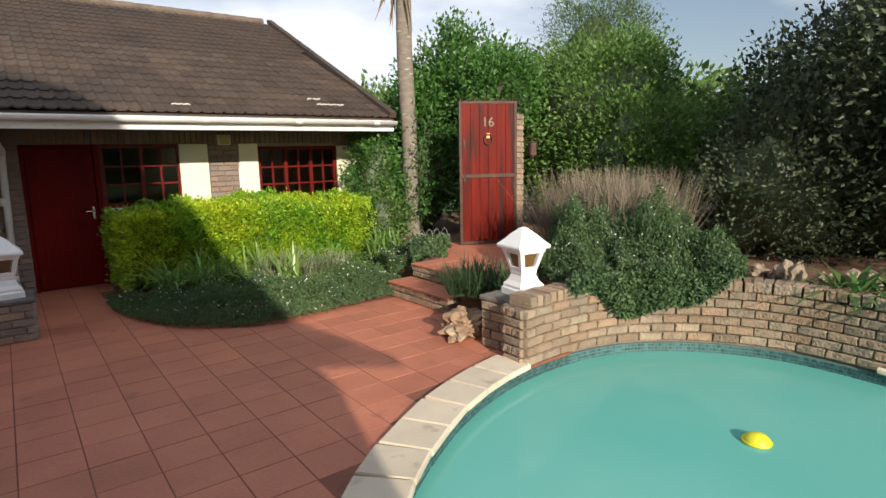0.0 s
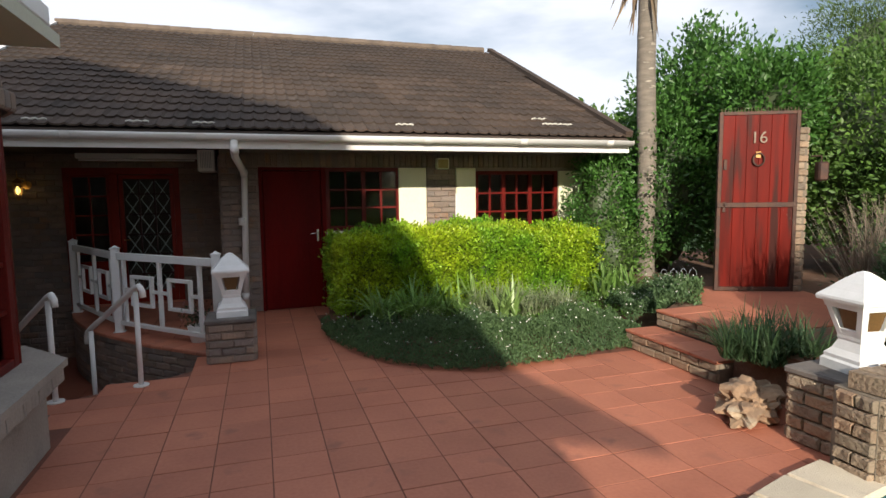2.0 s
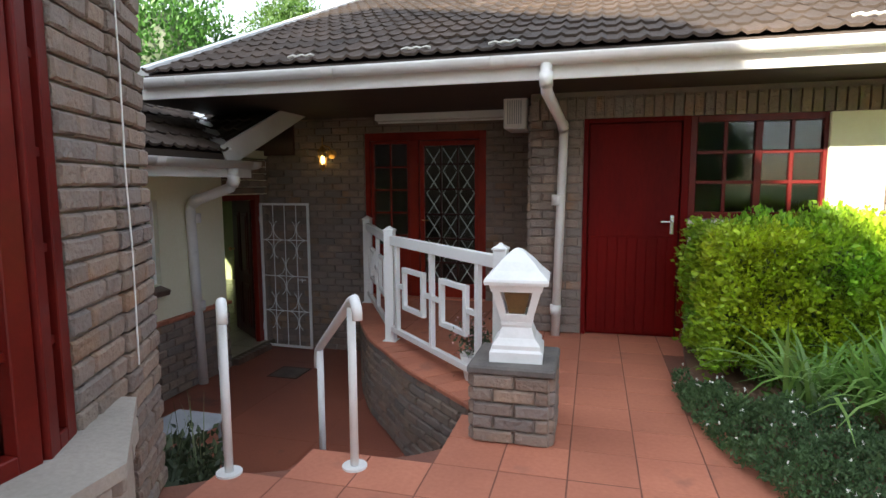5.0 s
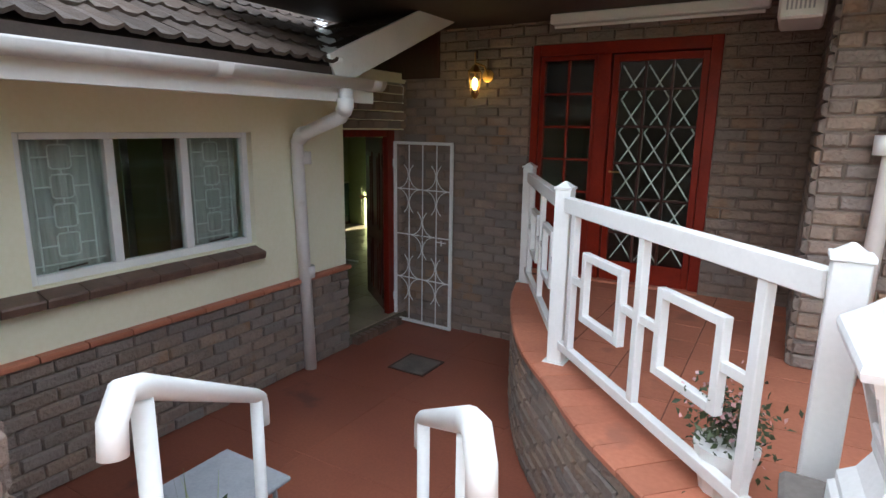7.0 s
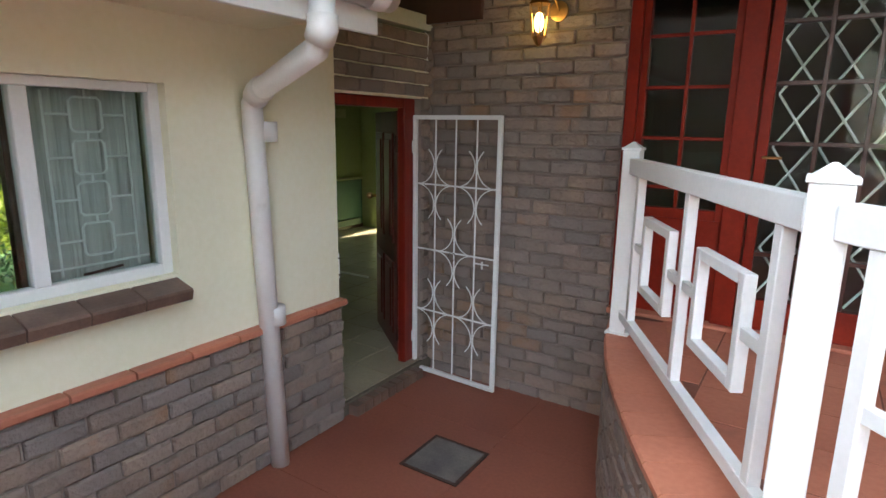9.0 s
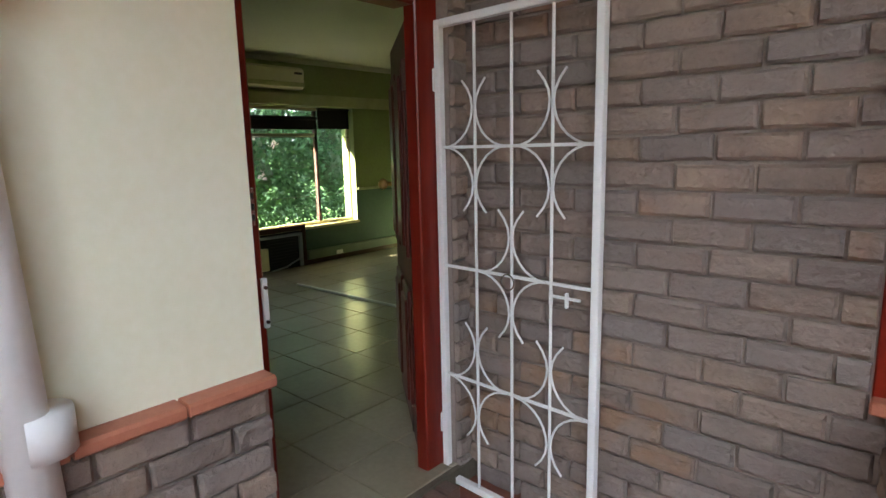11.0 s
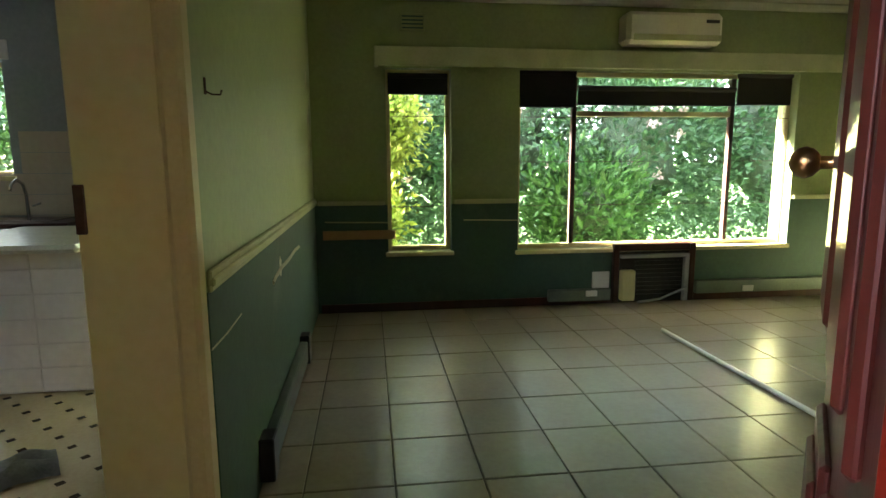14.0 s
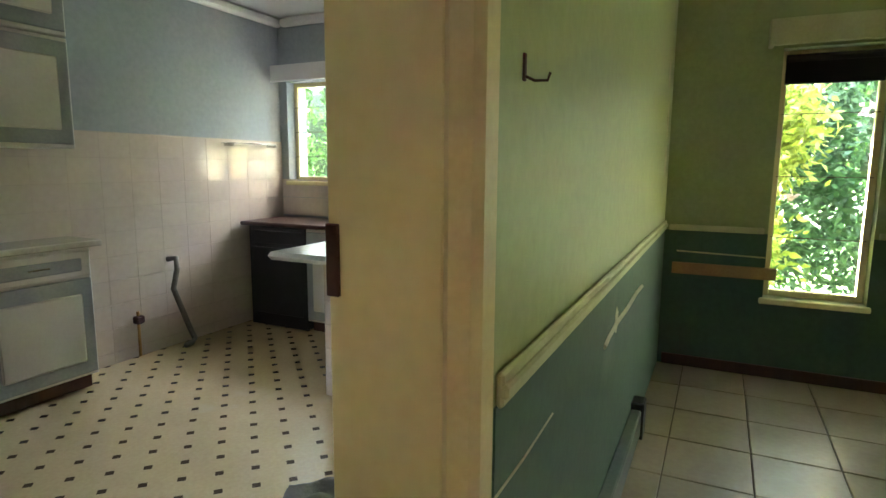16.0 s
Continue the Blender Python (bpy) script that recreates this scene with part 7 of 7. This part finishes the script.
def shrub(name, label, centre, radii, count, per, spread, size, leaf, seed, category="bush", trunk=True, core=0.72, aspect=0.5, low=-0.6, ground=0.3):
    s = thing(name, label, category, (centre[0], centre[1], ground))
    c = (0, 0, centre[2] - ground)
    p, d = clumps(c, radii, count, per, spread, seed, low)
    leaf_mesh("crown", p, size, leaf, s, seed, aspect, d, 0.25, 0.9)
    # solid dark lump stands in for shade deep in the crown
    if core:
        part("inner_twig_mass", lump(bmesh.new(), c, tuple(core * v for v in radii), seed, 0.35, 3), L_DARK, s, "solid dark core for the shade inside the crown")
    if trunk:
        bm = tube(bmesh.new(), [(0, 0, -0.1), (0.04, 0.02, c[2] * 0.4), (0, 0.05, c[2])], 0.05 + 0.03 * radii[2], 8, 0.03)
        r = np.random.default_rng(seed)
        for k in range(6):
            a, e = r.uniform(0, math.tau), r.uniform(0.3, 0.8)
            tube(bm, [(0, 0, c[2] * 0.5), (radii[0] * e * math.cos(a) * 0.5, radii[1] * e * math.sin(a) * 0.5, c[2] * 0.8), (radii[0] * e * math.cos(a), radii[1] * e * math.sin(a), c[2] + radii[2] * 0.2)], 0.03 + 0.01 * radii[2], 6, 0.01)
        part("trunk", bm, M_BARK, s)
    return s


shrub("corner_bush", "dark green climber bush at the corner of the house", (5.55, 8.8, 1.2), (0.5, 0.5, 1.15), 144, 47, 0.09, 0.063, L_CLIMB, 101)
shrub("corner_bush", "low green bush below the palm", (5.35, 8.3, 0.7), (0.45, 0.4, 0.5), 84, 42, 0.08, 0.056, L_BUSH, 102)
shrub("climber_tree", "large glossy climber tree behind the red gate", (7.9, 9.0, 2.3), (1.7, 1.2, 1.75), 504, 58, 0.14, 0.096, L_CLIMB, 103, "tree")
shrub("climber_tree", "glossy dark climber filling the gap behind the gate", (6.5, 8.6, 1.5), (0.9, 0.8, 1.4), 240, 50, 0.12, 0.081, L_CLIMB, 104, "tree")
shrub("climber_tree", "bright climber hanging over the top of the gate", (7.35, 7.5, 2.75), (0.75, 0.6, 0.7), 132, 56, 0.11, 0.089, L_CLIMB, 105, "tree")
shrub("garden_tree", "leafy green tree behind the bank", (9.9, 7.2, 2.1), (1.9, 1.6, 1.9), 432, 53, 0.15, 0.089, L_BUSH, 106, "tree")
shrub("garden_tree", "leafy green hedge tree behind the bank", (10.2, 5.0, 1.35), (1.5, 1.5, 1.2), 312, 50, 0.15, 0.089, L_BUSH, 107, "tree")
shrub("garden_tree", "leafy green hedge tree above the dry bush", (9.0, 5.9, 1.5), (1.1, 1.3, 1.3), 288, 50, 0.14, 0.081, L_BUSH, 117, "tree")
shrub("dark_tree", "tall dark tree overhanging the far side of the pool", (9.7, 2.7, 1.9), (1.6, 1.6, 1.7), 468, 50, 0.17, 0.088, L_DARK, 108, "tree", low=-0.9)
shrub("dark_tree", "tall dark tree with thin drooping twigs", (9.0, 1.0, 3.0), (2.1, 1.8, 2.8), 546, 50, 0.18, 0.088, L_DARK, 109, "tree", low=-0.9)
shrub("dark_tree", "dark shaded shrub at the back of the bank", (8.3, 3.2, 1.2), (0.9, 1.0, 1.0), 182, 42, 0.12, 0.068, L_DARK, 110, "tree", low=-0.9)
shrub("dark_tree", "tall dark tree behind the pool", (11.5, -2.0, 3.0), (2.2, 2.2, 2.8), 390, 42, 0.2, 0.095, L_DARK, 111, "tree", low=-0.9)
shrub("pine_tree", "tall feathery grey-green tree far behind the gate", (17.1, 13.0, 4.5), (2.0, 2.0, 2.6), 260, 60, 0.26, 0.13, L_FAR, 112, "tree", aspect=0.25, core=0.6)
shrub("pine_tree", "feathery grey-green tree top far behind the gate", (18.6, 13.2, 3.2), (1.5, 1.5, 1.9), 160, 50, 0.24, 0.13, L_FAR, 113, "tree", aspect=0.25, core=0.6)
shrub("far_tree", "round green tree behind the roof", (-9.8, 22.5, 5.6), (1.6, 1.6, 2.0), 300, 60, 0.2, 0.12, L_BUSH, 114, "tree", ground=-1.1, core=0.6)
shrub("far_tree", "round green tree behind the roof", (-7.2, 23.5, 5.8), (1.6, 1.6, 1.9), 300, 60, 0.2, 0.12, L_BUSH, 115, "tree", ground=-1.1, core=0.6)
shrub("far_tree", "dark ivy-covered tree behind the wing", (-10.4, 17.0, 3.9), (1.9, 1.8, 2.6), 300, 40, 0.2, 0.15, L_CLIMB, 116, "tree", ground=-1.1)
shrub("far_tree", "green tree top beside the house", (9.6, 15.0, 1.9), (1.5, 1.5, 1.6), 200, 36, 0.2, 0.15, L_BUSH, 118, "tree", ground=-1.1)
for i, (x, y, h) in enumerate(((14, 9, 3.9), (13.5, 4.5, 3.3), (13, 0, 5), (12, -5, 5), (21, 16, 5), (-16, 26, 5), (12, 19, 4), (-2, 30, 5), (6, 30, 5), (16, 26, 5), (-24, 14, 6), (-24, 4, 6), (-22, -8, 6), (-8, -20, 6), (6, -20, 6))):
    shrub("far_tree", "green tree closing the view beyond the garden", (x, y, h * 0.45), (2.8, 2.8, h * 0.55), 150, 30, 0.3, 0.26, L_FAR if i % 2 else L_BUSH, 130 + i, "tree", ground=-1.1, low=-0.9, trunk=False)

# garden seen through the windows of the empty room and the kitchen
for i, (x, y, z, rx, ry, rz, lf) in enumerate(((-10.9, 10.2, 0.6, 0.7, 1.0, 1.7, L_GARDEN), (-11.2, 12.0, 0.8, 0.8, 1.3, 1.9, L_GARDEN), (-10.9, 13.8, 0.6, 0.8, 1.2, 1.8, L_GARDEN), (-11.2, 15.8, 0.9, 0.9, 1.3, 2.0, L_GARDEN),
                                             (-10.2, 12.9, -0.1, 0.5, 0.7, 0.7, L_FERN), (-10.0, 10.5, 0.95, 0.2, 0.25, 0.4, L_YELLOW), (-9.9, 10.35, -0.1, 0.15, 0.2, 0.3, L_YELLOW), (-11.9, 8.0, 0.9, 0.7, 1.0, 1.7, L_GARDEN), (-12.3, 6.2, 1.0, 0.8, 1.3, 2.2, L_GARDEN), (-12.4, 4.3, 1.1, 0.8, 1.3, 2.3, L_BUSH), (-12.6, 2.4, 1.1, 0.8, 1.4, 2.3, L_GARDEN),
                                             (-12.5, 10.5, 2.0, 1.0, 2.0, 1.8, L_BUSH), (-12.6, 14.0, 2.2, 1.0, 2.4, 1.8, L_BUSH))):
    shrub("garden_shrub", "sunlit green garden shrub outside the windows" if lf is not L_YELLOW else "yellow-leaved sunlit shrub outside the windows", (x, y, z), (rx, ry, rz), int(210 * rz), 26, 0.11, 0.1 if lf is not L_FERN else 0.13, lf, 150 + i, ground=-1.12, trunk=False, low=-0.95, core=0.45,
          aspect=0.5 if lf is not L_FERN else 0.35)
r = np.random.default_rng(170)
fl_ = thing("shrub_blossoms", "pink and white blossoms among the garden shrubs", "blossoms", kind="stuff")
q = np.repeat(np.column_stack([r.uniform(-10.4, -10.0, 26), r.uniform(10.2, 14.2, 26), r.uniform(0.2, 1.6, 26)]), 14, 0) + r.normal(0, 0.03, (26 * 14, 3))
leaf_mesh("blossoms", q, 0.06, L_PINK, fl_, 171, 0.8)
for y, x in ((11.75, -9.3), (11.9, -9.9)):
    sp = thing("garden_stake", "pale upright garden stake outside the window", "stake", (x, y, -1.12))
    part("stake", boxes([(-0.025, 0.025, -0.025, 0.025, 0, 2.2)], 0.003), M_JAMB, sp)

# palm trunk with dead fronds
palm = thing("palm_tree", "tall grey ringed palm trunk with hanging dead fronds", "palm tree", (5.96, 8.3, 0.2))
bm = bmesh.new()
pts = [(-0.0022 * k, 0.01 * math.sin(k * 0.3), 0.12 * k) for k in range(110)]
tube(bm, pts, 0.14, 16, 0.12)
for v in bm.verts:
    k = noise.noise(Vector((v.co.x * 4, v.co.y * 4, v.co.z * 9)))
    v.co.x *= 1 + 0.05 * k
    v.co.x += 0.006 * math.sin(v.co.z * 50)
part("trunk", bm, M_TRUNK, palm, smooth=True)
r = np.random.default_rng(180)
bm = bmesh.new()
n = 420
a = r.uniform(0, math.tau, n)
leaf_mesh("dead_fronds", np.column_stack([-0.2 + 0.14 * np.cos(a), 0.14 * np.sin(a), r.uniform(4.5, 12.6, n)]), 0.75, L_BROWN, palm, 181, 0.06, np.column_stack([np.cos(a) * 0.3 - 0.25, np.sin(a) * 0.3, -np.ones(n) * 1.6]), 0.1, 0.35)
leaf_mesh("crown", np.repeat(np.array([[-0.24, 0, 13.2]]), 500, 0), 1.9, L_CLIMB, palm, 182, 0.03, np.tile((0, 0, 0.25), (500, 1)), 0.1, 0.9)

# potted flowers on the verandah, plant by the bay
pot = thing("flower_pot", "white pot of pink flowers behind the railing", "potted plant", (-0.32, 7.98, 0.0))
part("pot", bmesh_cone((0, 0, 0.0), 0.08, 0.12, 0.2, 12), M_WHITE, pot)
leaf_mesh("foliage", np.array((0, 0, 0.28)) + np.random.default_rng(190).normal(0, 0.07, (500, 3)), 0.035, L_DARK, pot, 191)
leaf_mesh("blossom_mass", np.array((0, 0, 0.33)) + np.random.default_rng(192).normal(0, 0.07, (140, 3)), 0.02, L_PINK, pot, 193, 0.9)
bp_ = shrub("bay_plant", "low dark plant with pale flower stems beside the bay pier", (-1.95, 6.75, -0.5), (0.28, 0.3, 0.32), 60, 20, 0.06, 0.07, L_DARK, 194, ground=LOW, trunk=False)
tuft("wild_flower", "thin white flower stems", -1.9, 6.75, -0.3, 14, 0.55, 0.006, L_PALE, 0.15, 195, 0.3)
bs = thing("garden_stand", "grey metal garden stand beside the bay pier", "garden stand", (-2.25, 7.2, LOW))
part("top", boxes([(-0.22, 0.22, -0.2, 0.2, 0.52, 0.55)], 0.01), M_GREYPAINT, bs)
for sx in (-0.18, 0.18):
    for sy in (-0.16, 0.16):
        part("leg", tube(bmesh.new(), [(sx, sy, 0), (sx * 0.9, sy * 0.9, 0.52)], 0.012, 6), M_GREYPAINT, bs)
hoop = thing("wire_edging", "low looped wire garden edging beside the gate", "garden edging", (0, 0, 0.35))
for k in range(4):
    x = 5.2 + 0.13 * k
    y = 6.95 - 0.02 * k
    part("hoop", tube(bmesh.new(), [(x - 0.07, y, 0), (x - 0.07, y, 0.22), (x - 0.04, y, 0.3), (x, y, 0.33), (x + 0.04, y, 0.3), (x + 0.07, y, 0.22), (x + 0.07, y, 0)], 0.003, 5), M_GREYPAINT, hoop)
# broken stones at the foot of the bank
for i in range(13):
    y = 3.4 - 0.22 * i
    st_ = tagged(part("border_stone", lump(bmesh.new(), (0, 0, 0.08), (0.11, 0.09, 0.09 + 0.04 * (i % 3)), i, 0.6, 3), M_STONES), "rough pale border stone on the bank", "stone", "border stones")
    st_.matrix_basis = pose(6.9 + 0.12 * math.sin(i * 2.1), y, 0.35, 0, 0, 40 * i)

# ---- unseen stand-in house behind, shaped to cast the patio shadow ----
hb = thing("shadow_house", "unseen stand-in house added behind the patio to shade it", "house")


def loft(front, rear, y0, y1):
    bm = bmesh.new()
    f_, k_ = [bm.verts.new((x, y0, z)) for x, z in front], [bm.verts.new((x, y1, z)) for x, z in rear]
    n = len(front)
    for i in range(n):
        bm.faces.new((f_[i], f_[(i + 1) % n], k_[(i + 1) % n], k_[i]))
    bm.faces.new(f_)
    bm.faces.new(k_[::-1])
    return bm


# outline fitted to the shadow edges on patio, hedge and roof
prof = [(-0.24, 3.15), (-0.24, 3.77), (-1.2, 5.6), (-2.1, 7.04), (-2.7, 7.68), (-6.9, 9.8), (-9.6, 7.4), (-9.6, 3.15)]
front_w = [(-9.0, -0.1), (-0.1, -0.1), (-0.1, 2.95), (-0.2, 3.2), (-9.0, 3.2)]
part("wall", loft(front_w, [(x - 2.7, z) for x, z in front_w], -4.05, -10), M_CREAM, hb)
part("roof", loft(prof, [(x - 3.2, z) for x, z in prof], -4.0, -10.2), M_ROOF, hb)
# added board that casts the jutting tip of the patio shadow
board = [(0.52, 3.0), (0.52, 3.11), (-0.24, 3.77), (-0.24, 3.2)]
part("eave_board", loft(board, board, -4.0, -4.1), M_JAMB, hb)

# ---- tiles of the floors ----
tb_ = boxes([(-0.1635, 0.1635, -0.1635, 0.1635, -0.014, 0.0)], 0.0012)
tile_me = bpy.data.meshes.new("floor_tile")
tb_.to_mesh(tile_me); tb_.free()
bed_poly = [tuple(p) for p in BED] + [(4.15, 6.2), (6.0, 6.8), (6.0, 9.6), (1.3, 9.6)]
cop_out = [tuple(POOL_C + (p - POOL_C) * (1 + 0.34 / (p - POOL_C).length)) for p in POOL]
placed = []
for i in range(-12, 20):
    for j in range(-30, 16):
        x, y = 0.41 + 0.1725 + 0.345 * i, 6.0 + 0.165 + 0.33 * j
        if not inside((x, y), upper) or inside((x, y), bed_poly) or inside((x, y), cop_out) or x > 4.25 or min((q - Vector((x, y))).length for q in CAP) < 0.2 or (x < -1.02 and y < 5.6) or (-0.1 < x < 0.4 and y > 9.5):
            continue
        placed.append((0, Matrix.Translation((x, y, rng.normal(0, 0.0008))) @ Euler((rng.normal(0, 0.002), rng.normal(0, 0.002), 0)).to_matrix().to_4x4() @ Matrix.Diagonal((1.03, 0.985, 1, 1))))
placed.sort(key=lambda q: (q[1].translation - Vector((1.0, 5.0, 0))).length)
lay("floor_tile", [tile_me], placed, M_TILE, bpy.data.objects["floor_patio"], 300)
rt = boxes([(-0.179, 0.179, -0.167, 0.167, -0.01, 0.0)], 0.003)
rt_me = bpy.data.meshes.new("floor_tile")
rt.to_mesh(rt_me); rt.free()
placed = []
for i in range(-10, 6):
    for j in range(-5, 14):
        x, y = -5.237 + 0.1815 + 0.3635 * i, 11.05 + 0.1695 + 0.339 * j
        if -8.3 < x < -3.75 and 9.75 < y < 15.2:
            placed.append((0, Matrix.Translation((x, y, ROOM + rng.normal(0, 0.0005)))))
lay("floor_tile", [rt_me], placed, M_FTILE, bpy.data.objects["floor_room"], 300)
ct = boxes([(-0.4993, 0.4993, -0.4993, 0.4993, -0.012, 0.0)], 0.0015)
ct_me = bpy.data.meshes.new("court_slab")
ct.to_mesh(ct_me); ct.free()
lay("court_slab", [ct_me], [(0, Matrix.Translation((-3.27 + i, 5.7 + j, LOW))) for i in range(3) for j in range(6) if not (i == 2 and j > 3)], M_REDFLOOR, bpy.data.objects["floor_court"])
